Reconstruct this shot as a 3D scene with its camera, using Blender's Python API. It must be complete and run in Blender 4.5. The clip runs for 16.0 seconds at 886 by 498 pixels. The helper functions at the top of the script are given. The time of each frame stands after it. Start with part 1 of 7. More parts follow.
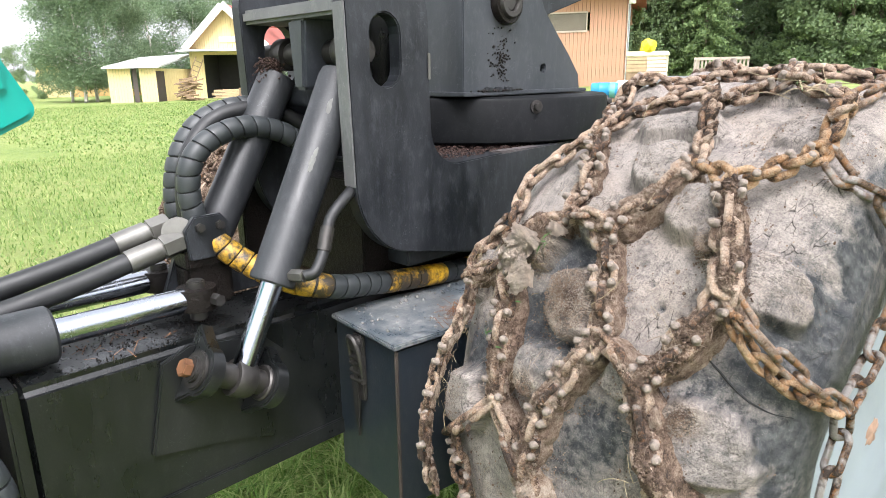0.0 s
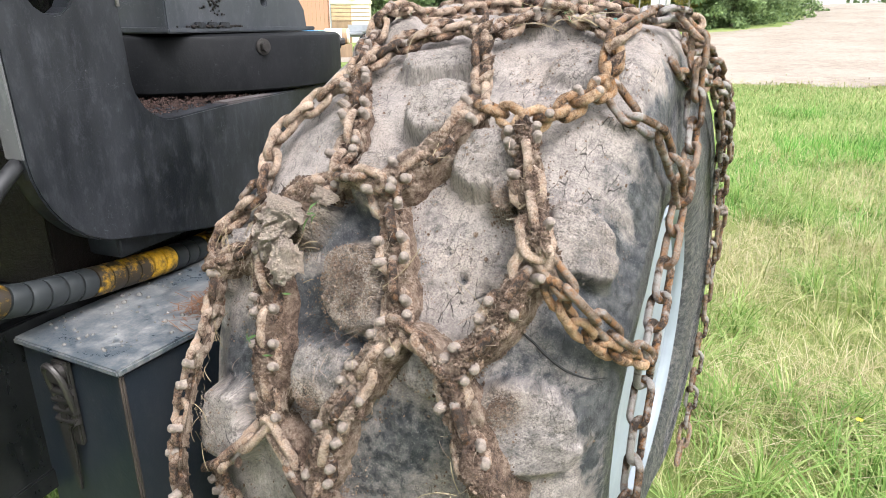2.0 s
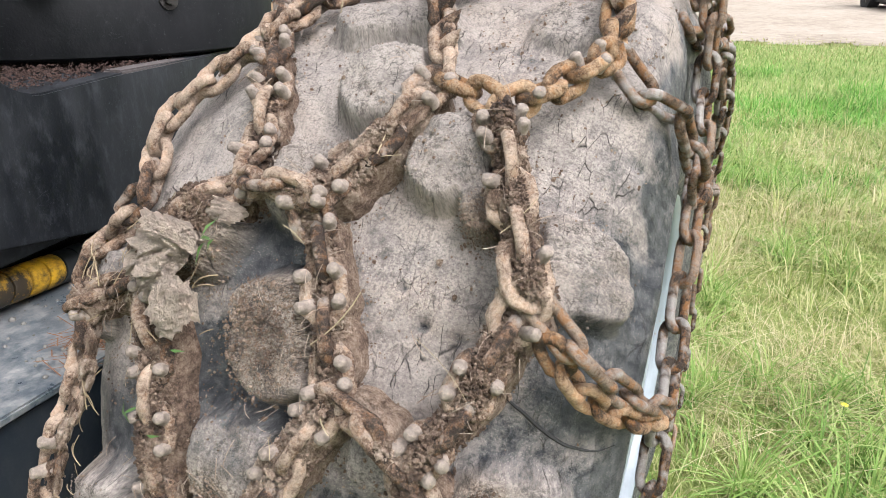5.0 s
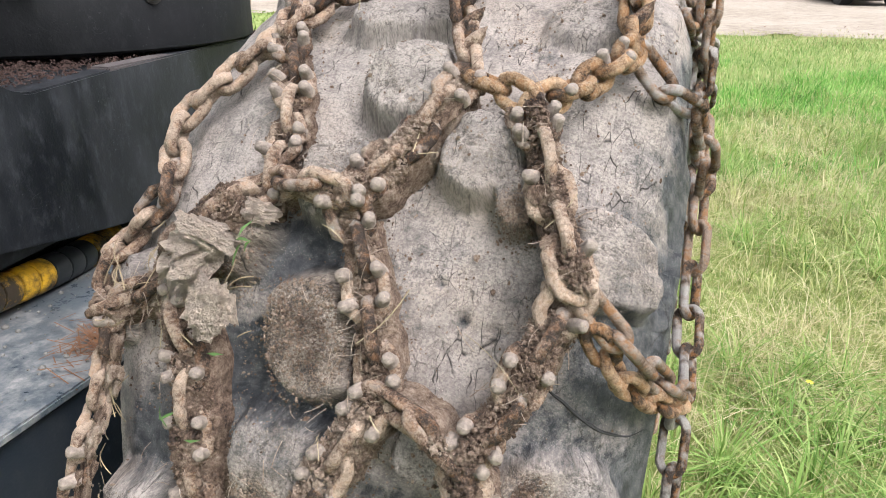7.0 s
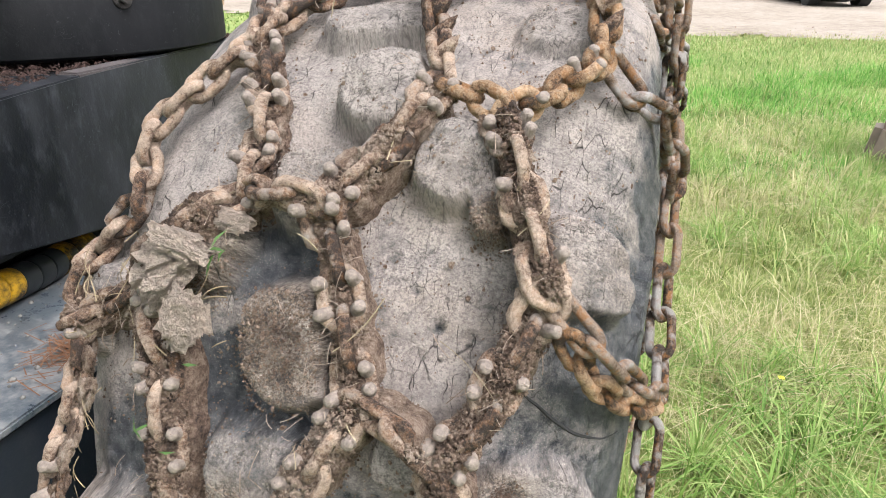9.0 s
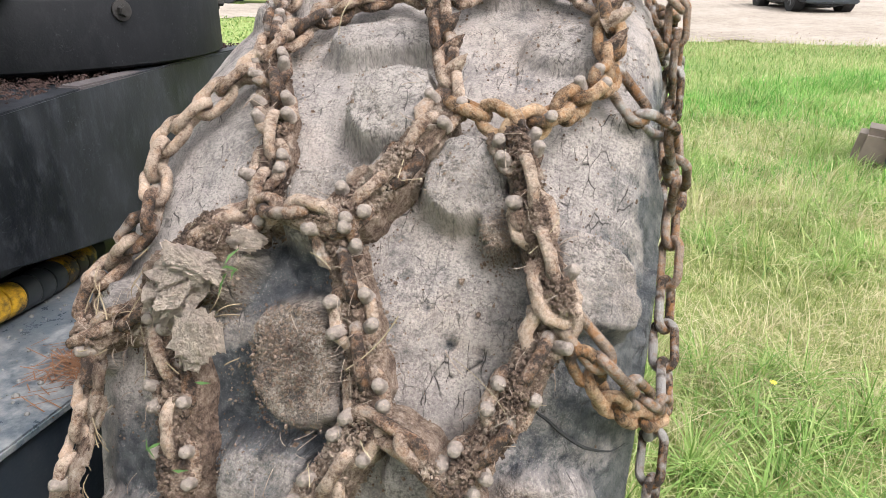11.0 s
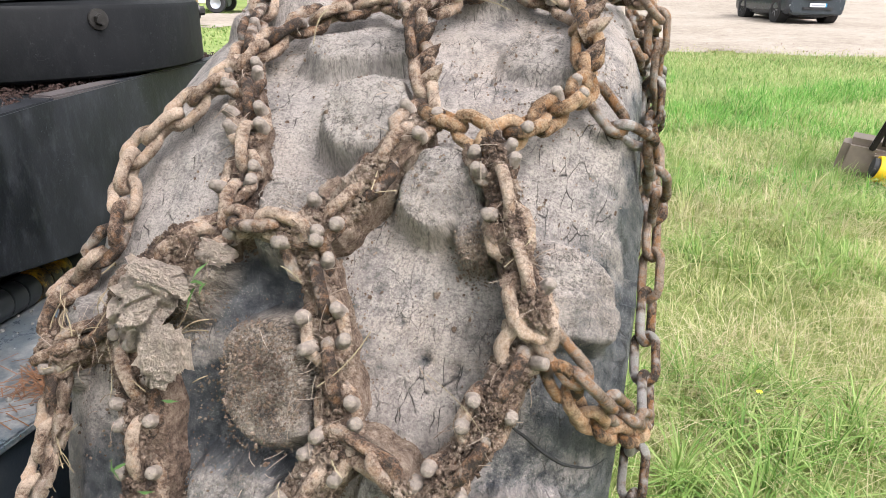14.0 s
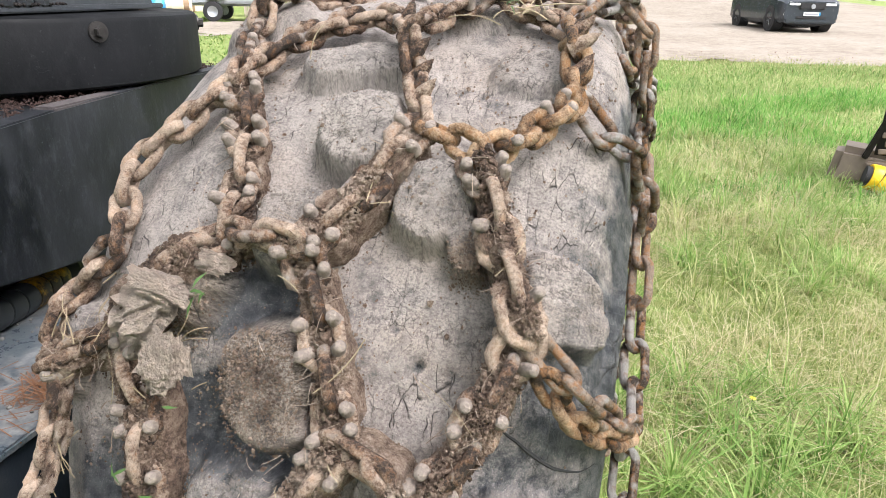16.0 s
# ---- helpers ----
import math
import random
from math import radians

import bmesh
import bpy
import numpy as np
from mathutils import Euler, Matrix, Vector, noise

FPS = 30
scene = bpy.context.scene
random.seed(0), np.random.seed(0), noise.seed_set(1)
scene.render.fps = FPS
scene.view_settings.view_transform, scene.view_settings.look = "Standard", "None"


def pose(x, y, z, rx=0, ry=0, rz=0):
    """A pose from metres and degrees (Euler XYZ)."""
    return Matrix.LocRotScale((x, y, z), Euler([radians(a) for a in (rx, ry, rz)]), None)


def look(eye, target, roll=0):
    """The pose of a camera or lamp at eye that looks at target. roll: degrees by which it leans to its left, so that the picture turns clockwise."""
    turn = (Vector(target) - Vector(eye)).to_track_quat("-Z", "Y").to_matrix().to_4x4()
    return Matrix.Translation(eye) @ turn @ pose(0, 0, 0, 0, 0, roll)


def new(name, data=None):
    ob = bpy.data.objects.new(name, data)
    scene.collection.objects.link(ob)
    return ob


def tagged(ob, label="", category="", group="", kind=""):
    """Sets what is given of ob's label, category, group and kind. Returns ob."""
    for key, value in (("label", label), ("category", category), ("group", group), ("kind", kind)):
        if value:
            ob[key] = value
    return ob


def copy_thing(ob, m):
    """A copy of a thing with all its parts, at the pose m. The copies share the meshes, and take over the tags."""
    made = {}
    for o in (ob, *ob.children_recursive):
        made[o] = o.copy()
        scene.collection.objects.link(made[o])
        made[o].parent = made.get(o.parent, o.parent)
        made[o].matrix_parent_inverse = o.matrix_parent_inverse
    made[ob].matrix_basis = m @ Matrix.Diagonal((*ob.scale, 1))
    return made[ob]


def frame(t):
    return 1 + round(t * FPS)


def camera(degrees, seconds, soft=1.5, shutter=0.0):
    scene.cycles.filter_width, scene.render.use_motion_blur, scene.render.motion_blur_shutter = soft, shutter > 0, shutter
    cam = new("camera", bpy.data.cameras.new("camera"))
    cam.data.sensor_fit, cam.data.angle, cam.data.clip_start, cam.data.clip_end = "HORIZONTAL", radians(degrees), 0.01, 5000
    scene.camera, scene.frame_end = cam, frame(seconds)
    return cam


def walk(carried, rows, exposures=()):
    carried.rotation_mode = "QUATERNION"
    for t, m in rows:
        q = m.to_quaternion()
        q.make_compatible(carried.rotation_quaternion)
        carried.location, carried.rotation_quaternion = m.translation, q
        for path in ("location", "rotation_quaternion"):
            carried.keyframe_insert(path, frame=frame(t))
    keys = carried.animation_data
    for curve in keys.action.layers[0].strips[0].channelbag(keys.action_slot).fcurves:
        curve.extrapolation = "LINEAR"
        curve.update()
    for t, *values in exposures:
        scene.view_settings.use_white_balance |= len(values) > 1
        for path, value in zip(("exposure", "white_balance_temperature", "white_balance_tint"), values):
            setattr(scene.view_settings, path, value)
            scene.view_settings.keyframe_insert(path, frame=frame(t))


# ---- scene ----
cam = camera(68.6, 16.0, soft=0.6)
METRES, EYE, TILT, LEAN, TURN = 0.77, 1.45, -15.0, 0.8, 45.0
EXPOSE = 2.21
ROWS = [
    (0.0, 0.0, 0.0, 0.0, -0.0, 0.0, 0.0),
    (0.5, -0.0746, 0.1059, 0.0184, -10.02, -0.62, 2.72),
    (1.0, -0.0511, 0.2251, 0.0371, -19.3, -1.69, 4.5),
    (1.5, -0.039, 0.2823, 0.0235, -22.66, -3.05, 5.25),
    (2.0, -0.0239, 0.3184, 0.0384, -23.99, -5.31, 5.49),
    (2.5, -0.0155, 0.3325, 0.0445, -24.95, -6.62, 5.7),
    (3.0, 0.0002, 0.3994, 0.0559, -25.77, -7.41, 5.84),
    (3.5, 0.0683, 0.5395, 0.0993, -26.44, -8.11, 5.94),
    (4.0, 0.1252, 0.5969, 0.1081, -26.98, -8.61, 5.98),
    (4.5, 0.1414, 0.6039, 0.1108, -27.42, -8.88, 6.13),
    (5.0, 0.1232, 0.61, 0.0994, -27.81, -9.14, 6.19),
    (7.5, 0.0239, 0.6552, 0.1222, -32.73, -10.49, 7.03),
    (8.0, 0.0377, 0.6507, 0.1242, -33.21, -10.56, 7.1),
    (10.5, 0.0148, 0.6428, 0.1394, -34.73, -10.39, 7.25),
    (11.0, 0.0077, 0.6547, 0.149, -34.94, -10.31, 7.26),
    (11.5, 0.0162, 0.6538, 0.1506, -35.1, -10.2, 7.26),
    (12.0, 0.0211, 0.6577, 0.1486, -35.3, -10.09, 7.27),
    (12.5, 0.0226, 0.6596, 0.1487, -35.45, -9.98, 7.24),
    (13.0, 0.0298, 0.6585, 0.1464, -35.61, -9.85, 7.26),
    (13.5, 0.0315, 0.6602, 0.1445, -35.74, -9.71, 7.26),
    (14.0, 0.0331, 0.6577, 0.1487, -35.87, -9.63, 7.27),
    (14.5, 0.0268, 0.6414, 0.1474, -35.94, -9.46, 7.25),
    (15.0, 0.0167, 0.6402, 0.1494, -36.03, -9.29, 7.24),
    (15.5, 0.0342, 0.6356, 0.1543, -36.08, -9.17, 7.25),
    (16.0, 0.0245, 0.6356, 0.155, -36.16, -9.02, 7.28),
]
walk(cam, [(t, pose(0, 0, EYE, TILT, LEAN, TURN) @ pose(METRES * x, METRES * y, METRES * z, 90 + pitch, roll, yaw)) for t, x, y, z, yaw, pitch, roll in ROWS], exposures=[(0.0, EXPOSE, 6300, 13), (1.5, EXPOSE, 6300, 13), (4.0, EXPOSE - 0.12, 6350, 13), (16.0, EXPOSE - 0.16, 6350, 13)])

# ---- world, light ----
world = bpy.data.worlds.new("sky")
scene.world = world
world.use_nodes = True
wn = world.node_tree.nodes
sky = wn.new("ShaderNodeTexSky")
sky.sky_type, sky.sun_disc = "NISHITA", False
sky.sun_elevation, sky.sun_rotation = radians(56), radians(122)
sky.air_density, sky.dust_density, sky.ozone_density = 1.0, 6.0, 1.0
soft_sky = wn.new("ShaderNodeHueSaturation")
soft_sky.inputs["Saturation"].default_value = 0.2
world.node_tree.links.new(sky.outputs[0], soft_sky.inputs["Color"])
cloud = wn.new("ShaderNodeMix")  # an even cloud deck over the clear sky
cloud.data_type = "RGBA"
cloud.inputs[0].default_value = 0.55
cloud.inputs[7].default_value = (3.2, 3.25, 3.3, 1)
world.node_tree.links.new(soft_sky.outputs[0], cloud.inputs[6])
world.node_tree.links.new(cloud.outputs[2], wn["Background"].inputs["Color"])
wn["Background"].inputs["Strength"].default_value = 0.15
sun = new("sun", bpy.data.lights.new("sun", "SUN"))
sun.data.energy, sun.data.angle, sun.data.color = 0.72, radians(28), (1.0, 0.985, 0.97)
sun.matrix_world = look((0, 0, 30), (Vector((0, 0, 30)) - 10 * Vector((math.sin(radians(122)) * math.cos(radians(56)), math.cos(radians(122)) * math.cos(radians(56)), math.sin(radians(56))))))


# ---- materials ----
def mat(name, base, rough=0.6, metal=0.0):
    m = bpy.data.materials.new(name)
    m.use_nodes = True
    b = m.node_tree.nodes["Principled BSDF"]
    b.inputs["Base Color"].default_value = (*base, 1)
    b.inputs["Roughness"].default_value, b.inputs["Metallic"].default_value = rough, metal
    return m


class Nodes:
    """Short hand for building node trees."""

    def __init__(self, m):
        self.t, self.n = m.node_tree, m.node_tree.nodes
        self.b = self.n["Principled BSDF"]
        self.co = self.n.new("ShaderNodeTexCoord").outputs["Object"]

    def link(self, a, b):
        self.t.links.new(a, b)

    def noise(self, scale, detail=4.0, rough=0.55, co=None, stretch=None):
        n = self.n.new("ShaderNodeTexNoise")
        n.inputs["Scale"].default_value, n.inputs["Detail"].default_value, n.inputs["Roughness"].default_value = scale, detail, rough
        co = co or self.co
        if stretch:
            mp = self.n.new("ShaderNodeMapping")
            mp.inputs["Scale"].default_value = stretch
            self.link(co, mp.inputs["Vector"])
            co = mp.outputs[0]
        self.link(co, n.inputs["Vector"])
        return n.outputs["Fac"]

    def cells(self, scale, feature="DISTANCE_TO_EDGE", co=None, stretch=None):
        n = self.n.new("ShaderNodeTexVoronoi")
        n.feature = feature
        n.inputs["Scale"].default_value = scale
        co = co or self.co
        if stretch:
            mp = self.n.new("ShaderNodeMapping")
            mp.inputs["Scale"].default_value = stretch
            self.link(co, mp.inputs["Vector"])
            co = mp.outputs[0]
        self.link(co, n.inputs["Vector"])
        return n.outputs["Distance"]

    def warp(self, scale, amount, co=None):
        n = self.n.new("ShaderNodeTexNoise")
        n.inputs["Scale"].default_value = scale
        self.link(co or self.co, n.inputs["Vector"])
        mix = self.n.new("ShaderNodeVectorMath")
        mix.operation = "MULTIPLY_ADD"
        self.link(n.outputs["Color"], mix.inputs[0])
        mix.inputs[1].default_value = (amount,) * 3
        self.link(co or self.co, mix.inputs[2])
        return mix.outputs[0]

    def ramp(self, fac, *stops):
        r = self.n.new("ShaderNodeValToRGB")
        e = r.color_ramp.elements
        while len(e) < len(stops):
            e.new(0.5)
        for el, (p, c) in zip(e, stops):
            el.position, el.color = p, (*(c if isinstance(c, tuple) else (c,) * 3), 1)
        self.link(fac, r.inputs[0])
        return r.outputs[0]

    def mix(self, fac, a, b, blend="MIX"):
        m = self.n.new("ShaderNodeMix")
        m.data_type, m.blend_type = "RGBA", blend
        for sock, v in ((m.inputs[0], fac), (m.inputs[6], a), (m.inputs[7], b)):
            if isinstance(v, tuple):
                sock.default_value = (*v, 1)
            elif isinstance(v, (int, float)):
                sock.default_value = v if sock == m.inputs[0] else (v, v, v, 1)
            else:
                self.link(v, sock)
        return m.outputs[2]

    def math(self, op, a, b=0.0, clamp=False):
        m = self.n.new("ShaderNodeMath")
        m.operation, m.use_clamp = op, clamp
        for sock, v in zip(m.inputs, (a, b)):
            if isinstance(v, (int, float)):
                sock.default_value = v
            else:
                self.link(v, sock)
        return m.outputs[0]

    def attr(self, name):
        a = self.n.new("ShaderNodeAttribute")
        a.attribute_name = name
        return a.outputs["Fac"]

    def attr_vec(self, name):
        a = self.n.new("ShaderNodeAttribute")
        a.attribute_name = name
        return a.outputs["Vector"]

    def rnd(self):
        return self.n.new("ShaderNodeObjectInfo").outputs["Random"]

    def island(self):
        return self.n.new("ShaderNodeNewGeometry").outputs["Random Per Island"]

    def color(self, c):
        self.link(c, self.b.inputs["Base Color"])
        return self

    def rough(self, c):
        self.link(c, self.b.inputs["Roughness"])
        return self

    def bump(self, *pairs):
        """Pairs of height and distance in metres."""
        prev = None
        for h, d in pairs:
            n = self.n.new("ShaderNodeBump")
            n.inputs["Distance"].default_value = d
            n.inputs["Strength"].default_value = 1.0
            self.link(h, n.inputs["Height"])
            if prev:
                self.link(prev, n.inputs["Normal"])
            prev = n.outputs[0]
        self.link(prev, self.b.inputs["Normal"])
        return self


def simple(name, base, rough=0.6, metal=0.0, vary=0.25, scale=20.0, bump=0.0, stretch=None):
    """A plain surface with two scales of variation."""
    m = mat(name, base, rough, metal)
    k = Nodes(m)
    big, fine = k.noise(scale * 0.15, 3, stretch=stretch), k.noise(scale, 6, 0.65, stretch=stretch)
    both = k.math("ADD", k.math("MULTIPLY", big, 0.6), k.math("MULTIPLY", fine, 0.4))
    lo, hi = tuple(c * (1 - vary) for c in base), tuple(min(1, c * (1 + vary)) for c in base)
    k.color(k.ramp(both, (0.3, lo), (0.7, hi)))
    k.rough(k.ramp(fine, (0.3, max(0.05, rough - 0.12)), (0.7, min(1, rough + 0.12))))
    if bump:
        k.bump((fine, bump))
    return m


def machine_paint(name, base, dust, rough=0.42):
    """Worn dark paint: brushed streaks, dust film, fine scratches and specks."""
    m = mat(name, base, rough)
    m.node_tree.nodes["Principled BSDF"].inputs["Specular IOR Level"].default_value = 0.5
    k = Nodes(m)
    cloud = k.noise(3.2, 6, 0.62)
    streak = k.noise(14, 5, 0.6, stretch=(1, 1, 0.16))
    speck = k.noise(240, 2, 0.5)
    film = k.math("ADD", k.math("MULTIPLY", cloud, 0.55), k.math("MULTIPLY", streak, 0.45))
    c = k.mix(k.ramp(film, (0.42, 0.0), (0.68, 0.55)), base, dust)
    c = k.mix(k.ramp(speck, (0.68, 0.0), (0.76, 0.35)), c, dust)
    grime = k.noise(46, 6, 0.78, stretch=(1, 1, 0.45))
    c = k.mix(k.ramp(grime, (0.50, 0.0), (0.68, 0.5)), c, dust)
    scr = k.ramp(k.cells(9, stretch=(1, 1, 5)), (0.0, 1.0), (0.006, 0.0))
    scr = k.math("MULTIPLY", scr, k.ramp(k.noise(5, 3), (0.5, 0.0), (0.66, 0.14)))
    c = k.mix(scr, c, tuple(min(1, v * 2.2) for v in dust))
    worn = k.ramp(k.noise(7, 4, 0.65), (0.50, 0.0), (0.62, 1.0))
    chip = k.ramp(k.noise(130, 5, 0.8), (0.60, 0.0), (0.66, 0.6))
    nick = k.ramp(k.cells(34, co=k.warp(12, 0.05), stretch=(1, 1, 3)), (0.0, 0.7), (0.012, 0.0))
    nick = k.math("MULTIPLY", nick, k.ramp(k.noise(19, 3), (0.55, 0.0), (0.62, 1.0)))
    c = k.mix(k.math("MULTIPLY", k.math("MAXIMUM", chip, nick), worn), c, tuple(min(1, v * 2.0 + 0.02) for v in dust))
    k.color(c)
    k.rough(k.ramp(film, (0.3, rough - 0.1), (0.7, rough + 0.28)))
    k.bump((k.noise(35, 4), 0.0004), (speck, 0.0003))
    return m


BLACK = machine_paint("dark machine paint", (0.0058, 0.0070, 0.0092), (0.050, 0.054, 0.063), 0.38)
BLACK.node_tree.nodes["Principled BSDF"].inputs["Specular IOR Level"].default_value = 0.4
GREYPAINT = machine_paint("weathered charcoal paint", (0.023, 0.027, 0.033), (0.068, 0.072, 0.080), 0.38)
BOXPAINT = machine_paint("blue-black paint", (0.010, 0.015, 0.022), (0.034, 0.037, 0.042), 0.32)
TEAL = simple("teal paint", (0.0, 0.27, 0.225), 0.35, vary=0.06, scale=6)
CHROME = simple("chromed rod", (0.36, 0.385, 0.43), 0.2, 1.0, vary=0.06, scale=30)
STEEL = simple("dirty steel", (0.06, 0.056, 0.053), 0.45, 0.7, vary=0.4, scale=60, bump=0.0008)
ZINC = simple("zinc fitting", (0.17, 0.165, 0.152), 0.45, 0.8, vary=0.3, scale=70, bump=0.0006)
RUSTNUT = simple("rusty nut", (0.12, 0.05, 0.02), 0.8, 0.1, vary=0.5, scale=120, bump=0.001)
HOSE = simple("black rubber hose", (0.012, 0.0125, 0.0135), 0.5, vary=0.35, scale=40, bump=0.0005)
GUARD = simple("grey plastic spiral guard", (0.026, 0.030, 0.032), 0.46, vary=0.3, scale=40, bump=0.0004)
YELLOW = mat("worn yellow spiral guard", (0.62, 0.36, 0.02), 0.5)
_k = Nodes(YELLOW)
_w = _k.math("ADD", _k.math("MULTIPLY", _k.noise(9, 4), 0.6), _k.math("MULTIPLY", _k.noise(70, 5, 0.7), 0.4))
_k.color(_k.mix(_k.ramp(_w, (0.40, 0.0), (0.53, 1.0)), (0.60, 0.34, 0.02), (0.035, 0.026, 0.016)))
_k.bump((_w, 0.0008))
YELLOWCLEAN = simple("yellow spiral guard", (0.75, 0.48, 0.01), 0.4, vary=0.1)
GREASE_SHADE = simple("greasy dirt and void shade", (0.010, 0.008, 0.007), 0.4, vary=0.5, scale=90, bump=0.004)
# pale grey for dust and for skylight on the edges
LEDGE = machine_paint("dusty and sky-lit edge paint", (0.085, 0.087, 0.090), (0.18, 0.178, 0.176), 0.5)
DECKDUST = machine_paint("dusty dark ledge paint", (0.050, 0.042, 0.042), (0.11, 0.095, 0.092), 0.6)
# little gloss, as this also colours the shaded void inside the crane base
GREASE_SHADE.node_tree.nodes["Principled BSDF"].inputs["Specular IOR Level"].default_value = 0.18
LITTER = simple("bark litter", (0.030, 0.014, 0.010), 0.95, vary=0.6, scale=140, bump=0.003)

# box lid: dark paint under pale dried dirt
LID = mat("dirty lid paint", (0.06, 0.07, 0.08), 0.4)
_k = Nodes(LID)
_w = _k.math("ADD", _k.math("MULTIPLY", _k.noise(7, 5, 0.65), 0.6), _k.math("MULTIPLY", _k.noise(80, 5, 0.7), 0.4))
_k.color(_k.mix(_k.ramp(_w, (0.45, 0.0), (0.62, 1.0)), (0.055, 0.068, 0.08), (0.22, 0.22, 0.215)))
_k.rough(_k.ramp(_w, (0.4, 0.25), (0.6, 0.7)))
_k.bump((_w, 0.001))

# tyre: dark rubber under pale dried dust, with cracks
TYRE = mat("dusty cracked rubber", (0.3, 0.28, 0.25), 0.85)
_k = Nodes(TYRE)
_mud, _flow = _k.attr("mud"), _k.attr_vec("flow")
_fine, _mid, _big = _k.noise(330, 5, 0.75, co=_flow), _k.noise(48, 6, 0.68, co=_flow), _k.noise(9, 4, 0.6, co=_flow)
_streak = _k.noise(30, 6, 0.72, co=_k.warp(9, 0.05, _flow), stretch=(1.0, 0.3, 1.0))
_scratch = _k.noise(210, 4, 0.75, co=_flow, stretch=(1.0, 0.07, 1.0))
_dust = _k.math("ADD", _mud, _k.math("ADD", _k.math("MULTIPLY", _k.math("SUBTRACT", _mid, 0.5), 1.1), _k.math("MULTIPLY", _k.math("SUBTRACT", _fine, 0.5), 0.6)))
_dust = _k.math("ADD", _dust, _k.math("MULTIPLY", _k.math("SUBTRACT", _streak, 0.5), 0.75))
_pale = _k.ramp(_big, (0.3, (0.335, 0.30, 0.278)), (0.5, (0.41, 0.357, 0.322)), (0.72, (0.375, 0.31, 0.262)))
_pale = _k.mix(_k.ramp(_mud, (0.62, 0.0), (0.78, 0.7)), _pale, (0.40, 0.352, 0.315))
_pale = _k.mix(_k.ramp(_fine, (0.40, 0.0), (0.54, 1.0)), _k.mix(0.5, _pale, (0.12, 0.105, 0.095)), _pale)
_pale = _k.mix(_k.ramp(_scratch, (0.36, 0.22), (0.45, 0.0)), _pale, (0.07, 0.062, 0.056))
_pale = _k.mix(_k.ramp(_scratch, (0.58, 0.0), (0.68, 0.2)), _pale, (0.46, 0.415, 0.37))
_pale = _k.mix(_k.ramp(_k.noise(21, 6, 0.7, co=_k.warp(15, 0.04, _flow)), (0.34, 0.7), (0.52, 0.0)), _pale, (0.165, 0.15, 0.142))
_pale = _k.mix(_k.ramp(_k.noise(17, 5, 0.65, co=_k.warp(20, 0.05, _flow)), (0.54, 0.0), (0.66, 0.35)), _pale, (0.44, 0.385, 0.34))
_pit = _k.ramp(_k.cells(55, "F1", co=_flow, stretch=(1.0, 0.7, 1.0)), (0.05, 1.0), (0.16, 0.0))
_pit = _k.math("MULTIPLY", _pit, _k.ramp(_k.noise(14, 3, co=_flow), (0.60, 0.0), (0.66, 0.6)))
_crackco = _k.warp(30, 0.011, _flow)
_crack = _k.ramp(_k.cells(64, co=_crackco, stretch=(1.0, 0.20, 1.0)), (0.0, 1.0), (0.032, 0.0))
_crack2 = _k.ramp(_k.cells(130, co=_crackco, stretch=(1.0, 0.3, 1.0)), (0.0, 0.8), (0.03, 0.0))
_where = _k.math("ADD", _k.noise(10, 3, co=_flow), _k.math("MULTIPLY", _k.attr("worn"), 0.22))
_crack = _k.math("MULTIPLY", _crack, _k.ramp(_where, (0.50, 0.0), (0.60, 1.0)))
_crack = _k.math("MULTIPLY", _crack, _k.ramp(_k.noise(34, 3, co=_flow), (0.45, 0.0), (0.55, 1.0)))
_crack = _k.math("MAXIMUM", _crack, _k.math("MULTIPLY", _crack2, _k.ramp(_where, (0.40, 0.9), (0.48, 0.0))))
_crack = _k.math("MAXIMUM", _crack, _pit)
_dark = _k.mix(_k.ramp(_mid, (0.4, 0.0), (0.65, 1.0)), (0.026, 0.030, 0.036), (0.115, 0.117, 0.122))
_col = _k.mix(_k.ramp(_dust, (0.06, 0.0), (0.38, 0.55), (0.62, 1.0)), _dark, _pale)
_grain = _k.math("ADD", _k.math("MULTIPLY", _k.noise(380, 3, 0.8, co=_flow), 0.6), _k.math("MULTIPLY", _k.noise(38, 5, 0.7, co=_flow), 0.4))
_col = _k.mix(_k.ramp(_k.attr("clay"), (0.2, 0.0), (0.6, 1.0)), _col, _k.ramp(_grain, (0.37, (0.045, 0.032, 0.025)), (0.45, (0.15, 0.115, 0.09)), (0.52, (0.29, 0.235, 0.19)), (0.62, (0.46, 0.40, 0.34))))
_porous = _k.math("ADD", _k.math("MULTIPLY", _k.noise(260, 4, 0.8, co=_flow), 0.6), _k.math("MULTIPLY", _k.noise(60, 4, 0.7, co=_flow), 0.4))
_col = _k.mix(_k.math("MULTIPLY", _k.ramp(_porous, (0.40, 0.85), (0.50, 0.0)), _k.attr("lug")), _col, (0.085, 0.074, 0.066))
_speck = _k.ramp(_k.cells(420, "F1", co=_flow), (0.12, 1.0), (0.3, 0.0))
_col = _k.mix(_k.math("MULTIPLY", _speck, _k.ramp(_mid, (0.45, 0.0), (0.6, 0.55))), _col, (0.56, 0.50, 0.44))
_col = _k.mix(_crack, _col, (0.035, 0.03, 0.027))
_k.color(_col)
_k.rough(_k.ramp(_dust, (0.25, 0.45), (0.5, 0.95)))
_k.bump((_k.math("SUBTRACT", 1.0, _crack), 0.003), (_mid, 0.009), (_scratch, 0.0006), (_fine, 0.0042), (_k.math("MULTIPLY", _grain, _k.attr("clay")), 0.006), (_k.math("MULTIPLY", _porous, _k.attr("lug")), 0.006))

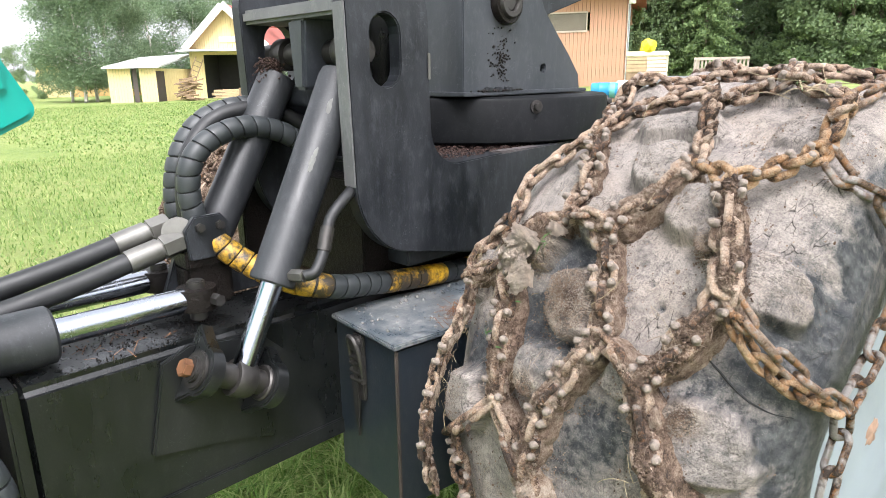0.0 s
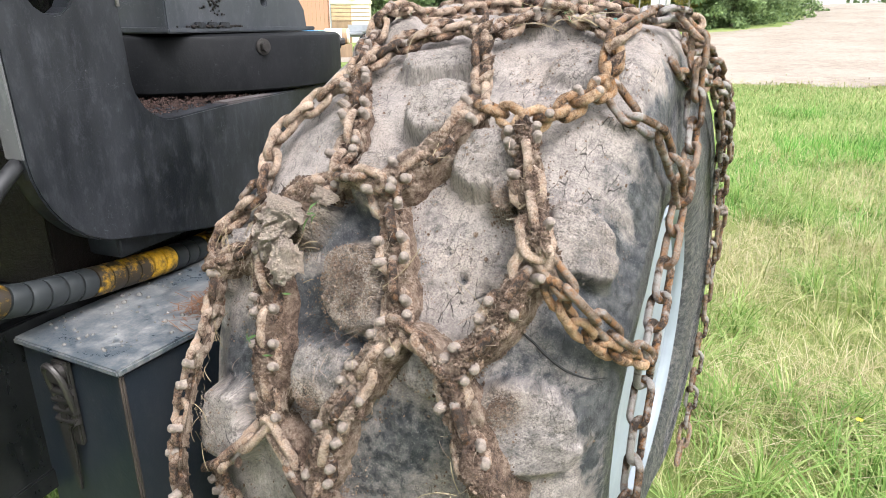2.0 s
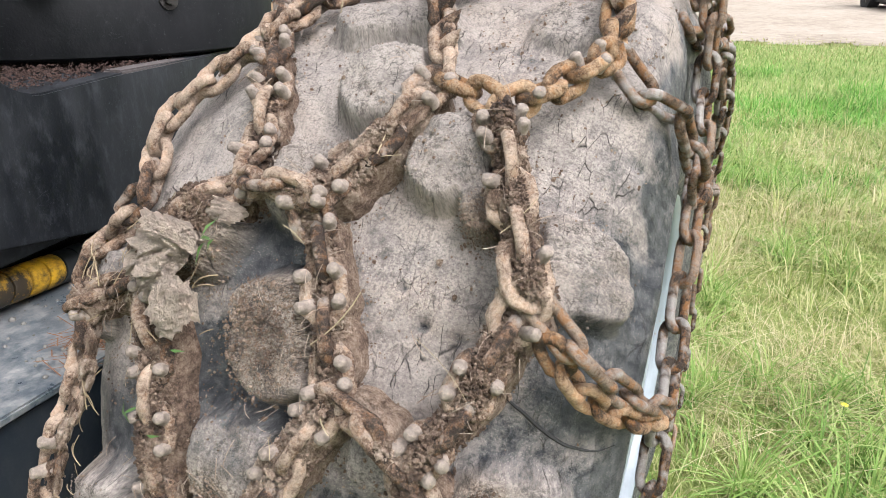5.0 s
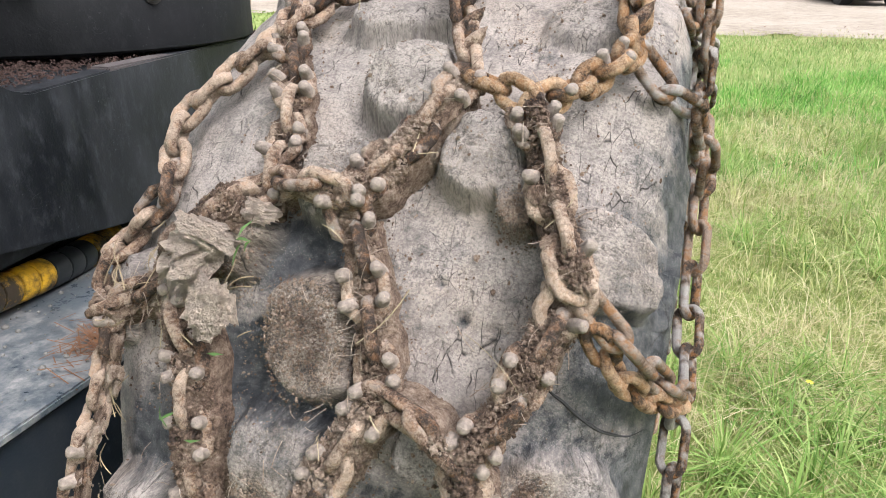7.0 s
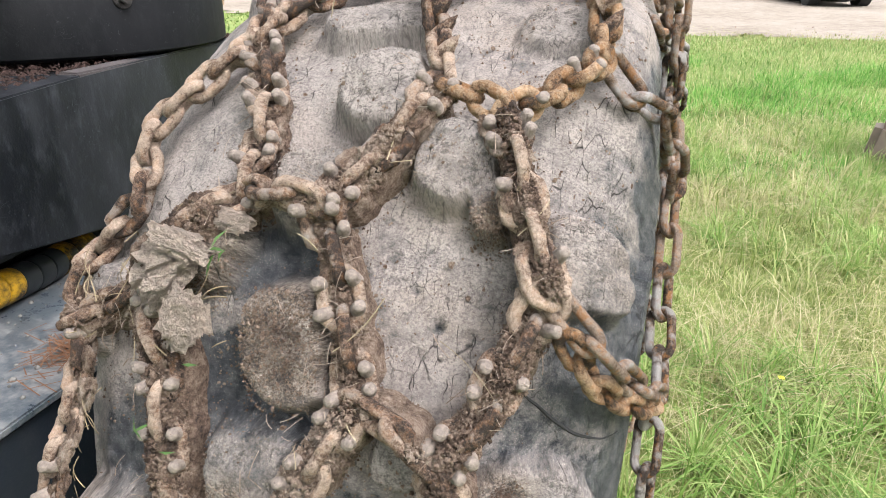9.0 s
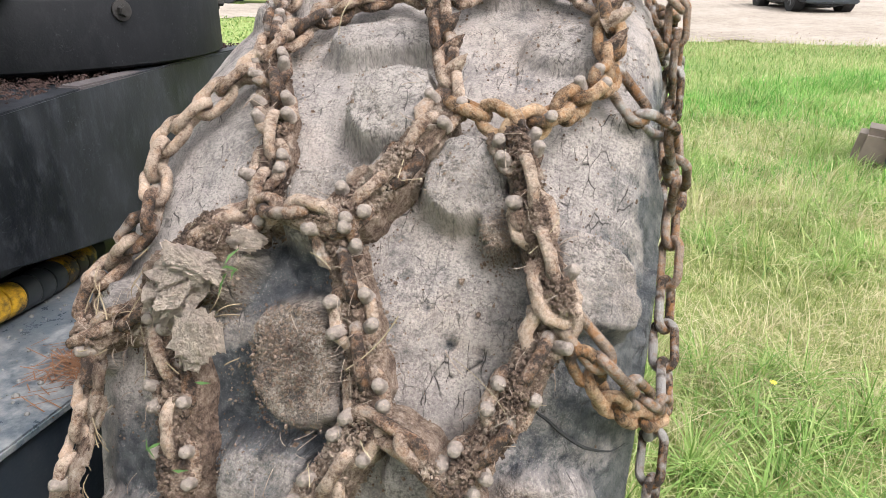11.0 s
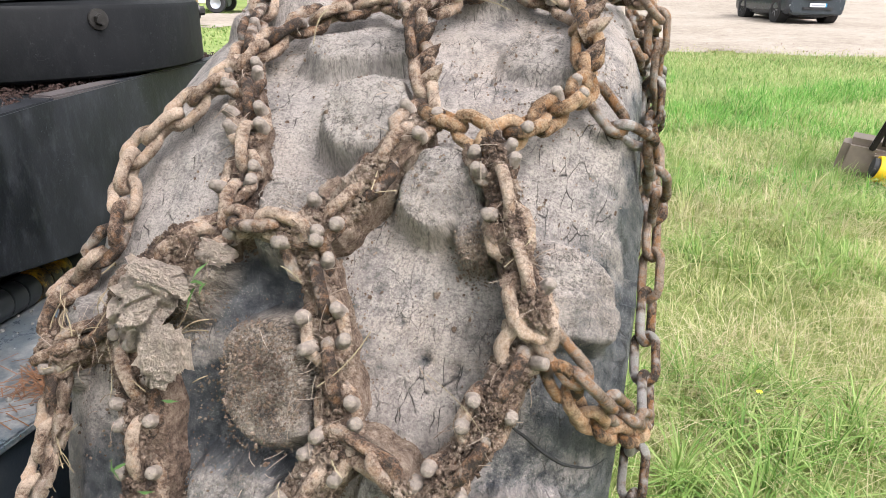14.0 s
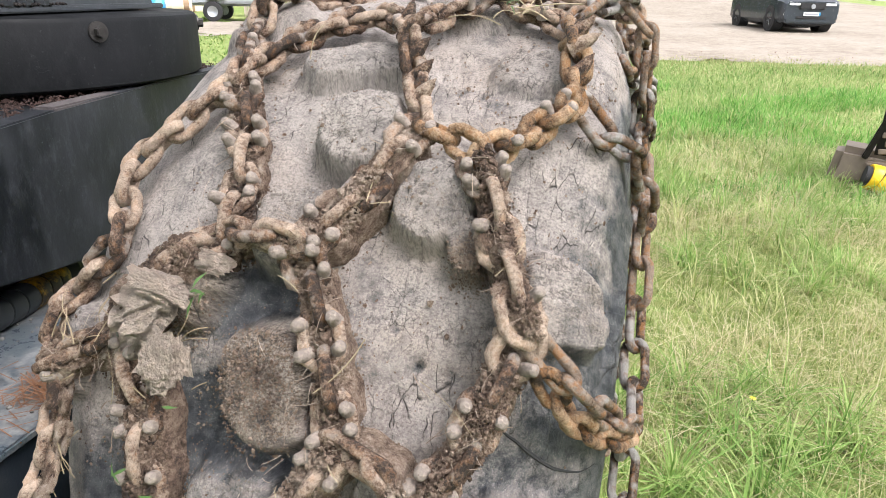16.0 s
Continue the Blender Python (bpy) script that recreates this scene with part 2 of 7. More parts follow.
# chain: rust brown steel under dried mud, polished on the studs
def chain_steel(name, rust, dust, bare, wet, orange=0.55):
    m = mat(name, rust, 0.7)
    k = Nodes(m)
    a, b, r = k.noise(60, 5, 0.7), k.noise(340, 5, 0.75), k.rnd()
    lift = k.math("ADD", k.math("MULTIPLY", k.math("SUBTRACT", r, 0.5), 0.30), k.math("MULTIPLY", k.math("SUBTRACT", k.noise(24, 3, 0.6), 0.5), 0.7))
    f = k.math("ADD", k.math("ADD", k.math("MULTIPLY", a, 0.6), k.math("MULTIPLY", b, 0.7)), k.math("ADD", lift, -0.15))
    c = k.ramp(f, (0.34, tuple(v * 0.2 for v in rust)), (0.45, rust), (0.57, dust), (0.76, tuple(min(1, v * 1.7) for v in dust)))
    polish = k.ramp(k.math("ADD", k.noise(28, 3), k.math("MULTIPLY", lift, -0.5)), (0.60 - wet, 0.0), (0.68 - wet, 1.0))
    c = k.mix(k.ramp(k.noise(95, 4, 0.65), (0.51, 0.0), (0.62, orange)), c, (0.30, 0.125, 0.030))
    grit = k.noise(520, 4, 0.85)
    c = k.mix(k.ramp(grit, (0.36, 0.45), (0.44, 0.0)), c, tuple(v * 0.3 for v in rust))
    c = k.mix(k.ramp(k.math("ADD", grit, k.math("MULTIPLY", lift, 0.25)), (0.55, 0.0), (0.66, 0.4)), c, tuple(min(1, v * 1.5) for v in dust))
    k.color(k.mix(polish, c, bare))
    k.link(k.math("MULTIPLY", polish, 0.8), k.b.inputs["Metallic"])
    k.rough(k.ramp(polish, (0.0, 0.85), (1.0, 0.42)))
    k.bump((a, 0.006), (b, 0.006), (grit, 0.002))
    return m


CHAIN = chain_steel("muddy chain steel", (0.158, 0.094, 0.060), (0.355, 0.270, 0.206), (0.38, 0.33, 0.29), 0.0, 0.32)
CHAINRUST = chain_steel("orange rusty chain steel", (0.20, 0.112, 0.055), (0.36, 0.245, 0.150), (0.34, 0.27, 0.21), -0.03, 0.60)
CHAINBARE = chain_steel("worn rusty side chain steel", (0.135, 0.080, 0.045), (0.215, 0.16, 0.12), (0.36, 0.335, 0.315), 0.07, 0.75)
STUD = simple("worn grey-brown stud tip", (0.225, 0.185, 0.155), 0.65, 0.1, vary=0.75, scale=260, bump=0.003)
def dried_mud(name, unit):
    """Crumbly dried mud; unit: the size of the object's own unit in metres."""
    m = mat(name, (0.13, 0.085, 0.055), 0.95)
    k = Nodes(m)
    f, g = k.noise(75 * unit, 6, 0.72), k.noise(330 * unit, 5, 0.8)
    w = k.math("ADD", k.math("ADD", k.math("MULTIPLY", f, 0.45), k.math("MULTIPLY", g, 0.55)), k.math("MULTIPLY", k.math("SUBTRACT", k.rnd(), 0.5), 0.20))
    w = k.math("ADD", w, k.math("MULTIPLY", k.math("SUBTRACT", k.noise(26 * unit, 4, 0.65), 0.5), 0.55))
    k.color(k.ramp(w, (0.31, (0.034, 0.020, 0.014)), (0.43, (0.148, 0.095, 0.065)), (0.55, (0.295, 0.220, 0.166)), (0.71, (0.48, 0.40, 0.33))))
    k.bump((f, 0.006 / unit if unit < 1 else 0.006), (g, 0.004 / unit if unit < 1 else 0.004))
    return m


MUD = dried_mud("dried crumbly mud", 1.0)
MUDCLOD = dried_mud("crumbly mud clod", 0.022)
STRAW = simple("dry straw", (0.33, 0.27, 0.17), 0.8, vary=0.3)
GREENBIT = simple("green leaf", (0.06, 0.12, 0.03), 0.6, vary=0.3)
TYREMUD = simple("pale dried bark crust", (0.62, 0.50, 0.41), 0.95, vary=0.32, scale=4.0, bump=0.14)
SCRAPE = simple("rusty scraped paint", (0.26, 0.165, 0.115), 0.8, vary=0.4, scale=60)
RIM = simple("pale blue-grey rim paint", (0.205, 0.236, 0.262), 0.45, vary=0.3, scale=14, bump=0.0006)


def thin_leaf(k, m, share=0.45):
    """Lets light through, as a blade or leaf does."""
    t = k.n.new("ShaderNodeBsdfTranslucent")
    k.link(k.b.inputs["Base Color"].links[0].from_socket, t.inputs["Color"])
    mx = k.n.new("ShaderNodeMixShader")
    mx.inputs[0].default_value = share
    k.link(k.b.outputs[0], mx.inputs[1])
    k.link(t.outputs[0], mx.inputs[2])
    k.link(mx.outputs[0], k.n["Material Output"].inputs["Surface"])


def grass_mat(name, a, b, c):
    m = mat(name, b, 0.75)
    k = Nodes(m)
    patch = k.noise(0.9, 4, 0.6)
    mixv = k.math("ADD", k.math("MULTIPLY", k.island(), 0.55), k.math("MULTIPLY", patch, 0.6))
    k.color(k.ramp(mixv, (0.18, tuple(v * 0.55 for v in a)), (0.36, a), (0.58, b), (0.86, c)))
    thin_leaf(k, m)
    return m


GRASS = grass_mat("grass blades", (0.178, 0.245, 0.057), (0.375, 0.41, 0.155), (0.60, 0.535, 0.33))
DRYGRASS = grass_mat("dry straw grass", (0.34, 0.31, 0.15), (0.52, 0.455, 0.27), (0.66, 0.58, 0.40))
FARGRASS = grass_mat("far meadow blades", (0.130, 0.235, 0.052), (0.27, 0.375, 0.118), (0.49, 0.475, 0.25))
FARLUSH = grass_mat("far lush blades", (0.08, 0.23, 0.035), (0.16, 0.36, 0.065), (0.30, 0.46, 0.13))
EDGEGRASS = grass_mat("trodden olive grass", (0.17, 0.19, 0.06), (0.30, 0.30, 0.12), (0.42, 0.38, 0.20))
LUSH = grass_mat("lush grass blades", (0.125, 0.24, 0.045), (0.25, 0.385, 0.097), (0.43, 0.50, 0.20))
GROUND = mat("meadow ground", (0.2, 0.25, 0.08), 0.95)
_k = Nodes(GROUND)
_w = _k.math("ADD", _k.math("MULTIPLY", _k.noise(0.35, 5, 0.6), 0.55), _k.math("MULTIPLY", _k.noise(6, 6, 0.7), 0.45))
_k.color(_k.ramp(_w, (0.36, (0.115, 0.18, 0.036)), (0.5, (0.19, 0.25, 0.062)), (0.64, (0.285, 0.295, 0.11))))
_k.bump((_k.noise(25, 6, 0.7), 0.05))
GRAVEL = mat("pale gravel", (0.4, 0.36, 0.31), 0.95)
_k = Nodes(GRAVEL)
_w = _k.math("ADD", _k.math("MULTIPLY", _k.noise(0.5, 5, 0.6), 0.4), _k.math("MULTIPLY", _k.noise(5, 6, 0.75), 0.6))
_k.color(_k.ramp(_w, (0.36, (0.16, 0.13, 0.098)), (0.5, (0.25, 0.212, 0.17)), (0.64, (0.315, 0.275, 0.228))))
_k.bump((_k.noise(40, 4), 0.02))


def leaf_mat(name, a, b):
    m = mat(name, a, 0.7)
    k = Nodes(m)
    v = k.math("ADD", k.math("MULTIPLY", k.island(), 0.6), k.math("MULTIPLY", k.noise(0.5, 3), 0.4))
    k.color(k.ramp(v, (0.2, a), (0.8, b)))
    thin_leaf(k, m, 0.35)
    return m


# birch, wood and spruce colours are paled to stand in for distance haze
LEAF = leaf_mat("birch leaves", (0.13, 0.20, 0.11), (0.23, 0.31, 0.18))
LEAFDARK = leaf_mat("dark wood leaves", (0.14, 0.205, 0.10), (0.25, 0.335, 0.17))
NEEDLE = leaf_mat("spruce needles", (0.10, 0.16, 0.065), (0.24, 0.33, 0.135))
LEAFYELLOW = leaf_mat("yellowing leaves", (0.22, 0.21, 0.05), (0.42, 0.35, 0.10))
BARK = simple("grey bark", (0.16, 0.13, 0.1), 0.9, vary=0.4, scale=8)
BIRCHBARK = simple("birch bark", (0.55, 0.52, 0.47), 0.8, vary=0.35, scale=5)
YWALL = simple("yellow board wall", (0.72, 0.58, 0.30), 0.7, vary=0.08, scale=4, stretch=(6, 6, 0.3))
OCHRE = simple("ochre board wall", (0.5, 0.33, 0.14), 0.7, vary=0.1, scale=4, stretch=(6, 6, 0.3))
WHITEP = simple("white paint", (0.78, 0.77, 0.74), 0.6, vary=0.06, scale=4)
BROWNWALL = simple("faded brown board wall", (0.42, 0.235, 0.15), 0.8, vary=0.14, scale=5, stretch=(8, 8, 0.3))
REDROOF = simple("red metal roof", (0.36, 0.10, 0.08), 0.6, vary=0.1, scale=3)
GREYROOF = simple("pale grey roof felt", (0.5, 0.5, 0.49), 0.8, vary=0.1, scale=3)
DARK = simple("dark interior", (0.02, 0.018, 0.016), 0.9, vary=0.3)
DOORWOOD = simple("dark brown door", (0.07, 0.055, 0.048), 0.7, vary=0.2, scale=6)
WOOD = simple("weathered wood", (0.26, 0.18, 0.11), 0.85, vary=0.35, scale=9, stretch=(3, 3, 0.5))
PALEWOOD = simple("pale lumber", (0.45, 0.34, 0.2), 0.8, vary=0.25, scale=9)
BLUEPL = simple("blue plastic", (0.02, 0.22, 0.45), 0.4, vary=0.15)
GREENPL = simple("turquoise plastic", (0.10, 0.33, 0.30), 0.45, vary=0.15)
YELPL = simple("yellow plastic", (0.75, 0.62, 0.03), 0.45, vary=0.1)
CREAM = simple("cream plastic", (0.75, 0.68, 0.5), 0.5, vary=0.1)
GALV = simple("galvanised steel", (0.36, 0.38, 0.4), 0.45, 0.6, vary=0.15)
RUBBER = simple("black rubber", (0.02, 0.02, 0.021), 0.8, vary=0.3)
CARPAINT = simple("dark grey car paint", (0.05, 0.058, 0.07), 0.2, 0.3, vary=0.05)
CARGLASS = simple("dark car glass", (0.01, 0.012, 0.014), 0.05, vary=0.05)
LAMPW = simple("clear headlight", (0.75, 0.77, 0.8), 0.15, 0.2, vary=0.05)
PLATEW = simple("number plate white", (0.75, 0.75, 0.75), 0.4, vary=0.03)
CONCRETE = simple("dirty grey-brown casting", (0.17, 0.135, 0.105), 0.75, vary=0.3, scale=25, bump=0.002)
PANE = simple("dull window pane", (0.14, 0.12, 0.09), 0.25, vary=0.2)

NEEDLES = simple("dry brown needles", (0.14, 0.065, 0.03), 0.9, vary=0.4)
CHIP = simple("scraped pale paint", (0.13, 0.13, 0.125), 0.7, vary=0.5, scale=120)
RUSTEDGE = simple("rust-streaked box corner", (0.042, 0.032, 0.027), 0.7, vary=0.7, scale=60)
PALEGREYWOOD = simple("bleached pallet wood", (0.42, 0.36, 0.29), 0.85, vary=0.2, scale=9)
GLOSSBLACK = machine_paint("oily black paint", (0.0036, 0.0044, 0.0047), (0.020, 0.0205, 0.021), 0.23)
GREYCRUMB = simple("grey dirt crumbs", (0.12, 0.115, 0.107), 0.9, vary=0.4)
LAWN = grass_mat("lawn blades", (0.11, 0.20, 0.04), (0.225, 0.325, 0.09), (0.38, 0.40, 0.17))
CYLPAINT = machine_paint("dark cylinder paint", (0.009, 0.0105, 0.0125), (0.046, 0.048, 0.053), 0.40)
SAND = simple("dry sandy dust", (0.22, 0.185, 0.155), 0.95, vary=0.45, scale=300)
OLDSTRAW = simple("weathered straw", (0.26, 0.20, 0.125), 0.85, vary=0.45)
RINGPAINT = machine_paint("worn black ring paint", (0.0036, 0.0042, 0.0050), (0.015, 0.0155, 0.017), 0.44)
RINGPAINT.node_tree.nodes["Principled BSDF"].inputs["Specular IOR Level"].default_value = 0.13


# ---- building helpers ----
def smooth(me, on=True):
    me.polygons.foreach_set("use_smooth", [on] * len(me.polygons))
    return me


def mesh_of(bm, name, material, flat=False):
    me = bpy.data.meshes.new(name)
    bm.normal_update()
    bm.to_mesh(me)
    bm.free()
    me.materials.append(material)
    if not flat:
        smooth(me)
        me.set_sharp_from_angle(angle=radians(35))
    return me


def part(name, bm, material, parent=None, label="", flat=False):
    """One mesh object from a bmesh (or a mesh), under a thing or a part."""
    me = bm if isinstance(bm, bpy.types.Mesh) else mesh_of(bm, name, material, flat)
    ob = new(name, me)
    ob.parent = parent
    return tagged(ob, label)


def thing(name, label, category, at=(0, 0, 0), rz=0.0, group="", kind=""):
    ob = new(name)
    ob.empty_display_size = 0.05
    ob.matrix_world = pose(*at, 0, 0, rz)
    return tagged(ob, label, category, group, kind)


def bm_box(x0, x1, y0, y1, z0, z1, bevel=0.0, segs=2):
    bm = bmesh.new()
    bmesh.ops.create_cube(bm, size=1)
    for v in bm.verts:
        v.co = Vector(((x0 + x1) / 2 + v.co.x * (x1 - x0), (y0 + y1) / 2 + v.co.y * (y1 - y0), (z0 + z1) / 2 + v.co.z * (z1 - z0)))
    if bevel:
        bmesh.ops.bevel(bm, geom=bm.edges[:], offset=bevel, segments=segs, affect="EDGES")
    return bm


def axes_to(p, q):
    """A matrix with its z axis from p to q, at p."""
    d = (Vector(q) - Vector(p)).normalized()
    return Matrix.Translation(p) @ d.to_track_quat("Z", "Y").to_matrix().to_4x4()


def bm_tube(p, q, r0, r1=None, segs=24, bevel=0.0, bm=None):
    """A capped round bar from p to q."""
    bm = bm or bmesh.new()
    r1 = r0 if r1 is None else r1
    length = (Vector(q) - Vector(p)).length
    got = bmesh.ops.create_cone(bm, cap_ends=True, segments=segs, radius1=r0, radius2=r1, depth=length)["verts"]
    if bevel:
        edges = {e for v in got for e in v.link_edges if abs(e.verts[0].co.z - e.verts[1].co.z) < 1e-6}
        got = got + [v for v in bmesh.ops.bevel(bm, geom=list(edges), offset=bevel, segments=2, affect="EDGES")["verts"]]
        got = [v for v in set(got) if v.is_valid]
    bmesh.ops.transform(bm, matrix=axes_to(p, q) @ Matrix.Translation((0, 0, length / 2)), verts=got)
    return bm


def bm_turned(profile, segs=48, close=False):
    """A body turned round z from (radius, height) pairs."""
    bm = bmesh.new()
    rings = [[bm.verts.new((r * math.cos(2 * math.pi * i / segs), r * math.sin(2 * math.pi * i / segs), z)) for i in range(segs)] for r, z in profile]
    for a, b in zip(rings, rings[1:] + ([rings[0]] if close else [])):
        for i in range(segs):
            bm.faces.new((a[i], a[(i + 1) % segs], b[(i + 1) % segs], b[i]))
    return bm


def bm_plate(outline, thick, holes=(), bevel=0.003):
    """A plate in the yz plane from an outline of (y, z), from x = 0 to x = -thick, with holes cut through."""
    bm = bmesh.new()
    loops = [outline, *holes]
    edges = []
    for loop in loops:
        vs = [bm.verts.new((0, y, z)) for y, z in loop]
        edges += [bm.edges.new((a, b)) for a, b in zip(vs, vs[1:] + vs[:1])]
    bmesh.ops.triangle_fill(bm, use_beauty=True, use_dissolve=False, edges=edges)
    top = bm.faces[:]
    rim = [e for e in bm.edges if e.is_boundary]
    back = bmesh.ops.duplicate(bm, geom=top + bm.edges[:] + bm.verts[:])
    made = back["vert_map"]
    for v in [g for g in back["geom"] if isinstance(g, bmesh.types.BMVert)]:
        v.co.x -= thick
    for e in rim:
        a, b = e.verts
        bm.faces.new((a, b, made[b], made[a]))
    bmesh.ops.recalc_face_normals(bm, faces=bm.faces[:])
    if bevel:
        sharp = [e for e in bm.edges if len(e.link_faces) == 2 and e.calc_face_angle(0) > 1.2]
        bmesh.ops.bevel(bm, geom=sharp, offset=bevel, segments=2, affect="EDGES")
    return bm


def arc(cy, cz, r, a0, a1, n=10):
    return [(cy + r * math.cos(radians(a0 + (a1 - a0) * i / n)), cz + r * math.sin(radians(a0 + (a1 - a0) * i / n))) for i in range(n + 1)]


def curve_points(pts, n):
    """Catmull-Rom points along a list of places."""
    P = [Vector(p) for p in pts]
    P = [2 * P[0] - P[1], *P, 2 * P[-1] - P[-2]]
    out = []
    for k in range(1, len(P) - 2):
        a, b, c, d = P[k - 1], P[k], P[k + 1], P[k + 2]
        for i in range(n):
            t = i / n
            out.append(0.5 * (2 * b + (c - a) * t + (2 * a - 5 * b + 4 * c - d) * t * t + (3 * b - a - 3 * c + d) * t ** 3))
    return out + [P[-2]]


def sweep(points, radius, segs=14, caps=True, bm=None):
    """A round tube along points; radius is a number or a function of 0..1."""
    bm = bm or bmesh.new()
    up, rings = Vector((0.13, 0.21, 0.97)), []
    for i, p in enumerate(points):
        d = (points[min(i + 1, len(points) - 1)] - points[max(i - 1, 0)]).normalized()
        side = d.cross(up).normalized()
        up = side.cross(d).normalized()
        r = radius(i / (len(points) - 1)) if callable(radius) else radius
        rings.append([bm.verts.new(p + r * (math.cos(a) * side + math.sin(a) * up)) for a in [2 * math.pi * k / segs for k in range(segs)]])
    for a, b in zip(rings, rings[1:]):
        for i in range(segs):
            bm.faces.new((a[i], a[(i + 1) % segs], b[(i + 1) % segs], b[i]))
    if caps:
        bm.faces.new(rings[0][::-1])
        bm.faces.new(rings[-1])
    return bm


def resample(points, step):
    """Points at even steps along a polyline."""
    out, left = [points[0]], step
    for a, b in zip(points, points[1:]):
        seg, at = (b - a).length, 0.0
        while seg - at >= left:
            at += left
            out.append(a + (b - a) * (at / seg))
            left = step
        left -= seg - at
    return out


def guarded_hose(parent, pts, r, turn, colours, hose_name="hose"):
    """A hose with a flat spiral guard: separate slanted band turns along it."""
    line = curve_points(pts, 24)
    part(hose_name, sweep(line, r), RUBBER, parent)
    even = resample(line, turn / 8)
    up, n = Vector((0.13, 0.21, 0.97)), 22
    for k, i in enumerate(range(2, len(even) - 11, 8)):
        bm, rings = bmesh.new(), []
        steps = ((0.25, 0.98), (0.35, 1.20), (1.2, 1.24), (4.0, 1.25), (6.6, 1.24), (7.4, 1.20), (7.5, 0.98))
        for at_, f in steps:
            q = i + at_
            a, b_ = even[int(q)], even[int(q) + 1]
            p, d = a + (b_ - a) * (q - int(q)), (b_ - a).normalized()
            side = d.cross(up).normalized()
            upn = side.cross(d).normalized()
            rings.append([bm.verts.new(p + r * f * (math.cos(t) * side + math.sin(t) * upn) + d * turn * 0.16 * math.sin(t + 0.8)) for t in [2 * math.pi * s / n for s in range(n)]])
        up = upn
        for A_, B_ in zip(rings, rings[1:]):
            for s in range(n):
                bm.faces.new((A_[s], A_[(s + 1) % n], B_[(s + 1) % n], B_[s]))
        bmesh.ops.recalc_face_normals(bm, faces=bm.faces[:])
        part("guard_band", bm, colours[k % len(colours)], parent)


def lumpy(bm, amount, scale, seed=0.0):
    for v in bm.verts:
        d = v.co.normalized() if v.co.length > 1e-6 else Vector((0, 0, 1))
        n = noise.fractal(v.co * scale + Vector((seed, seed * 0.7, -seed)), 0.9, 2.1, 4)
        v.co += d * amount * n
    return bm


# ---- the ground ----
def rise(x, y):
    """Height of the meadow and yard."""
    dx, dy = x + 0.3, y - 0.4
    d, az = math.hypot(dx, dy), math.degrees(math.atan2(dx, dy))
    k = 0.003 + 0.0165 * min(1.0, max(0.0, (az + 68) / 38)) if az < 90 else 0.01
    z = k * max(0.0, min(d, 45.0) - 3.0)
    s = min(1.0, max(0.0, (d - 28) / 45))
    f = math.exp(-((az - 11) / 11) ** 2)
    return z + 2.1 * s * s * (3 - 2 * s) * f


def build_ground():
    rad = [0.0] + [0.35 * 1.075 ** i for i in range(127)]
    n = 144
    verts = [(-0.3, 0.4, 0.0)]
    for r in rad[1:]:
        for i in range(n):
            a = 2 * math.pi * i / n
            x, y = -0.3 + r * math.sin(a), 0.4 + r * math.cos(a)
            verts.append((x, y, rise(x, y) + 0.018 * noise.noise((x * 1.3, y * 1.3, 0)) * min(1, 8 / r) - (0.0 if r < 400 else 0)))
    faces = [(0, 1 + (i + 1) % n, 1 + i) for i in range(n)]
    for k in range(len(rad) - 2):
        for i in range(n):
            a, b = 1 + k * n + i, 1 + k * n + (i + 1) % n
            faces.append((a, b, b + n, a + n))
    me = bpy.data.meshes.new("ground")
    me.from_pydata(verts, [], faces)
    me.materials.append(GROUND)
    me.flip_normals()
    smooth(me)
    tagged(new("ground", me), "mown green meadow with dry yellowish patches", "ground", kind="structure")


build_ground()


def inside(x, y, poly):
    hit = False
    for (x0, y0), (x1, y1) in zip(poly, poly[1:] + poly[:1]):
        if (y0 > y) != (y1 > y) and x < (x1 - x0) * (y - y0) / (y1 - y0) + x0:
            hit = not hit
    return hit


YARD = [(-26, 12), (-15, 15.5), (-8, 17), (-3.5, 15.8), (1, 14.6), (5, 14.6), (10, 14.2), (30, 12), (60, 20), (60, 44), (22, 45), (15.5, 60), (15, 84), (8, 84), (7.5, 60), (6.0, 48), (4, 42), (0, 38.5), (-4, 34), (-8.5, 23.5), (-12, 20.5), (-20, 19), (-27, 16)]


def build_yard():
    step, at, verts, faces = 0.5, {}, [], []

    def vert(i, j):
        if (i, j) not in at:
            x, y = i * step, j * step
            x += 0.35 * noise.noise((x * 0.6, y * 0.6, 3))
            y += 0.35 * noise.noise((x * 0.6, y * 0.6, 9))
            at[i, j] = len(verts)
            verts.append((x, y, rise(x, y) + 0.02))
        return at[i, j]

    for i in range(-56, 122):
        for j in range(20, 170):
            if inside((i + 0.5) * step, (j + 0.5) * step + 0.5 * noise.noise((i * 0.5, j * 0.5, 1)), YARD):
                faces.append((vert(i, j), vert(i + 1, j), vert(i + 1, j + 1), vert(i, j + 1)))
    me = bpy.data.meshes.new("gravel_yard")
    me.from_pydata(verts, [], faces)
    me.materials.append(GRAVEL)
    smooth(me)
    tagged(new("gravel_yard", me), "pale beige packed gravel yard and drive", "gravel yard", kind="structure")


build_yard()


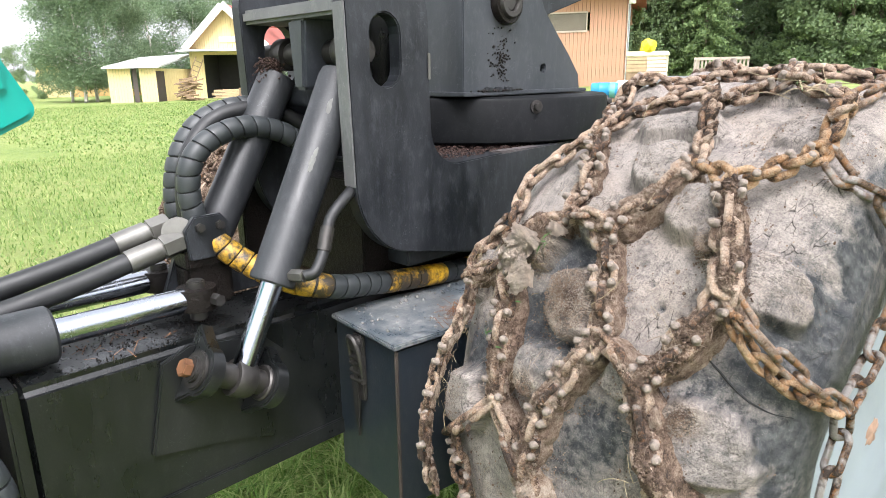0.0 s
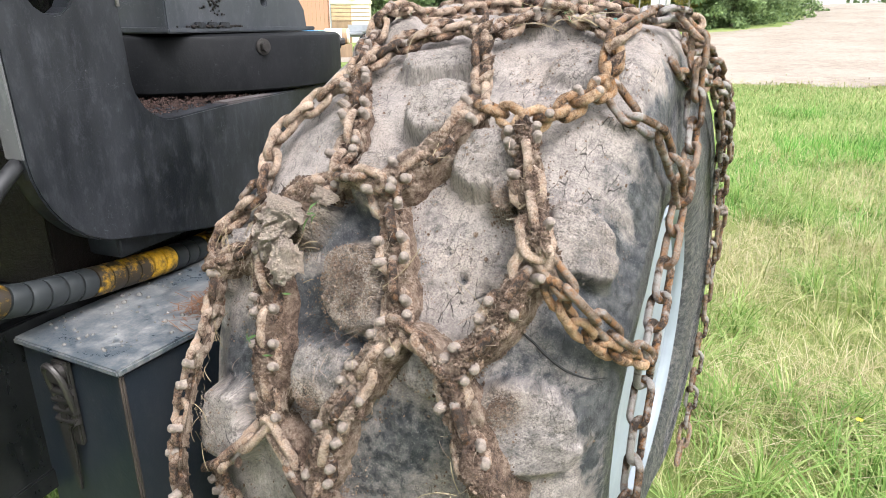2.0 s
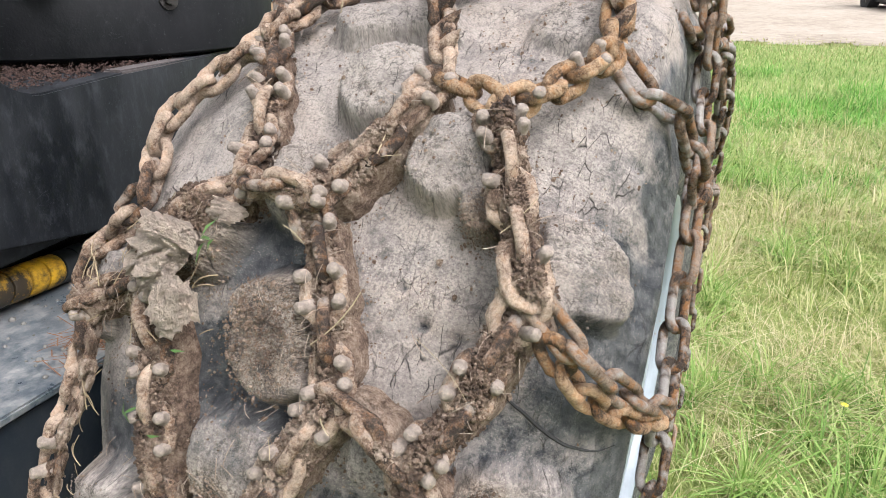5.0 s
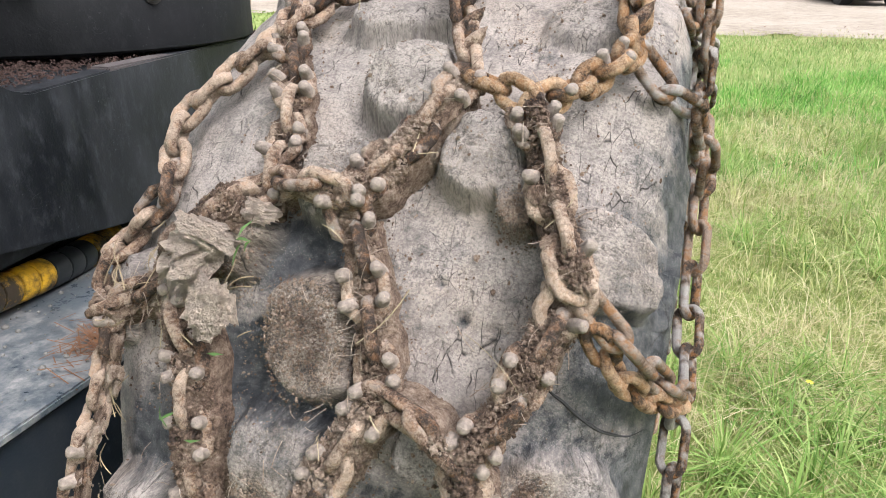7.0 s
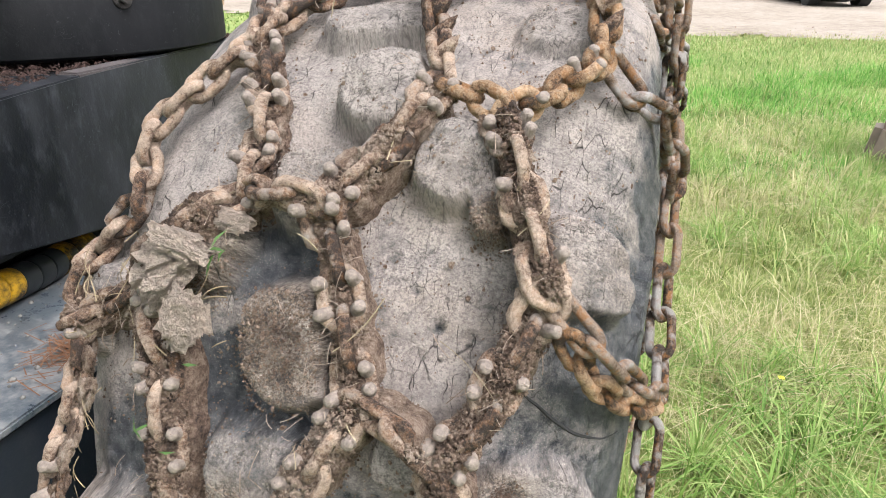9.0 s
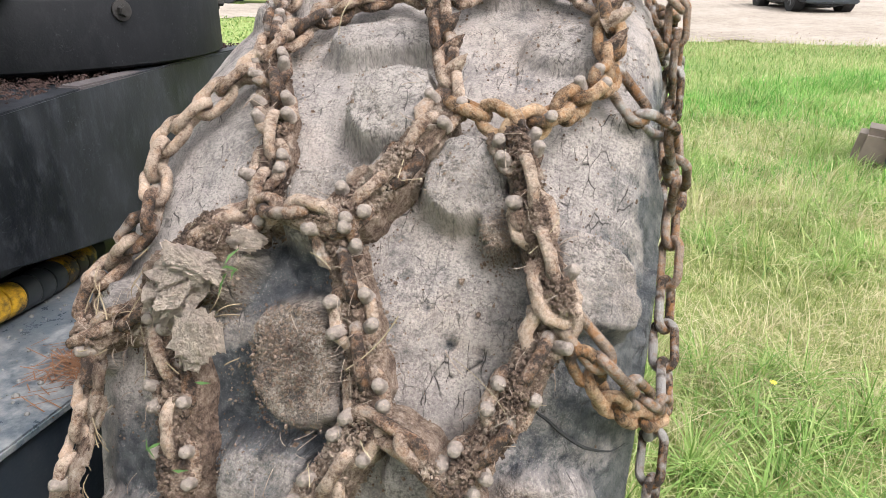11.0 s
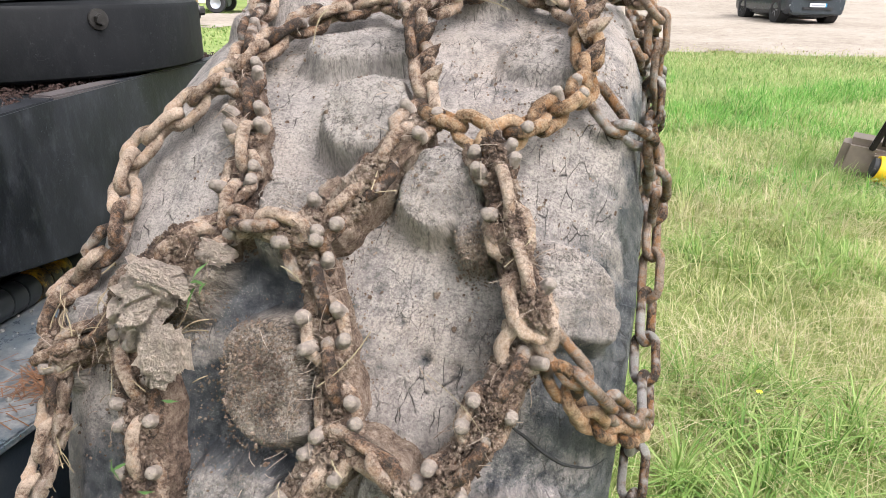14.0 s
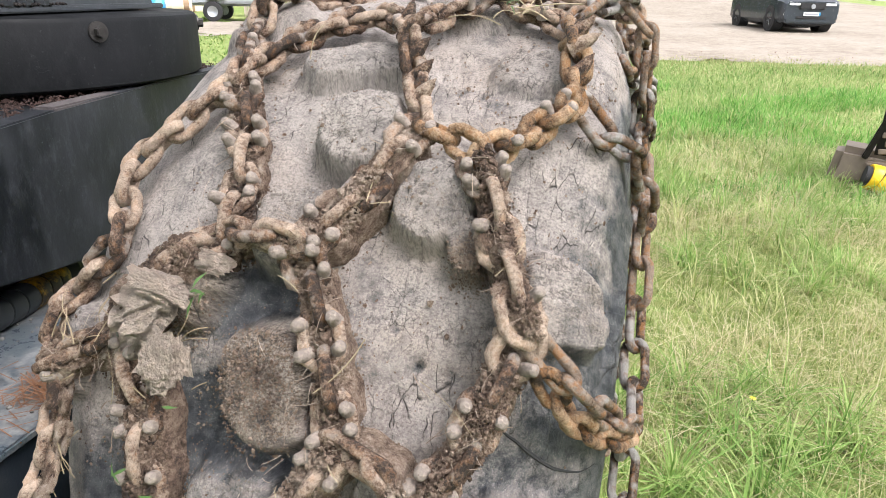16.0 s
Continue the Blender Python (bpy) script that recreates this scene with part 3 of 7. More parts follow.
def blades(name, label, material, spots, h0, h1, width, lean, seed, aim=None):
    """One mesh of many grass blades, each a tapering strip that bends over; aim: the way each one leans."""
    rng = np.random.default_rng(seed)
    n = len(spots)
    h = rng.uniform(h0, h1, n) * rng.uniform(0.7, 1.15, n)
    az = rng.uniform(0, 2 * np.pi, n) if aim is None else np.array(aim) + rng.normal(0, 0.5, n)
    bend, w = rng.uniform(0.15, lean, n), width * rng.uniform(0.6, 1.3, n)
    root = np.array([(x, y, rise(x, y)) for x, y in spots])
    twist = az + 1.57 + rng.uniform(-0.5, 0.5, n)
    side = np.stack([np.cos(twist), np.sin(twist), 0 * az], 1) * w[:, None] / 2
    way = np.stack([np.cos(az), np.sin(az), 0 * az], 1)
    rows = []
    for t, k in ((0.0, 1.0), (0.4, 0.95), (0.75, 0.7), (1.0, 0.0)):
        reach, high = bend * h * t ** 1.7, h * (t - 0.42 * np.minimum(bend, 1.7) * t ** 2.4)
        mid = root + way * reach[:, None] + np.array([0, 0, 1.0]) * np.maximum(high, 0.006 * t)[:, None]
        rows += [mid - k * side, mid + k * side] if k else [mid]
    verts = np.stack(rows, 1).reshape(-1, 3)
    base = 7 * np.arange(n)[:, None]
    loops = np.concatenate([base + [0, 1, 3, 2], base + [2, 3, 5, 4], base + [4, 5, 6]], 1)
    me = bpy.data.meshes.new(name)
    me.vertices.add(len(verts))
    me.vertices.foreach_set("co", verts.ravel())
    me.loops.add(11 * n)
    me.loops.foreach_set("vertex_index", loops.ravel())
    me.polygons.add(3 * n)
    me.polygons.foreach_set("loop_start", (11 * np.arange(n)[:, None] + [0, 4, 8]).ravel())
    me.update(calc_edges=True)
    me.materials.append(material)
    smooth(me)
    return tagged(new(name, me), label, "grass", kind="stuff")


def tufts(n, per, spread, seed, x0, x1, y0, y1, keep):
    """Roots and leaning ways of blades that spread from common hearts."""
    rng = np.random.default_rng(seed)
    spots, aim = [], []
    for x, y in zip(rng.uniform(x0, x1, n), rng.uniform(y0, y1, n)):
        if keep(float(x), float(y)):
            main = rng.uniform(0, 2 * np.pi)
            for _ in range(int(rng.integers(per // 2, per))):
                a = main + rng.normal(0, 1.1)
                r = abs(rng.normal(0, spread))
                q = (float(x + r * np.cos(a)), float(y + r * np.sin(a)))
                if off_tyre(*q):
                    spots.append(q)
                    aim.append(a)
    return spots, aim


def scatter(n, x0, x1, y0, y1, seed, keep):
    rng = np.random.default_rng(seed)
    p = np.stack([rng.uniform(x0, x1, n), rng.uniform(y0, y1, n)], 1)
    soft = rng.uniform(0, 0.9, (n, 2))
    edge = np.minimum(np.minimum(p[:, 0] - x0, x1 - p[:, 0]), np.minimum(p[:, 1] - y0, y1 - p[:, 1]))
    return [q for q, far_in in zip(p.tolist(), (edge > soft[:, 0] * soft[:, 1]).tolist()) if far_in and keep(*q)]


def thin(x, y):
    return noise.noise((x * 0.8, y * 0.8, 5.0))


def off_tyre(x, y):
    return not (-0.93 < x < -0.12 and 0.9 < y < 2.0) and not (-2.95 < x < -2.05 and 0.9 < y < 2.0)


blades("meadow_grass", "green and straw-coloured meadow grass beside the wheel", GRASS, scatter(80000, -0.6, 3.4, 0.9, 5.2, 1, off_tyre), 0.03, 0.11, 0.0036, 1.5, 11)
blades("dry_grass", "pale dry grass stalks lying in the meadow", DRYGRASS, scatter(26000, -0.6, 4.6, 0.9, 7.5, 6, lambda x, y: off_tyre(x, y) and noise.noise((x * 0.9, y * 0.9, 7.0)) > -0.05), 0.06, 0.22, 0.0026, 2.6, 16)
blades("far_grass", "short green meadow grass", FARGRASS, scatter(62000, -1.0, 9.0, 5.2, 14.5, 2, lambda x, y: x > y * 0.02 - 1.2), 0.05, 0.13, 0.010, 1.4, 12)
blades("back_grass", "meadow grass in front of the machine", GRASS, scatter(15000, -5.0, 4.5, -3.0, 1.6, 8, off_tyre), 0.03, 0.11, 0.006, 1.5, 20)
spots, aim = tufts(1500, 34, 0.025, 31, -0.3, 4.5, 1.2, 6.5, lambda x, y: noise.noise((x * 1.1, y * 1.1, 2.0)) + (0.35 if y < 2.7 and x < 1.2 else 0.0) > 0.02)
blades("tall_grass", "tufts of taller bright green grass", LUSH, spots, 0.10, 0.27, 0.0052, 1.7, 13, aim)
blades("far_tall_grass", "patches of lush green grass", FARLUSH, scatter(36000, -0.4, 8.0, 5.0, 11.0, 3, lambda x, y: noise.noise((x * 0.55, y * 0.55, 2.0)) + (0.22 if y < 8.5 else -0.02) > 0.10), 0.08, 0.24, 0.0075, 1.3, 18)
spots, aim = tufts(900, 22, 0.05, 37, -0.2, 6.5, 3.2, 8.5, lambda x, y: noise.noise((x * 0.8, y * 0.8, 12.0)) > -0.15)
blades("meadow_tufts", "loose tufts of mixed meadow grass", GRASS, spots, 0.10, 0.24, 0.0065, 1.7, 22, aim)
spots, aim = tufts(420, 14, 0.03, 35, -0.1, 4.5, 1.2, 6.0, lambda x, y: noise.noise((x * 0.9, y * 0.9, 7.0)) > -0.1)
blades("straw_stalks", "long dry straw stalks fallen over the grass", DRYGRASS, spots, 0.18, 0.36, 0.0022, 3.2, 19, aim)
spots, aim = tufts(900, 30, 0.03, 33, -2.2, -0.4, 0.2, 2.6, off_tyre)
blades("undergrowth_grass", "tall bright green grass under the machine", LUSH, spots, 0.10, 0.28, 0.0055, 1.5, 14, aim)
blades("left_grass", "sunlit green lawn grass", LAWN, scatter(44000, -14, -2.4, -0.5, 9.0, 5, lambda x, y: off_tyre(x, y) and x < -0.9 * y + 6.8), 0.03, 0.10, 0.0105, 1.3, 15)
blades("far_lawn", "short sunlit lawn grass out to the sheds", LAWN, scatter(52000, -38, -5.5, 3.5, 24, 61, lambda x, y: not (x > -14 and y < 9) and x < -0.9 * y + 9 and not inside(x, y, YARD)), 0.03, 0.09, 0.03, 1.2, 62)


def yard_edge(n, seed, wide=0.4, off=-0.05):
    """Roots along the near edge of the gravel."""
    rng = np.random.default_rng(seed)
    near_edge = [(-8, 17), (-3.5, 15.8), (1, 14.6), (5, 14.6), (10, 14.2), (30, 12)]
    xs = rng.uniform(-6, 20, n)
    ys = np.interp(xs, [p[0] for p in near_edge], [p[1] for p in near_edge]) + off + rng.normal(0, wide, n)
    return list(zip(xs.tolist(), ys.tolist()))


blades("edge_grass", "short straw-coloured grass thinning into the gravel", EDGEGRASS, yard_edge(12000, 41), 0.02, 0.06, 0.016, 1.6, 42)
blades("edge_green_grass", "short olive grass at the gravel's edge", EDGEGRASS, yard_edge(14000, 43, 0.9, -0.9), 0.03, 0.09, 0.016, 1.4, 44)


# ---- the wheel ----
CX, CY, CZ = -0.545, 1.468, 0.745
HUB = Vector((-0.502, CY, CZ))
TOE = -4.5
PROFILE_S = [0.0, 0.18, 0.24, 0.285, 0.315, 0.328, 0.330]
PROFILE_R = [0.68, 0.675, 0.655, 0.615, 0.55, 0.47, 0.41]
INNER = 1.09
OUTER = 0.945  # the outer half of the tyre is a little narrower
AXLE = Matrix.Rotation(radians(TOE), 3, "Z")


def carcass(s):
    """Radius of the bare tread and shoulder at a distance s from the tyre's middle plane."""
    return float(np.interp(abs(s) / (OUTER if s > 0 else INNER), PROFILE_S[:7], PROFILE_R[:7]))


def on_wheel(x, phi, r):
    a = radians(phi)
    back = max(0.0, -r * math.cos(a))
    return HUB + AXLE @ Vector((x - CX + 0.075 * back, -r * math.cos(a), r * math.sin(a)))


# the worn tread itself lies lower than the level at which the chain rides over its blocks
TREAD_S = [-0.349, -0.33, -0.30, -0.25, -0.18, -0.10, 0.0, 0.06, 0.11, 0.16, 0.20, 0.244, 0.272, 0.291, 0.298]
TREAD_R = [0.53, 0.565, 0.615, 0.645, 0.657, 0.655, 0.648, 0.646, 0.642, 0.628, 0.607, 0.572, 0.54, 0.50, 0.48]


def tread(s):
    """Radius of the rubber between the blocks."""
    return float(np.interp(s, TREAD_S, TREAD_R))


def swell(phi):
    """Unworn tread over the top of the wheel and behind stands a little higher."""
    p = (phi + 90) % 360 - 90
    return 0.028 * min(1.0, max(0.0, (p - 66) / 14)) * min(1.0, max(0.0, (250 - p) / 20))


def shoulder(s, phi):
    """The outer shoulder is square above and behind, and worn away low on the front."""
    p = (phi + 90) % 360 - 90
    k = min(1.0, max(0.0, (p - 38) / 30)) * min(1.0, max(0.0, (250 - p) / 20))
    return k * k * (3 - 2 * k) * float(np.interp(s, [0.11, 0.16, 0.20, 0.244, 0.272, 0.291, 0.298, 0.30], [0.0, 0.014, 0.038, 0.070, 0.084, 0.086, 0.078, 0.075]))


# tread blocks: x, angle up from the front, half width, half length, turn, height
BLOCKS = [
    (-0.547, 54.2, 0.052, 0.056, 0.25, 0.046), (-0.592, 43.5, 0.043, 0.050, 0.0, 0.040), (-0.449, 47.3, 0.038, 0.052, -0.55, 0.040),
    (-0.408, 43.5, 0.020, 0.034, 0.2, 0.034), (-0.312, 40.2, 0.040, 0.062, 0.1, 0.034), (-0.584, 28.9, 0.044, 0.066, 0.25, 0.042),
    (-0.605, 18.7, 0.046, 0.054, 0.15, 0.044), (-0.692, 36.8, 0.045, 0.042, -0.3, 0.046), (-0.330, 16.2, 0.045, 0.068, 0.25, 0.036),
    (-0.770, 9.5, 0.054, 0.060, 0.2, 0.050), (-0.457, 21.5, 0.030, 0.036, -0.3, 0.030), (-0.576, 65.0, 0.085, 0.036, 0.25, 0.030),
]
BLOCKS += [(-0.365, 67.5, 0.055, 0.040, 0.0, 0.020), (-0.835, 30.0, 0.03, 0.06, 0.0, 0.036), (-0.750, 74.5, 0.06, 0.045, 0.2, 0.022), (-0.472, 79.5, 0.07, 0.045, 0.0, 0.018)]
rng = np.random.default_rng(4)
for turn in range(0, 26):
    phi0 = 94 + turn * 10.2
    if phi0 < 355:
        BLOCKS.append((CX + (0.15 if turn % 2 else -0.15) + rng.uniform(-0.03, 0.03), phi0, 0.085, 0.050, rng.uniform(-0.3, 0.3), 0.020))
# where dark rubber shows through the dust: x, angle, size, how bare
BARE = [(-0.639, 36.2, 0.040, 1.1), (-0.600, 36.5, 0.030, 0.9), (-0.690, 25.5, 0.045, 0.75), (-0.684, 21.5, 0.045, 0.75), (-0.643, 27.5, 0.026, 1.0), (-0.622, 23.3, 0.028, 1.0), (-0.576, 22.5, 0.028, 0.9)]
BARE += [(-0.499, 14.0, 0.055, 0.45), (-0.527, 7.0, 0.060, 0.5), (-0.769, 17.0, 0.050, 0.9), (-0.605, 18.7, 0.05, 1.1), (-0.286, 28.0, 0.045, 0.5)]
BARE += [(-0.257, 19.0, 0.040, 0.8), (-0.332, 34.0, 0.035, 0.32), (-0.352, 26.5, 0.040, 0.28), (-0.358, 22.7, 0.030, 0.25), (-0.440, 12.5, 0.060, 0.35), (-0.312, 40.2, 0.060, 0.55), (-0.330, 16.0, 0.06, 0.6), (-0.516, 33.0, 0.022, 0.3)]
BARE += [(-0.300, 26.0, 0.055, 0.30), (-0.290, 34.0, 0.050, 0.28), (-0.265, 44.0, 0.040, 0.40), (-0.275, 52.0, 0.040, 0.25), (-0.350, 18.0, 0.05, 0.2), (-0.285, 39.0, 0.055, 0.45)]
# blocks caked with brown clay, zones of open cracks and a few deep pits: x, angle, size
CLAY = [(-0.587, 29.8, 0.080), (-0.692, 36.8, 0.070), (-0.372, 19.0, 0.034), (-0.402, 42.0, 0.028), (-0.616, 14.4, 0.050)]
CRACKED = [(-0.352, 54.5, 0.045), (-0.300, 50.0, 0.045), (-0.335, 27.0, 0.055), (-0.395, 26.0, 0.035), (-0.300, 22.5, 0.045), (-0.430, 31.0, 0.04)]
PITS = [(-0.442, 32.5, 0.0062), (-0.408, 31.9, 0.0075), (-0.470, 35.5, 0.0045), (-0.430, 64.0, 0.006)]


def near(x, phi, spot):
    dx, dp = x - spot[0], radians(phi - spot[1]) * 0.68
    return math.exp(-(dx * dx + dp * dp) / spot[2] ** 2)


def relief(x, p, top=0.0):
    """Uneven wear of the rubber."""
    P = Vector((x, radians(p) * 0.7, 0.0))
    return 0.007 * noise.fractal(P * 8 + Vector((3, 1, 4)), 0.9, 2.0, 3) + 0.0016 * noise.noise(P * 45) * (1 + 1.6 * top) + 0.0022 * top * noise.noise(P * 120)


def tyre_mesh(cx, blocks):
    s_tread = np.linspace(-0.345, 0.297, 180)
    side = [(0.320, 0.53), (0.325, 0.50), (0.328, 0.46), (0.329, 0.42), (0.327, 0.385), (0.322, 0.355), (0.313, 0.334), (0.302, 0.322), (0.28, 0.314)]
    prof = [(-s * INNER, r) for s, r in side[::-1]] + [(float(s), tread(s)) for s in s_tread] + [(0.299, 0.47)] + [(s * 0.908, r) for s, r in side[2:]]
    phis = np.concatenate([np.arange(-30, 110, 0.36), np.arange(110, 330, 1.8)])
    m, n = len(prof), len(phis)
    verts, mud, clay, worn, lug = np.zeros((n * m, 3)), np.zeros(n * m), np.zeros(n * m), np.zeros(n * m), np.zeros(n * m)
    flow = np.zeros((n * m, 3))
    wrapped = [((b[1] + 180) % 360 - 180, b) for b in blocks]
    for i, phi in enumerate(phis):
        fine = phi < 110
        p = (phi + 180) % 360 - 180
        mine = [b for c, b in wrapped if abs((p - c + 180) % 360 - 180) < 12]
        bare = [b for b in BARE if abs(p - b[1]) < 25] if fine else []
        clays = [b for b in CLAY if abs(p - b[1]) < 20] if fine else []
        cracked = [b for b in CRACKED if abs(p - b[1]) < 20] if fine else []
        pits = [b for b in PITS if abs(p - b[1]) < 3] if fine else []
        for j, (s, r) in enumerate(prof):
            x = cx + s
            if abs(s) < 0.30:
                r += swell(phi) * (1 - (s / 0.30) ** 4)
            if 0.11 < s and tread(s) - 0.02 < r:
                r += shoulder(s, phi) * (1.0 if s < 0.298 else 0.5)
            h, top = 0.0, 0.0
            q = Vector((x * 9, p * 0.11, 1.7))
            wob = noise.noise(q) if fine else 0.0
            if s > 0.2:
                x += 0.062 * max(0.0, -r * math.cos(radians(phi))) * min(1.0, (s - 0.2) / 0.08)  # the rear of the outer side stands further out
                if r < 0.5:
                    x += 0.012 * min(1.0, max(0.0, (phi - 14) / 30)) * min(1.0, max(0.0, (150 - phi) / 40))
            if r > 0.48:
                for bx, bp, bw, bl, bt, bh in mine:
                    u, v = x - bx, radians((p - bp + 180) % 360 - 180) * 0.69
                    if abs(u) < 0.13 and abs(v) < 0.13:
                        cu, sv = math.cos(bt), math.sin(bt)
                        u, v = (u * cu + v * sv) / bw, (v * cu - u * sv) / bl
                        d = (abs(u) ** 3 + abs(v) ** 3) ** (1 / 3) + 0.20 * wob + 0.15 * noise.noise(q * 3.3) + 0.06 * noise.noise(q * 9)
                        k = min(1.0, max(0.0, (1.18 - d) / 0.36))
                        h = max(h, bh * k * k * (3 - 2 * k) * (1.04 - 0.12 * d * d))
                        top = max(top, k)
            if fine and r > 0.45:
                h += relief(x, p, top)
                h -= sum(0.010 * near(x, p, b) for b in pits)
            over = min(1.0, max(0.0, (s - 0.17) / 0.10)) if fine else 0.0
            verts[i * m + j] = on_wheel(x + 0.7 * over * h, phi, r + h * (1 - 0.3 * over)) if r > 0.48 else on_wheel(x + math.copysign(0.3 * h, s), phi, r + 0.5 * h)
            f = 0.62 + (0.16 * near(x, p, (-0.547, 54.2, 0.06)) if fine else 0.0) + 0.14 * wob + 0.08 * top - sum(b[3] * near(x, p, b) for b in bare) * (1 - 0.7 * top)
            f -= sum(0.5 * near(x, p, b) for b in pits)
            if s > 0.2 and fine:
                f -= 0.55 * min(1.0, max(0.0, (s - 0.279 + 0.02 * noise.noise(Vector((p * 0.25, s * 30, 0.0)))) / 0.010))
            elif r < 0.53 or s > 0.24:
                f -= 0.55
            mud[i * m + j] = f
            flow[i * m + j] = (x, radians(phi) * 0.7, r)
            clay[i * m + j] = max([near(x, p, c) for c in clays] + [0.0]) * (0.35 + 0.65 * top)
            lug[i * m + j] = top
            worn[i * m + j] = max([near(x, p, c) for c in cracked] + [0.0]) * (1 - 0.6 * top)
    base = (np.arange(n)[:, None] * m + np.arange(m - 1)[None]).ravel()
    nxt = ((np.arange(n)[:, None] + 1) % n * m + np.arange(m - 1)[None]).ravel()
    quads = np.stack([base, base + 1, nxt + 1, nxt], 1)
    me = bpy.data.meshes.new("tyre")
    me.vertices.add(len(verts))
    me.vertices.foreach_set("co", verts.ravel())
    me.loops.add(4 * len(quads))
    me.loops.foreach_set("vertex_index", quads.ravel())
    me.polygons.add(len(quads))
    me.polygons.foreach_set("loop_start", 4 * np.arange(len(quads)))
    me.update(calc_edges=True)
    for name, values in (("mud", mud), ("clay", clay), ("worn", worn), ("lug", lug)):
        me.attributes.new(name, "FLOAT", "POINT").data.foreach_set("value", values)
    me.attributes.new("flow", "FLOAT_VECTOR", "POINT").data.foreach_set("vector", flow.ravel())
    me.materials.append(TYRE)
    smooth(me)
    return me


def wheel_rim(parent):
    turned = Matrix.Translation(HUB) @ pose(0, 0, 0, 0, 0, TOE - 3.6) @ pose(-0.003, 0, 0) @ pose(0, 0, 0, 0, 90, 0)
    # outer side at +z before turning to +x
    turned = turned @ Matrix.Diagonal((0.945, 0.945, 1.0, 1.0))
    bm = bm_turned([(0.338, -0.26), (0.352, -0.295), (0.345, -0.305), (0.325, -0.28), (0.31, -0.1), (0.315, 0.15), (0.326, 0.26), (0.338, 0.285), (0.354, 0.303), (0.350, 0.310), (0.338, 0.304), (0.331, 0.296), (0.328, 0.262), (0.319, 0.262), (0.316, 0.288), (0.30, 0.290), (0.17, 0.288), (0.16, 0.286), (0.001, 0.286)], 96)
    bm.transform(turned)
    bmesh.ops.recalc_face_normals(bm, faces=bm.faces[:])
    part("rim", bm, RIM, parent, "pale blue-grey painted steel rim with scrapes")
    bm = bm_turned([(0.001, 0.2876), (0.026, 0.2874), (0.034, 0.284)], 40)
    lumpy(bm, 0.004, 60, 2.0)
    bm.transform(turned)
    part("scrape", bm, SCRAPE, parent, "rusty brown scrape in the rim paint")


wheel = thing("wheel", "large forestry wheel with worn, mud-caked grey tyre", "wheel", (CX, CY, 0))
for ob in (part("tyre", tyre_mesh(CX, BLOCKS), TYRE, None, "cracked dusty rubber tyre with rounded worn blocks"),):
    ob.parent = wheel
    ob.matrix_parent_inverse = wheel.matrix_world.inverted()
wheel_rim(wheel)
for ob in wheel.children:
    ob.matrix_parent_inverse = wheel.matrix_world.inverted()


# ---- the tyre chain ----
def link_mesh(name, length, width, wire, material, seed, rough=0.0014):
    """A welded oval link lying in the xy plane, long in x."""
    a, r = length / 2 - width / 2, width / 2 - wire
    path, n = [], 9
    for i in range(n + 1):
        t = -math.pi / 2 + math.pi * i / n
        path.append(Vector((a + r * math.cos(t), r * math.sin(t), 0)))
    for i in range(n + 1):
        t = math.pi / 2 + math.pi * i / n
        path.append(Vector((-a + r * math.cos(t), r * math.sin(t), 0)))
    path.insert(n + 1, (path[n] + path[n + 1]) / 2)
    path.append((path[-1] + path[0]) / 2)
    bm, rings, k = bmesh.new(), [], 12
    for i, p in enumerate(path):
        d = (path[(i + 1) % len(path)] - path[i - 1]).normalized()
        s = Vector((0, 0, 1)).cross(d)
        rings.append([bm.verts.new(p + wire * (math.cos(2 * math.pi * j / k) * s + math.sin(2 * math.pi * j / k) * Vector((0, 0, 1)))) for j in range(k)])
    for i in range(len(rings)):
        A, B = rings[i - 1], rings[i]
        for j in range(k):
            bm.faces.new((A[j], A[(j + 1) % k], B[(j + 1) % k], B[j]))
    for v in bm.verts:
        o = Vector((max(-a, min(a, v.co.x)), 0, 0))
        v.co += (v.co - o).normalized() * rough * noise.fractal(v.co * 90 + Vector((seed, 0, 0)), 0.8, 2, 3)
    bmesh.ops.recalc_face_normals(bm, faces=bm.faces[:])
    me = mesh_of(bm, name, material, flat=True)
    return smooth(me)


def stud_mesh(name, r, h, point, seed, material):
    prof = [(r * 1.35, -0.008), (r * 1.2, h * 0.2), (r * 1.02, h * 0.5), (r * (1.06 - 0.4 * point), h * 0.7), (r * (0.95 - 0.45 * point), h * 0.86), (r * (0.62 - 0.4 * point), h * 0.97), (0.0005, h * (1.02 + 0.2 * point))]
    bm = bm_turned(prof, 14)
    for v in bm.verts:
        v.co += 0.0010 * Vector((noise.noise(v.co * 150 + Vector((seed, 0, 0))), noise.noise(v.co * 150 + Vector((0, seed, 0))), 0))
    return smooth(mesh_of(bm, name, material, flat=True))


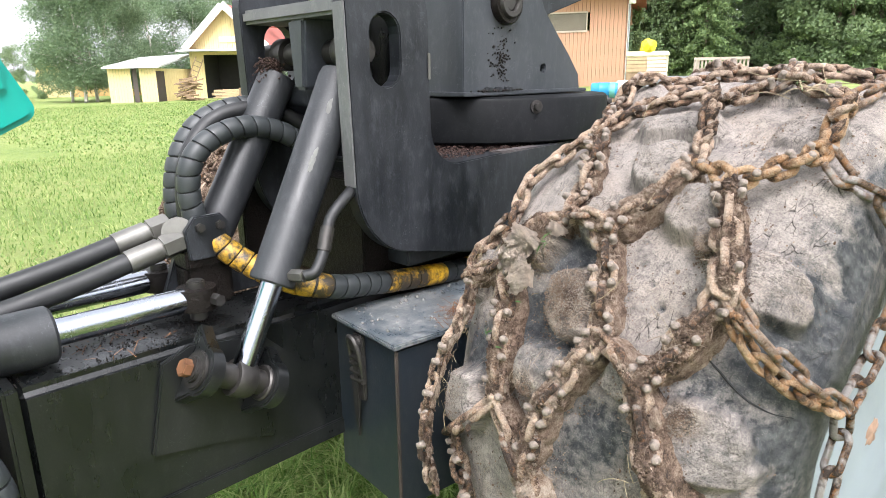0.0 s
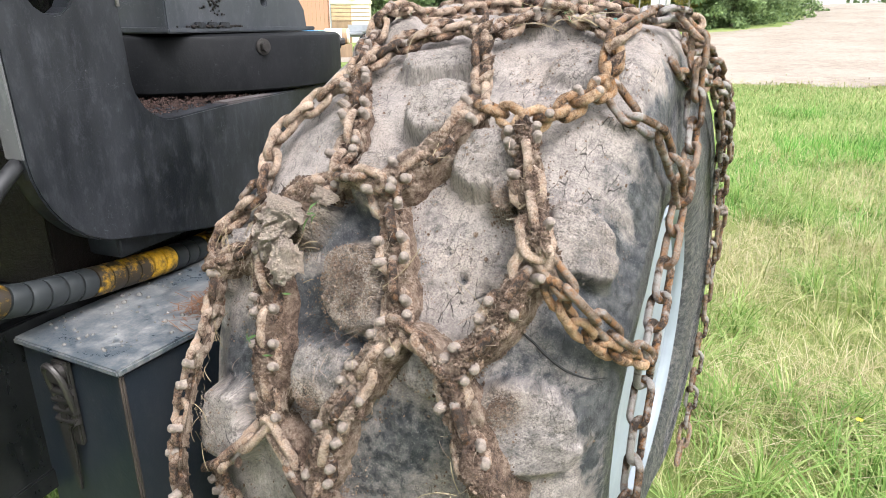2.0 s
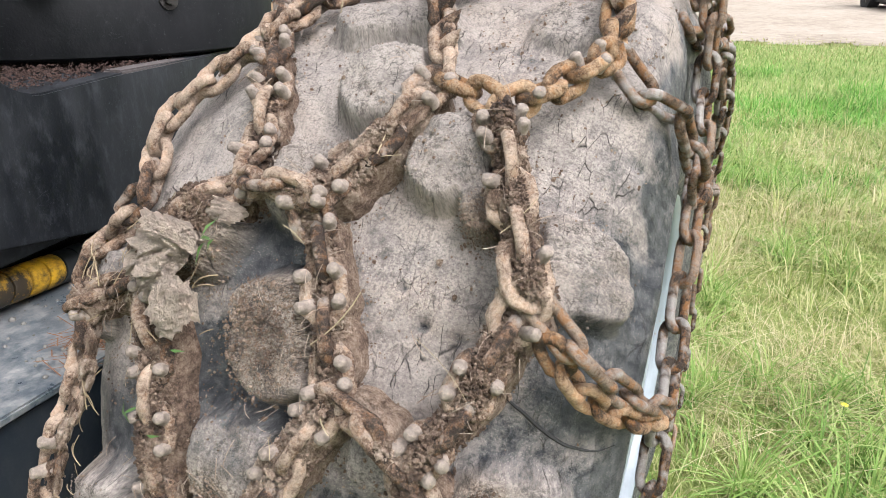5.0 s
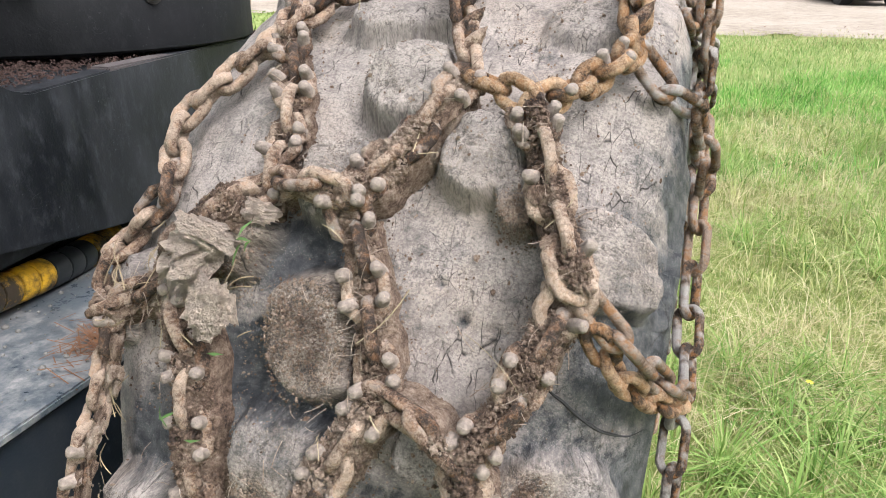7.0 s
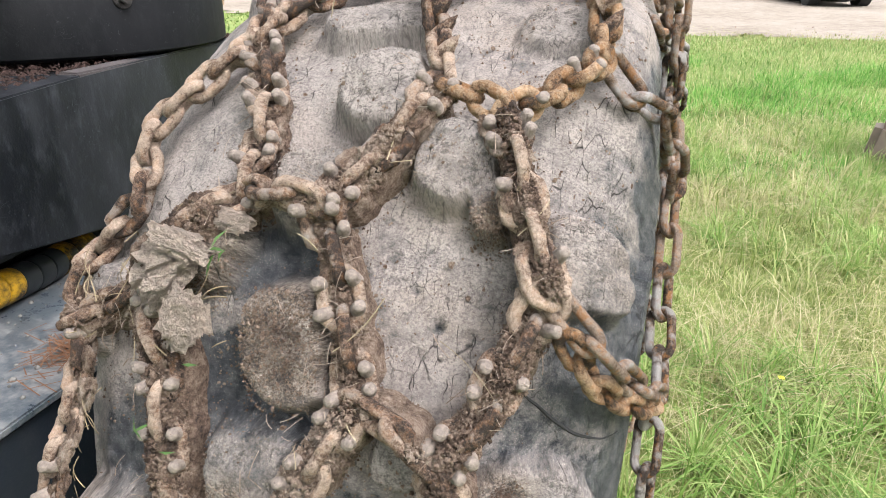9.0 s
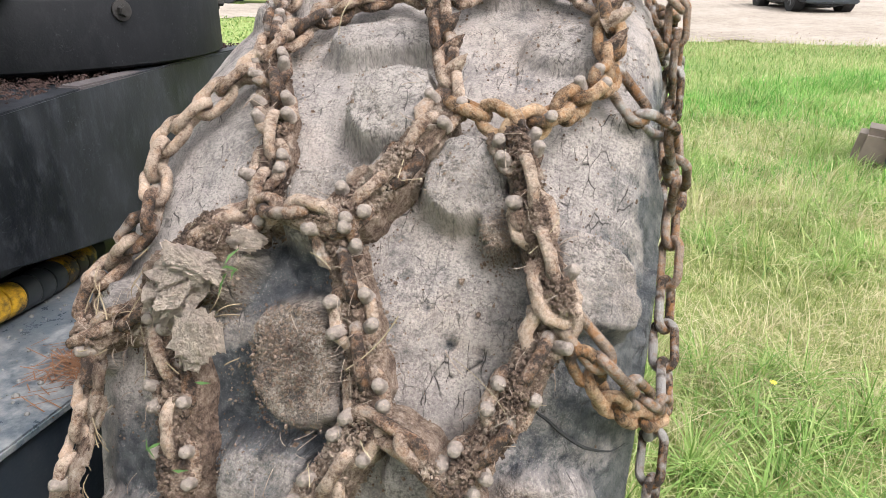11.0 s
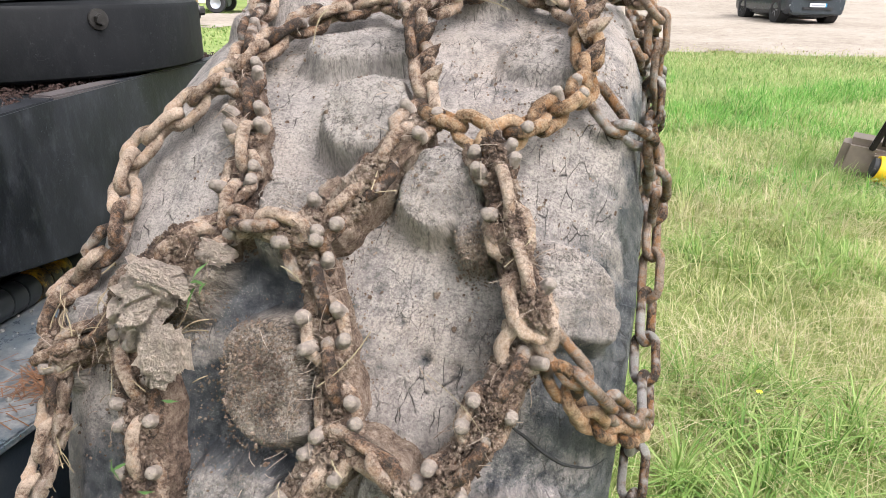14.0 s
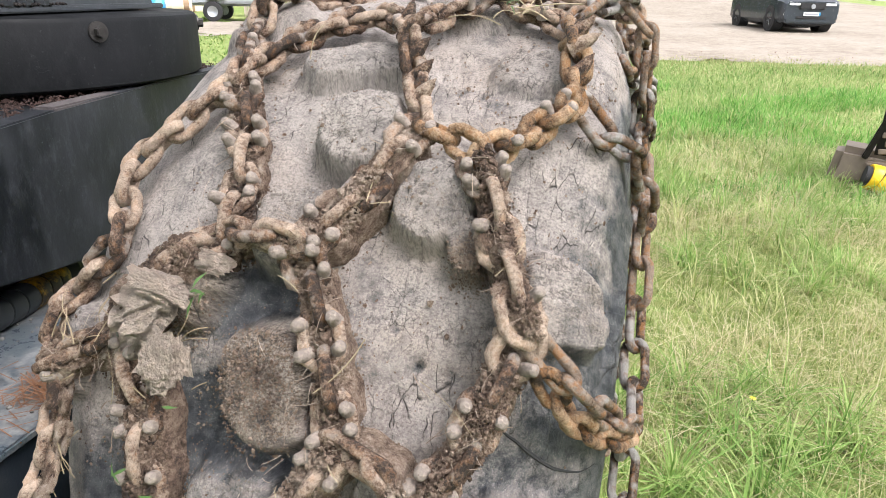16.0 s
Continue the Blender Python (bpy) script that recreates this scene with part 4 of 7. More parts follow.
def clod_mesh(seed, flat=0.6):
    """A crumbly lump: an uneven body with many small crumbs on it."""
    r = random.Random(int(seed * 10))
    bm = bmesh.new()
    bmesh.ops.create_icosphere(bm, subdivisions=3, radius=0.85)
    lumpy(bm, 0.5, 1.2, seed)
    lumpy(bm, 0.22, 4.5, seed + 3)
    lumpy(bm, 0.10, 11, seed + 5)
    skin_points = [v.co.copy() for v in bm.verts]
    for _ in range(30):
        c = r.choice(skin_points) * r.uniform(0.95, 1.15)
        got = bmesh.ops.create_icosphere(bm, subdivisions=1, radius=r.uniform(0.05, 0.17), matrix=Matrix.Translation(c))["verts"]
        for v in got:
            v.co += Vector((r.uniform(-1, 1), r.uniform(-1, 1), r.uniform(-1, 1))) * 0.03
    for v in bm.verts:
        v.co.z *= flat
    return mesh_of(bm, "mud_clod", MUDCLOD)


LINKS = [link_mesh("link", 0.059, 0.039, 0.0066, CHAIN, s, 0.0026) for s in (1, 5, 9, 14)]
BARELINKS = [link_mesh("link", 0.078, 0.040, 0.0060, CHAINBARE, s, 0.0008) for s in (2, 7, 11)]
SMALLLINKS = [link_mesh("link", 0.046, 0.034, 0.0057, CHAIN, s, 0.0028) for s in (21, 23)]
BIGLINKS = [link_mesh("link", 0.066, 0.047, 0.0064, CHAIN, s, 0.0030) for s in (3, 8, 12)]
STUDS = [stud_mesh("stud", 0.0058, 0.0112, 0.0, s, STUD) for s in (1, 6, 9)]
RUSTLINKS = [link_mesh("link", 0.057, 0.042, 0.0072, CHAINRUST, s, 0.0016) for s in (4, 6, 13)]
SLIMLINKS = [link_mesh("link", 0.080, 0.033, 0.0055, CHAINBARE, s, 0.0008) for s in (31, 33)]
LONGLINKS = [link_mesh("link", 0.088, 0.034, 0.0070, CHAIN, s, 0.0016) for s in (41, 44)]
RUSTSMALL = [link_mesh("link", 0.050, 0.034, 0.0060, CHAINRUST, s, 0.0016) for s in (24, 26)]
SPIKES = [stud_mesh("stud", 0.0078, 0.027, 0.7, s, CHAIN) for s in (2, 5)]
CLODS = [clod_mesh(s) for s in (0.0, 7.0, 13.0, 21.0, 34.0)]

chain = thing("tyre_chain", "rusty studded forestry tyre chain caked with dried mud", "tyre chain")
crng = random.Random(8)


def skin(x, phi):
    """The top of the tread under the chain."""
    low = max(carcass(x - CX), tread(x - CX) + shoulder(x - CX, phi) + 0.004 if x > CX else 0.0)
    r = low
    p = (phi + 180) % 360 - 180
    for bx, bp, bw, bl, bt, bh in BLOCKS:
        u, v = (x - bx) / bw, radians((p - bp + 180) % 360 - 180) * 0.69 / bl
        d = (abs(u) ** 3 + abs(v) ** 3) ** (1 / 3)
        k = min(1.0, max(0.0, (1.2 - d) / 0.5))
        r = max(r, low + 0.026 * k)
    return r


def ground(x, phi):
    """The rubber itself, with its blocks."""
    r = tread(x - CX) + shoulder(x - CX, phi) + swell(phi) * max(0.0, 1 - ((x - CX) / 0.30) ** 4)
    p = (phi + 180) % 360 - 180
    h = 0.0
    for bx, bp, bw, bl, bt, bh in BLOCKS:
        u, v = x - bx, radians((p - bp + 180) % 360 - 180) * 0.69
        if abs(u) < 0.13 and abs(v) < 0.13:
            cu, sv = math.cos(bt), math.sin(bt)
            u, v = (u * cu + v * sv) / bw, (v * cu - u * sv) / bl
            d = (abs(u) ** 3 + abs(v) ** 3) ** (1 / 3)
            k = min(1.0, max(0.0, (1.18 - d) / 0.36))
            h = max(h, bh * k * k * (3 - 2 * k) * (1.04 - 0.12 * d * d))
    return r + h


def unrolled(p):
    """The tyre's own x and angle of a place, as on_wheel() takes them."""
    q = AXLE.inverted() @ (p - HUB)
    return q.x + CX - 0.075 * max(0.0, q.y), math.degrees(math.atan2(q.z, -q.y))


def strand_line(nodes, lift):
    """Places and normals along a strand over the tread; a node is (x, angle) or (x, angle, radius)."""
    mixed = any(len(n) > 2 for n in nodes)
    flat = [Vector((n[0], n[1] * 0.0122, n[2] if len(n) > 2 else skin(n[0], n[1]) + lift if mixed else 0.0)) for n in nodes]
    line = []
    for q in curve_points(flat, 14):
        phi = q.y / 0.0122
        r = q.z if q.z > 0.3 else skin(q.x, phi) + lift
        line.append(on_wheel(q.x, phi, r))
    return line


def place(me, name, p, along, out, roll, label="", parent=None, scale=(1, 1, 1)):
    x = along.normalized()
    z = (out - out.dot(x) * x).normalized()
    m = Matrix((x, z.cross(x), z)).transposed().to_4x4()
    ob = new(name, me)
    ob.parent = parent or chain
    ob.matrix_basis = Matrix.Translation(p) @ m @ pose(0, 0, 0, roll, 0, 0) @ Matrix.Diagonal((*scale, 1))
    return tagged(ob, label)


def outward(p):
    """The way off the tyre at a place near its surface."""
    q = AXLE.transposed() @ (p - HUB)
    radial = Vector((0, q.y, q.z)).normalized()
    s = q.x / 0.325
    lean = max(-1.0, min(1.0, s * abs(s) ** 1.6))
    return (AXLE @ (radial * math.sqrt(max(0.05, 1 - lean * lean)) + Vector((lean, 0, 0)))).normalized()


def strand(nodes, style, lift=0.012, studs=0.5, mud=0.0, pitch=0.0):
    kinds = {"narrow": LINKS, "bare": BARELINKS, "wide": BIGLINKS, "rust": RUSTLINKS, "small": SMALLLINKS, "rustsmall": RUSTSMALL, "slim": SLIMLINKS, "long": LONGLINKS}[style]
    pitch = pitch or {"narrow": 0.0325, "bare": 0.0535, "wide": 0.038, "rust": 0.034, "small": 0.027, "rustsmall": 0.033, "slim": 0.057, "long": 0.058}[style]
    line = strand_line(nodes, lift)
    total = sum((b - a).length for a, b in zip(line, line[1:]))
    count = max(1, round(total / pitch))
    pts = resample(line, total / count * 0.9999)
    tilt = crng.choice((-1, 1)) * 44
    for i, (a, b) in enumerate(zip(pts, pts[1:])):
        mid, along = (a + b) / 2, b - a
        out = outward(mid)
        if style == "wide":
            roll = (0 if i % 2 == 0 else 75) + crng.uniform(-12, 12)
        elif style in ("bare", "slim", "long"):
            roll = (20 if i % 2 == 0 else 108) + crng.uniform(-12, 12)
        else:
            roll = tilt * (1 if i % 2 == 0 else -1.05) + crng.uniform(-10, 10)
        flat = style == "wide" and i % 2 == 0
        ob = place(crng.choice(kinds), "link", mid + out * (crng.uniform(-0.002, 0.004) - (0.004 if style == "wide" else 0.0)), along, out, roll, scale=(1.0 + crng.uniform(-0.02, 0.05), 1.05 if flat else 0.95, 1))
        side = out.cross(along).normalized()
        for sgn, step in ((-1, -0.34), (1, -0.3), (-1, 0.3), (1, 0.34)):
            if crng.random() < studs * (0.62 if flat else 0.0 if style == "wide" else 0.15):
                off = 0.0172 if flat else 0.008
                at = mid + side * sgn * off + along * (step + crng.uniform(-0.12, 0.12)) + out * (0.004 if flat else 0.008)
                tip = (out + side * sgn * crng.uniform(0.0, 0.6) + along.normalized() * crng.uniform(-0.3, 0.3)).normalized()
                place(crng.choice(STUDS), "stud", at, tip.cross(Vector((0.3, 0.8, 0.2))), tip, 0)
        for _ in range({"wide": 2, "small": 5}.get(style, 1)):
            if crng.random() < mud:
                k = crng.uniform(0.007, 0.013)
                place(crng.choice(CLODS), "mud_clod", mid - out * crng.uniform(-0.002, 0.010) + side * crng.uniform(-0.021, 0.021) + along * crng.uniform(-0.4, 0.4), along, out, 0, scale=(k * crng.uniform(0.9, 1.4), k, k * crng.uniform(0.7, 1.0)))
    return pts


def spikes(nodes, n, way):
    """A row of pointed studs along a strand, all leaning one way."""
    pts = strand_line(nodes, 0.016)
    total = sum((b - a).length for a, b in zip(pts, pts[1:]))
    for p in resample(pts, total / (n + 1) * 0.999)[1:n + 1]:
        out = outward(p)
        tip = (Vector(way) + 0.6 * out).normalized()
        place(crng.choice(SPIKES), "stud", p, tip.cross(Vector((0.1, 0.3, 0.9))), tip, crng.uniform(0, 60))


A, B, C, D, E = (-0.476, 54.3), (-0.536, 69.5), (-0.710, 58.9), (-0.654, 41.3), (-0.565, 40.6)
F, G, H, I, J = (-0.754, 32.1), (-0.500, 25.9), (-0.405, 51.2), (-0.314, 61.3), (-0.335, 36.1)
K, L, M, N = (-0.335, 75.0), (-0.223, 29.1), (-0.418, 22.1), (-0.678, 11.9)
strand([A, (-0.494, 59.2), (-0.515, 64.4), B], "narrow", studs=0.1)
spikes([A, (-0.494, 59.2), (-0.515, 64.4), B], 5, (1, 0, 0.1))
strand([B, (-0.580, 73.0), (-0.636, 69.8), (-0.690, 64.3), C], "narrow", studs=0.5, mud=0.5)
strand([C, (-0.664, 49.8), D], "wide", studs=0.9, mud=0.9)
strand([D, (-0.611, 41.3), E], "narrow", studs=0.2, mud=0.3)
strand([A, (-0.516, 47.2), E], "wide", studs=0.9, mud=1.0)
strand([E, (-0.534, 34.9), (-0.514, 29.9), G], "wide", studs=0.9, mud=0.8)
strand([A, (-0.440, 53.0), H], "rust", studs=0.1)
strand([H, (-0.358, 54.8), I], "rust", studs=0.6)
strand([I, (-0.322, 67.0), K], "rust", studs=0.2)
spikes([I, (-0.322, 67.0), K], 4, (1, 0, 0.1))
strand([B, (-0.490, 74.3), (-0.446, 76.8), (-0.388, 76.8), K], "narrow", studs=0.4, mud=0.6)
strand([H, (-0.381, 45.8), (-0.363, 41.3), J], "wide", studs=0.8, mud=0.9)
strand([J, (-0.294, 32.9, 0.672), (-0.250, 30.0, 0.58), (-0.212, 28.0, 0.452)], "slim", studs=0.0)
strand([(-0.318, 33.2), (-0.288, 29.8, 0.632), (-0.247, 27.6, 0.555), (-0.215, 27.2, 0.462)], "rustsmall", studs=0.0, lift=0.020)
strand([J, (-0.361, 31.7), (-0.377, 27.4), M], "wide", studs=1.0, mud=1.0)
strand([G, (-0.461, 25.0), M], "long", lift=0.016, studs=0.3)
strand([M, (-0.394, 17.3), (-0.356, 11.9), (-0.338, 4.1)], "wide", studs=0.9, mud=0.9)
strand([G, (-0.550, 17.7), (-0.581, 11.5), (-0.594, 3.3)], "wide", studs=0.9, mud=0.9)
strand([D, (-0.698, 36.9), F], "wide", studs=0.6, mud=1.0)
strand([F, (-0.710, 26.1), (-0.693, 19.2), N], "wide", studs=0.9, mud=1.0)
strand([C, (-0.758, 53.4), (-0.806, 47.2), (-0.785, 40.0), (-0.828, 36.0), (-0.845, 31.0)], "narrow", studs=0.5, mud=0.2)
strand([(-0.845, 31.0), (-0.818, 27.5, 0.673), (-0.812, 22.0, 0.675), (-0.815, 17.0, 0.695), (-0.820, 10.0, 0.710), (-0.815, 1.0, 0.725), (-0.81, -8.0, 0.715)], "small", studs=0.7, mud=1.0)
strand([F, (-0.785, 30.5), (-0.825, 28.5)], "narrow", studs=0.4, mud=0.6)
strand([N, (-0.744, 5.8), (-0.815, 1.0)], "long", lift=0.016, studs=0.4, mud=0.2)
strand([N, (-0.626, 7.2), (-0.594, 3.3)], "long", lift=0.016, studs=0.5, mud=0.3)
strand([(-0.594, 3.3), (-0.552, -6.6), (-0.58, -18.0)], "wide", studs=0.8, mud=0.6)
strand([(-0.338, 4.1), (-0.356, -5.4), (-0.35, -18.0)], "wide", studs=0.8, mud=0.6)
strand([(-0.338, 4.1), (-0.274, -0.6), (-0.225, -12.8)], "bare", studs=0.0)
strand([(-0.79, 1.0), (-0.76, -8.0), (-0.78, -18.0)], "wide", studs=0.8, mud=0.6)
# over the top and beyond
strand([C, (-0.742, 71.4), (-0.675, 82.0), (-0.60, 89.0)], "narrow", studs=0.6, mud=0.5)
strand([(-0.60, 89.0), (-0.52, 90.5), (-0.42, 91.0), (-0.32, 95.0), (-0.245, 98.0, 0.672)], "narrow", lift=0.02, studs=0.6, mud=0.6)
strand([(-0.446, 76.8), (-0.46, 83.0), (-0.52, 90.5)], "narrow", studs=0.5, mud=0.5)
strand([(-0.60, 89.0), (-0.70, 94.0), (-0.80, 98.0)], "narrow", studs=0.4)
# joining to and along the outer side
Q, L = (-0.212, 66.0, 0.425), (-0.212, 28.0, 0.452)
strand([I, (-0.285, 59.0), (-0.244, 60.6, 0.600), (-0.221, 63.0, 0.505), Q], "bare", studs=0.0, mud=0.1)
strand([K, (-0.300, 84.5, 0.684), (-0.255, 91.0, 0.678), (-0.226, 91.0, 0.650), (-0.220, 90.0, 0.58), (-0.217, 90.0, 0.50), (-0.212, 82.0, 0.44), Q], "bare", studs=0.0)
strand([Q, (-0.213, 52.0, 0.405), (-0.213, 40.0, 0.402), L], "bare", studs=0.0)
strand([L, (-0.214, 22.0, 0.410), (-0.214, 14.0, 0.425), (-0.212, 0.0, 0.44), (-0.21, -14.0, 0.47)], "bare", studs=0.0)
# the far part of the net over the rear half of the outer side
strand([(-0.255, 83.0), (-0.247, 92.0), (-0.230, 104.0), (-0.220, 118.0, 0.60), (-0.205, 134.0, 0.57), (-0.222, 152.0, 0.550)], "bare", studs=0.0)
strand([(-0.260, 97.0, 0.63), (-0.240, 104.0, 0.64), (-0.222, 116.0, 0.63), (-0.214, 130.0, 0.62), (-0.212, 146.0, 0.610), (-0.212, 162.0, 0.600)], "bare", studs=0.35)
strand([(-0.275, 104.0, 0.66), (-0.240, 118.0, 0.66), (-0.212, 134.0, 0.66), (-0.209, 150.0, 0.630), (-0.207, 166.0, 0.630), (-0.210, 182.0, 0.630)], "bare", studs=0.4)
strand([(-0.222, 152.0, 0.550), (-0.216, 170.0, 0.540), (-0.208, 190.0, 0.550), (-0.206, 205.0, 0.580), (-0.204, 218.0, 0.640), (-0.204, 232.0, 0.660)], "bare", studs=0.1)

def crumbs(rnd, centres, sizes):
    """Small angular crumbs as arrays of corners and triangles."""
    g = (1 + 5 ** 0.5) / 2
    ico = np.array([(-1, g, 0), (1, g, 0), (-1, -g, 0), (1, -g, 0), (0, -1, g), (0, 1, g), (0, -1, -g), (0, 1, -g), (g, 0, -1), (g, 0, 1), (-g, 0, -1), (-g, 0, 1)]) / 1.9
    tri = np.array([(0, 11, 5), (0, 5, 1), (0, 1, 7), (0, 7, 10), (0, 10, 11), (1, 5, 9), (5, 11, 4), (11, 10, 2), (10, 7, 6), (7, 1, 8), (3, 9, 4), (3, 4, 2), (3, 2, 6), (3, 6, 8), (3, 8, 9), (4, 9, 5), (2, 4, 11), (6, 2, 10), (8, 6, 7), (9, 8, 1)])
    n = len(centres)
    turn = np.linalg.qr(rnd.normal(size=(n, 3, 3)))[0]
    body = ico[None] * rnd.uniform(0.55, 1.35, (n, 12, 1)) * rnd.uniform(0.6, 1.4, (n, 1, 3))
    v = np.einsum("nij,nkj->nki", turn, body) * sizes[:, None, None] + centres[:, None]
    return v.reshape(-1, 3), (tri[None] + 12 * np.arange(n)[:, None, None]).reshape(-1, 3)


def crumb_part(name, rnd, centres, sizes, material, parent, label, extra=None):
    v, f = crumbs(rnd, np.array(centres), np.array(sizes))
    faces = [tuple(map(int, t)) for t in f]
    if extra:
        ev, ef = extra
        faces += [tuple(i + len(v) for i in q) for q in ef]
        v = np.concatenate([v, np.array(ev)])
    me = bpy.data.meshes.new(name)
    me.from_pydata([tuple(map(float, p)) for p in v], [], faces)
    me.materials.append(material)
    ob = new(name, me)
    if parent:
        ob.parent = parent
        ob.matrix_parent_inverse = parent.matrix_world.inverted()
    return tagged(ob, label, kind="stuff")


mud_rng = np.random.default_rng(21)


def mud_band(nodes, width=0.020, height=0.020, dense=4600):
    """Dried mud packed between the links of a strand: an uneven ridge under loose crumbs."""
    width, height = 0.80 * width, 0.85 * height
    line = strand_line(nodes, 0.0)
    total = sum((b - a).length for a, b in zip(line, line[1:]))
    pts = resample(line, 0.003)
    across = [-1.16, -1.08] + [j / 5 - 1 for j in range(11)] + [1.08, 1.16]
    n, m = len(pts), len(across)
    verts, quads, centres, sizes = [], [], [], []
    frames = []
    for i, p in enumerate(pts):
        along = (pts[min(i + 1, n - 1)] - pts[max(i - 1, 0)]).normalized()
        out = outward(p)
        frames.append((p, out.cross(along).normalized(), out, along))
    for i, (p, side, out, along) in enumerate(frames):
        ends = min(1.0, 0.35 + 6 * min(i, n - 1 - i) / n)
        big = max(0.35, 1.0 + 0.9 * noise.noise(p * 16))
        for u in across:
            q = p + side * (u * width * (1 + 0.35 * noise.noise(p * 40 + Vector((u, 0, 0)))) * ends)
            h = 0.003 + height * big * ends * max(0.0, 1 - u * u) ** 0.7 - 0.006
            h += 0.006 * noise.fractal(q * 70, 0.9, 2, 3) + 0.003 * noise.noise(q * 260)
            if abs(u) > 1.05:
                x, phi = unrolled(q)
                low = on_wheel(x, phi, ground(x, phi) - 0.006)
                verts.append(tuple(low if abs(u) > 1.12 else low.lerp(q + out * h, 0.55 + 0.25 * noise.noise(q * 60))))
            else:
                verts.append(tuple(q + out * h))
    for i in range(n - 1):
        for j in range(m - 1):
            a = i * m + j
            quads.append((a, a + 1, a + m + 1, a + m))
    for _ in range(int(total * dense * 2.6)):
        i = int(mud_rng.integers(0, n))
        p, side, out, along = frames[i]
        u = float(mud_rng.uniform(-1.18, 1.18)) if mud_rng.random() < 0.8 else float(np.clip(mud_rng.normal(0, 1.1), -2.2, 2.2))
        big = max(0.3, 1.0 + 0.9 * noise.noise(p * 16))
        h = 0.003 + height * big * max(0.0, 1 - u * u) ** 0.7 + mud_rng.uniform(-0.003, 0.003)
        size = 0.0006 + abs(mud_rng.normal(0, 0.0009)) * (1.8 if mud_rng.random() < 0.1 else 1.0)
        c = p + side * (u * width) + out * h + along * mud_rng.uniform(-0.003, 0.003)
        if abs(u) > 1:
            size *= 0.85 if abs(u) < 1.18 else 0.6
            x, phi = unrolled(c)
            c = on_wheel(x, phi, ground(x, phi)).lerp(c, min(1.0, max(0.0, 1 - 5.5 * (abs(u) - 1))))
        centres.append(tuple(c))
        sizes.append(size)
    return crumb_part("mud", mud_rng, centres, sizes, MUD, chain, "crumbly brown mud packed between the links", (verts, quads))


mud_band([C, (-0.664, 49.8), D], 0.018, 0.016)
mud_band([A, (-0.516, 47.2), E], 0.024, 0.024, 6000)
mud_band([E, (-0.534, 34.9), (-0.514, 29.9), G], 0.021, 0.022, 5200)
mud_band([D, (-0.611, 41.3), E], 0.014, 0.012)
mud_band([D, (-0.698, 36.9), F], 0.030, 0.026, 6000)
mud_band([F, (-0.710, 26.1), (-0.693, 19.2), N], 0.030, 0.024, 6000)
mud_band([H, (-0.381, 45.8), (-0.363, 41.3), J], 0.019, 0.020)
mud_band([J, (-0.361, 31.7), (-0.377, 27.4), M], 0.022, 0.022, 5200)
mud_band([M, (-0.394, 17.3), (-0.356, 11.9), (-0.338, 4.1)], 0.024, 0.022, 5200)
mud_band([G, (-0.461, 25.0), M], 0.015, 0.010)
mud_band([G, (-0.550, 17.7), (-0.581, 11.5), (-0.594, 3.3)], 0.028, 0.024, 5200)
mud_band([N, (-0.626, 7.2), (-0.594, 3.3)], 0.022, 0.016)
mud_band([F, (-0.785, 30.5), (-0.825, 28.5)], 0.026, 0.022, 5000)
mud_band([(-0.594, 3.3), (-0.552, -6.6), (-0.58, -16.0)], 0.024, 0.020)
mud_band([(-0.338, 4.1), (-0.356, -5.4), (-0.35, -16.0)], 0.022, 0.020)
centres, sizes = [], []
for _ in range(5200):
    x, phi = float(mud_rng.uniform(-0.82, -0.26)), float(mud_rng.uniform(-8, 88))
    if noise.noise(Vector((x * 11, phi * 0.13, 2.0))) > mud_rng.uniform(-0.25, 0.5):
        size = 0.0006 + abs(float(mud_rng.normal(0, 0.0008)))
        centres.append(tuple(on_wheel(x, phi, ground(x, phi) + size * 0.2)))
        sizes.append(size)
for cx, cp, cr in CLAY:
    for _ in range(int(1700 * cr / 0.08)):
        x, phi = float(mud_rng.normal(cx, cr * 0.45)), float(mud_rng.normal(cp, cr * 0.45 / 0.0122))
        if near(x, phi, (cx, cp, cr)) > 0.25:
            size = 0.0005 + abs(float(mud_rng.normal(0, 0.0006)))
            centres.append(tuple(on_wheel(x, phi, ground(x, phi) + size * 0.3 + 0.001)))
            sizes.append(size)
grains, grain_sizes = [], []
for cx, cp, cr in ((-0.547, 54.2, 0.06), (-0.449, 47.3, 0.05), (-0.592, 44.0, 0.045), (-0.309, 40.4, 0.06), (-0.605, 19.0, 0.05), (-0.770, 9.0, 0.05), (-0.472, 79.0, 0.05)):
    for _ in range(700):
        x, phi = float(mud_rng.normal(cx, cr * 0.55)), float(mud_rng.normal(cp, cr * 0.55 / 0.0122))
        size = 0.0003 + abs(float(mud_rng.normal(0, 0.00035)))
        grains.append(tuple(on_wheel(x, phi, ground(x, phi) + size * 0.2)))
        grain_sizes.append(size)
crumb_part("sandy_dust", mud_rng, grains, grain_sizes, SAND, wheel, "dry sandy grains stuck on the blocks")
crumb_part("dry_dirt", mud_rng, centres, sizes, MUD, wheel, "loose dry crumbs stuck on the rubber")

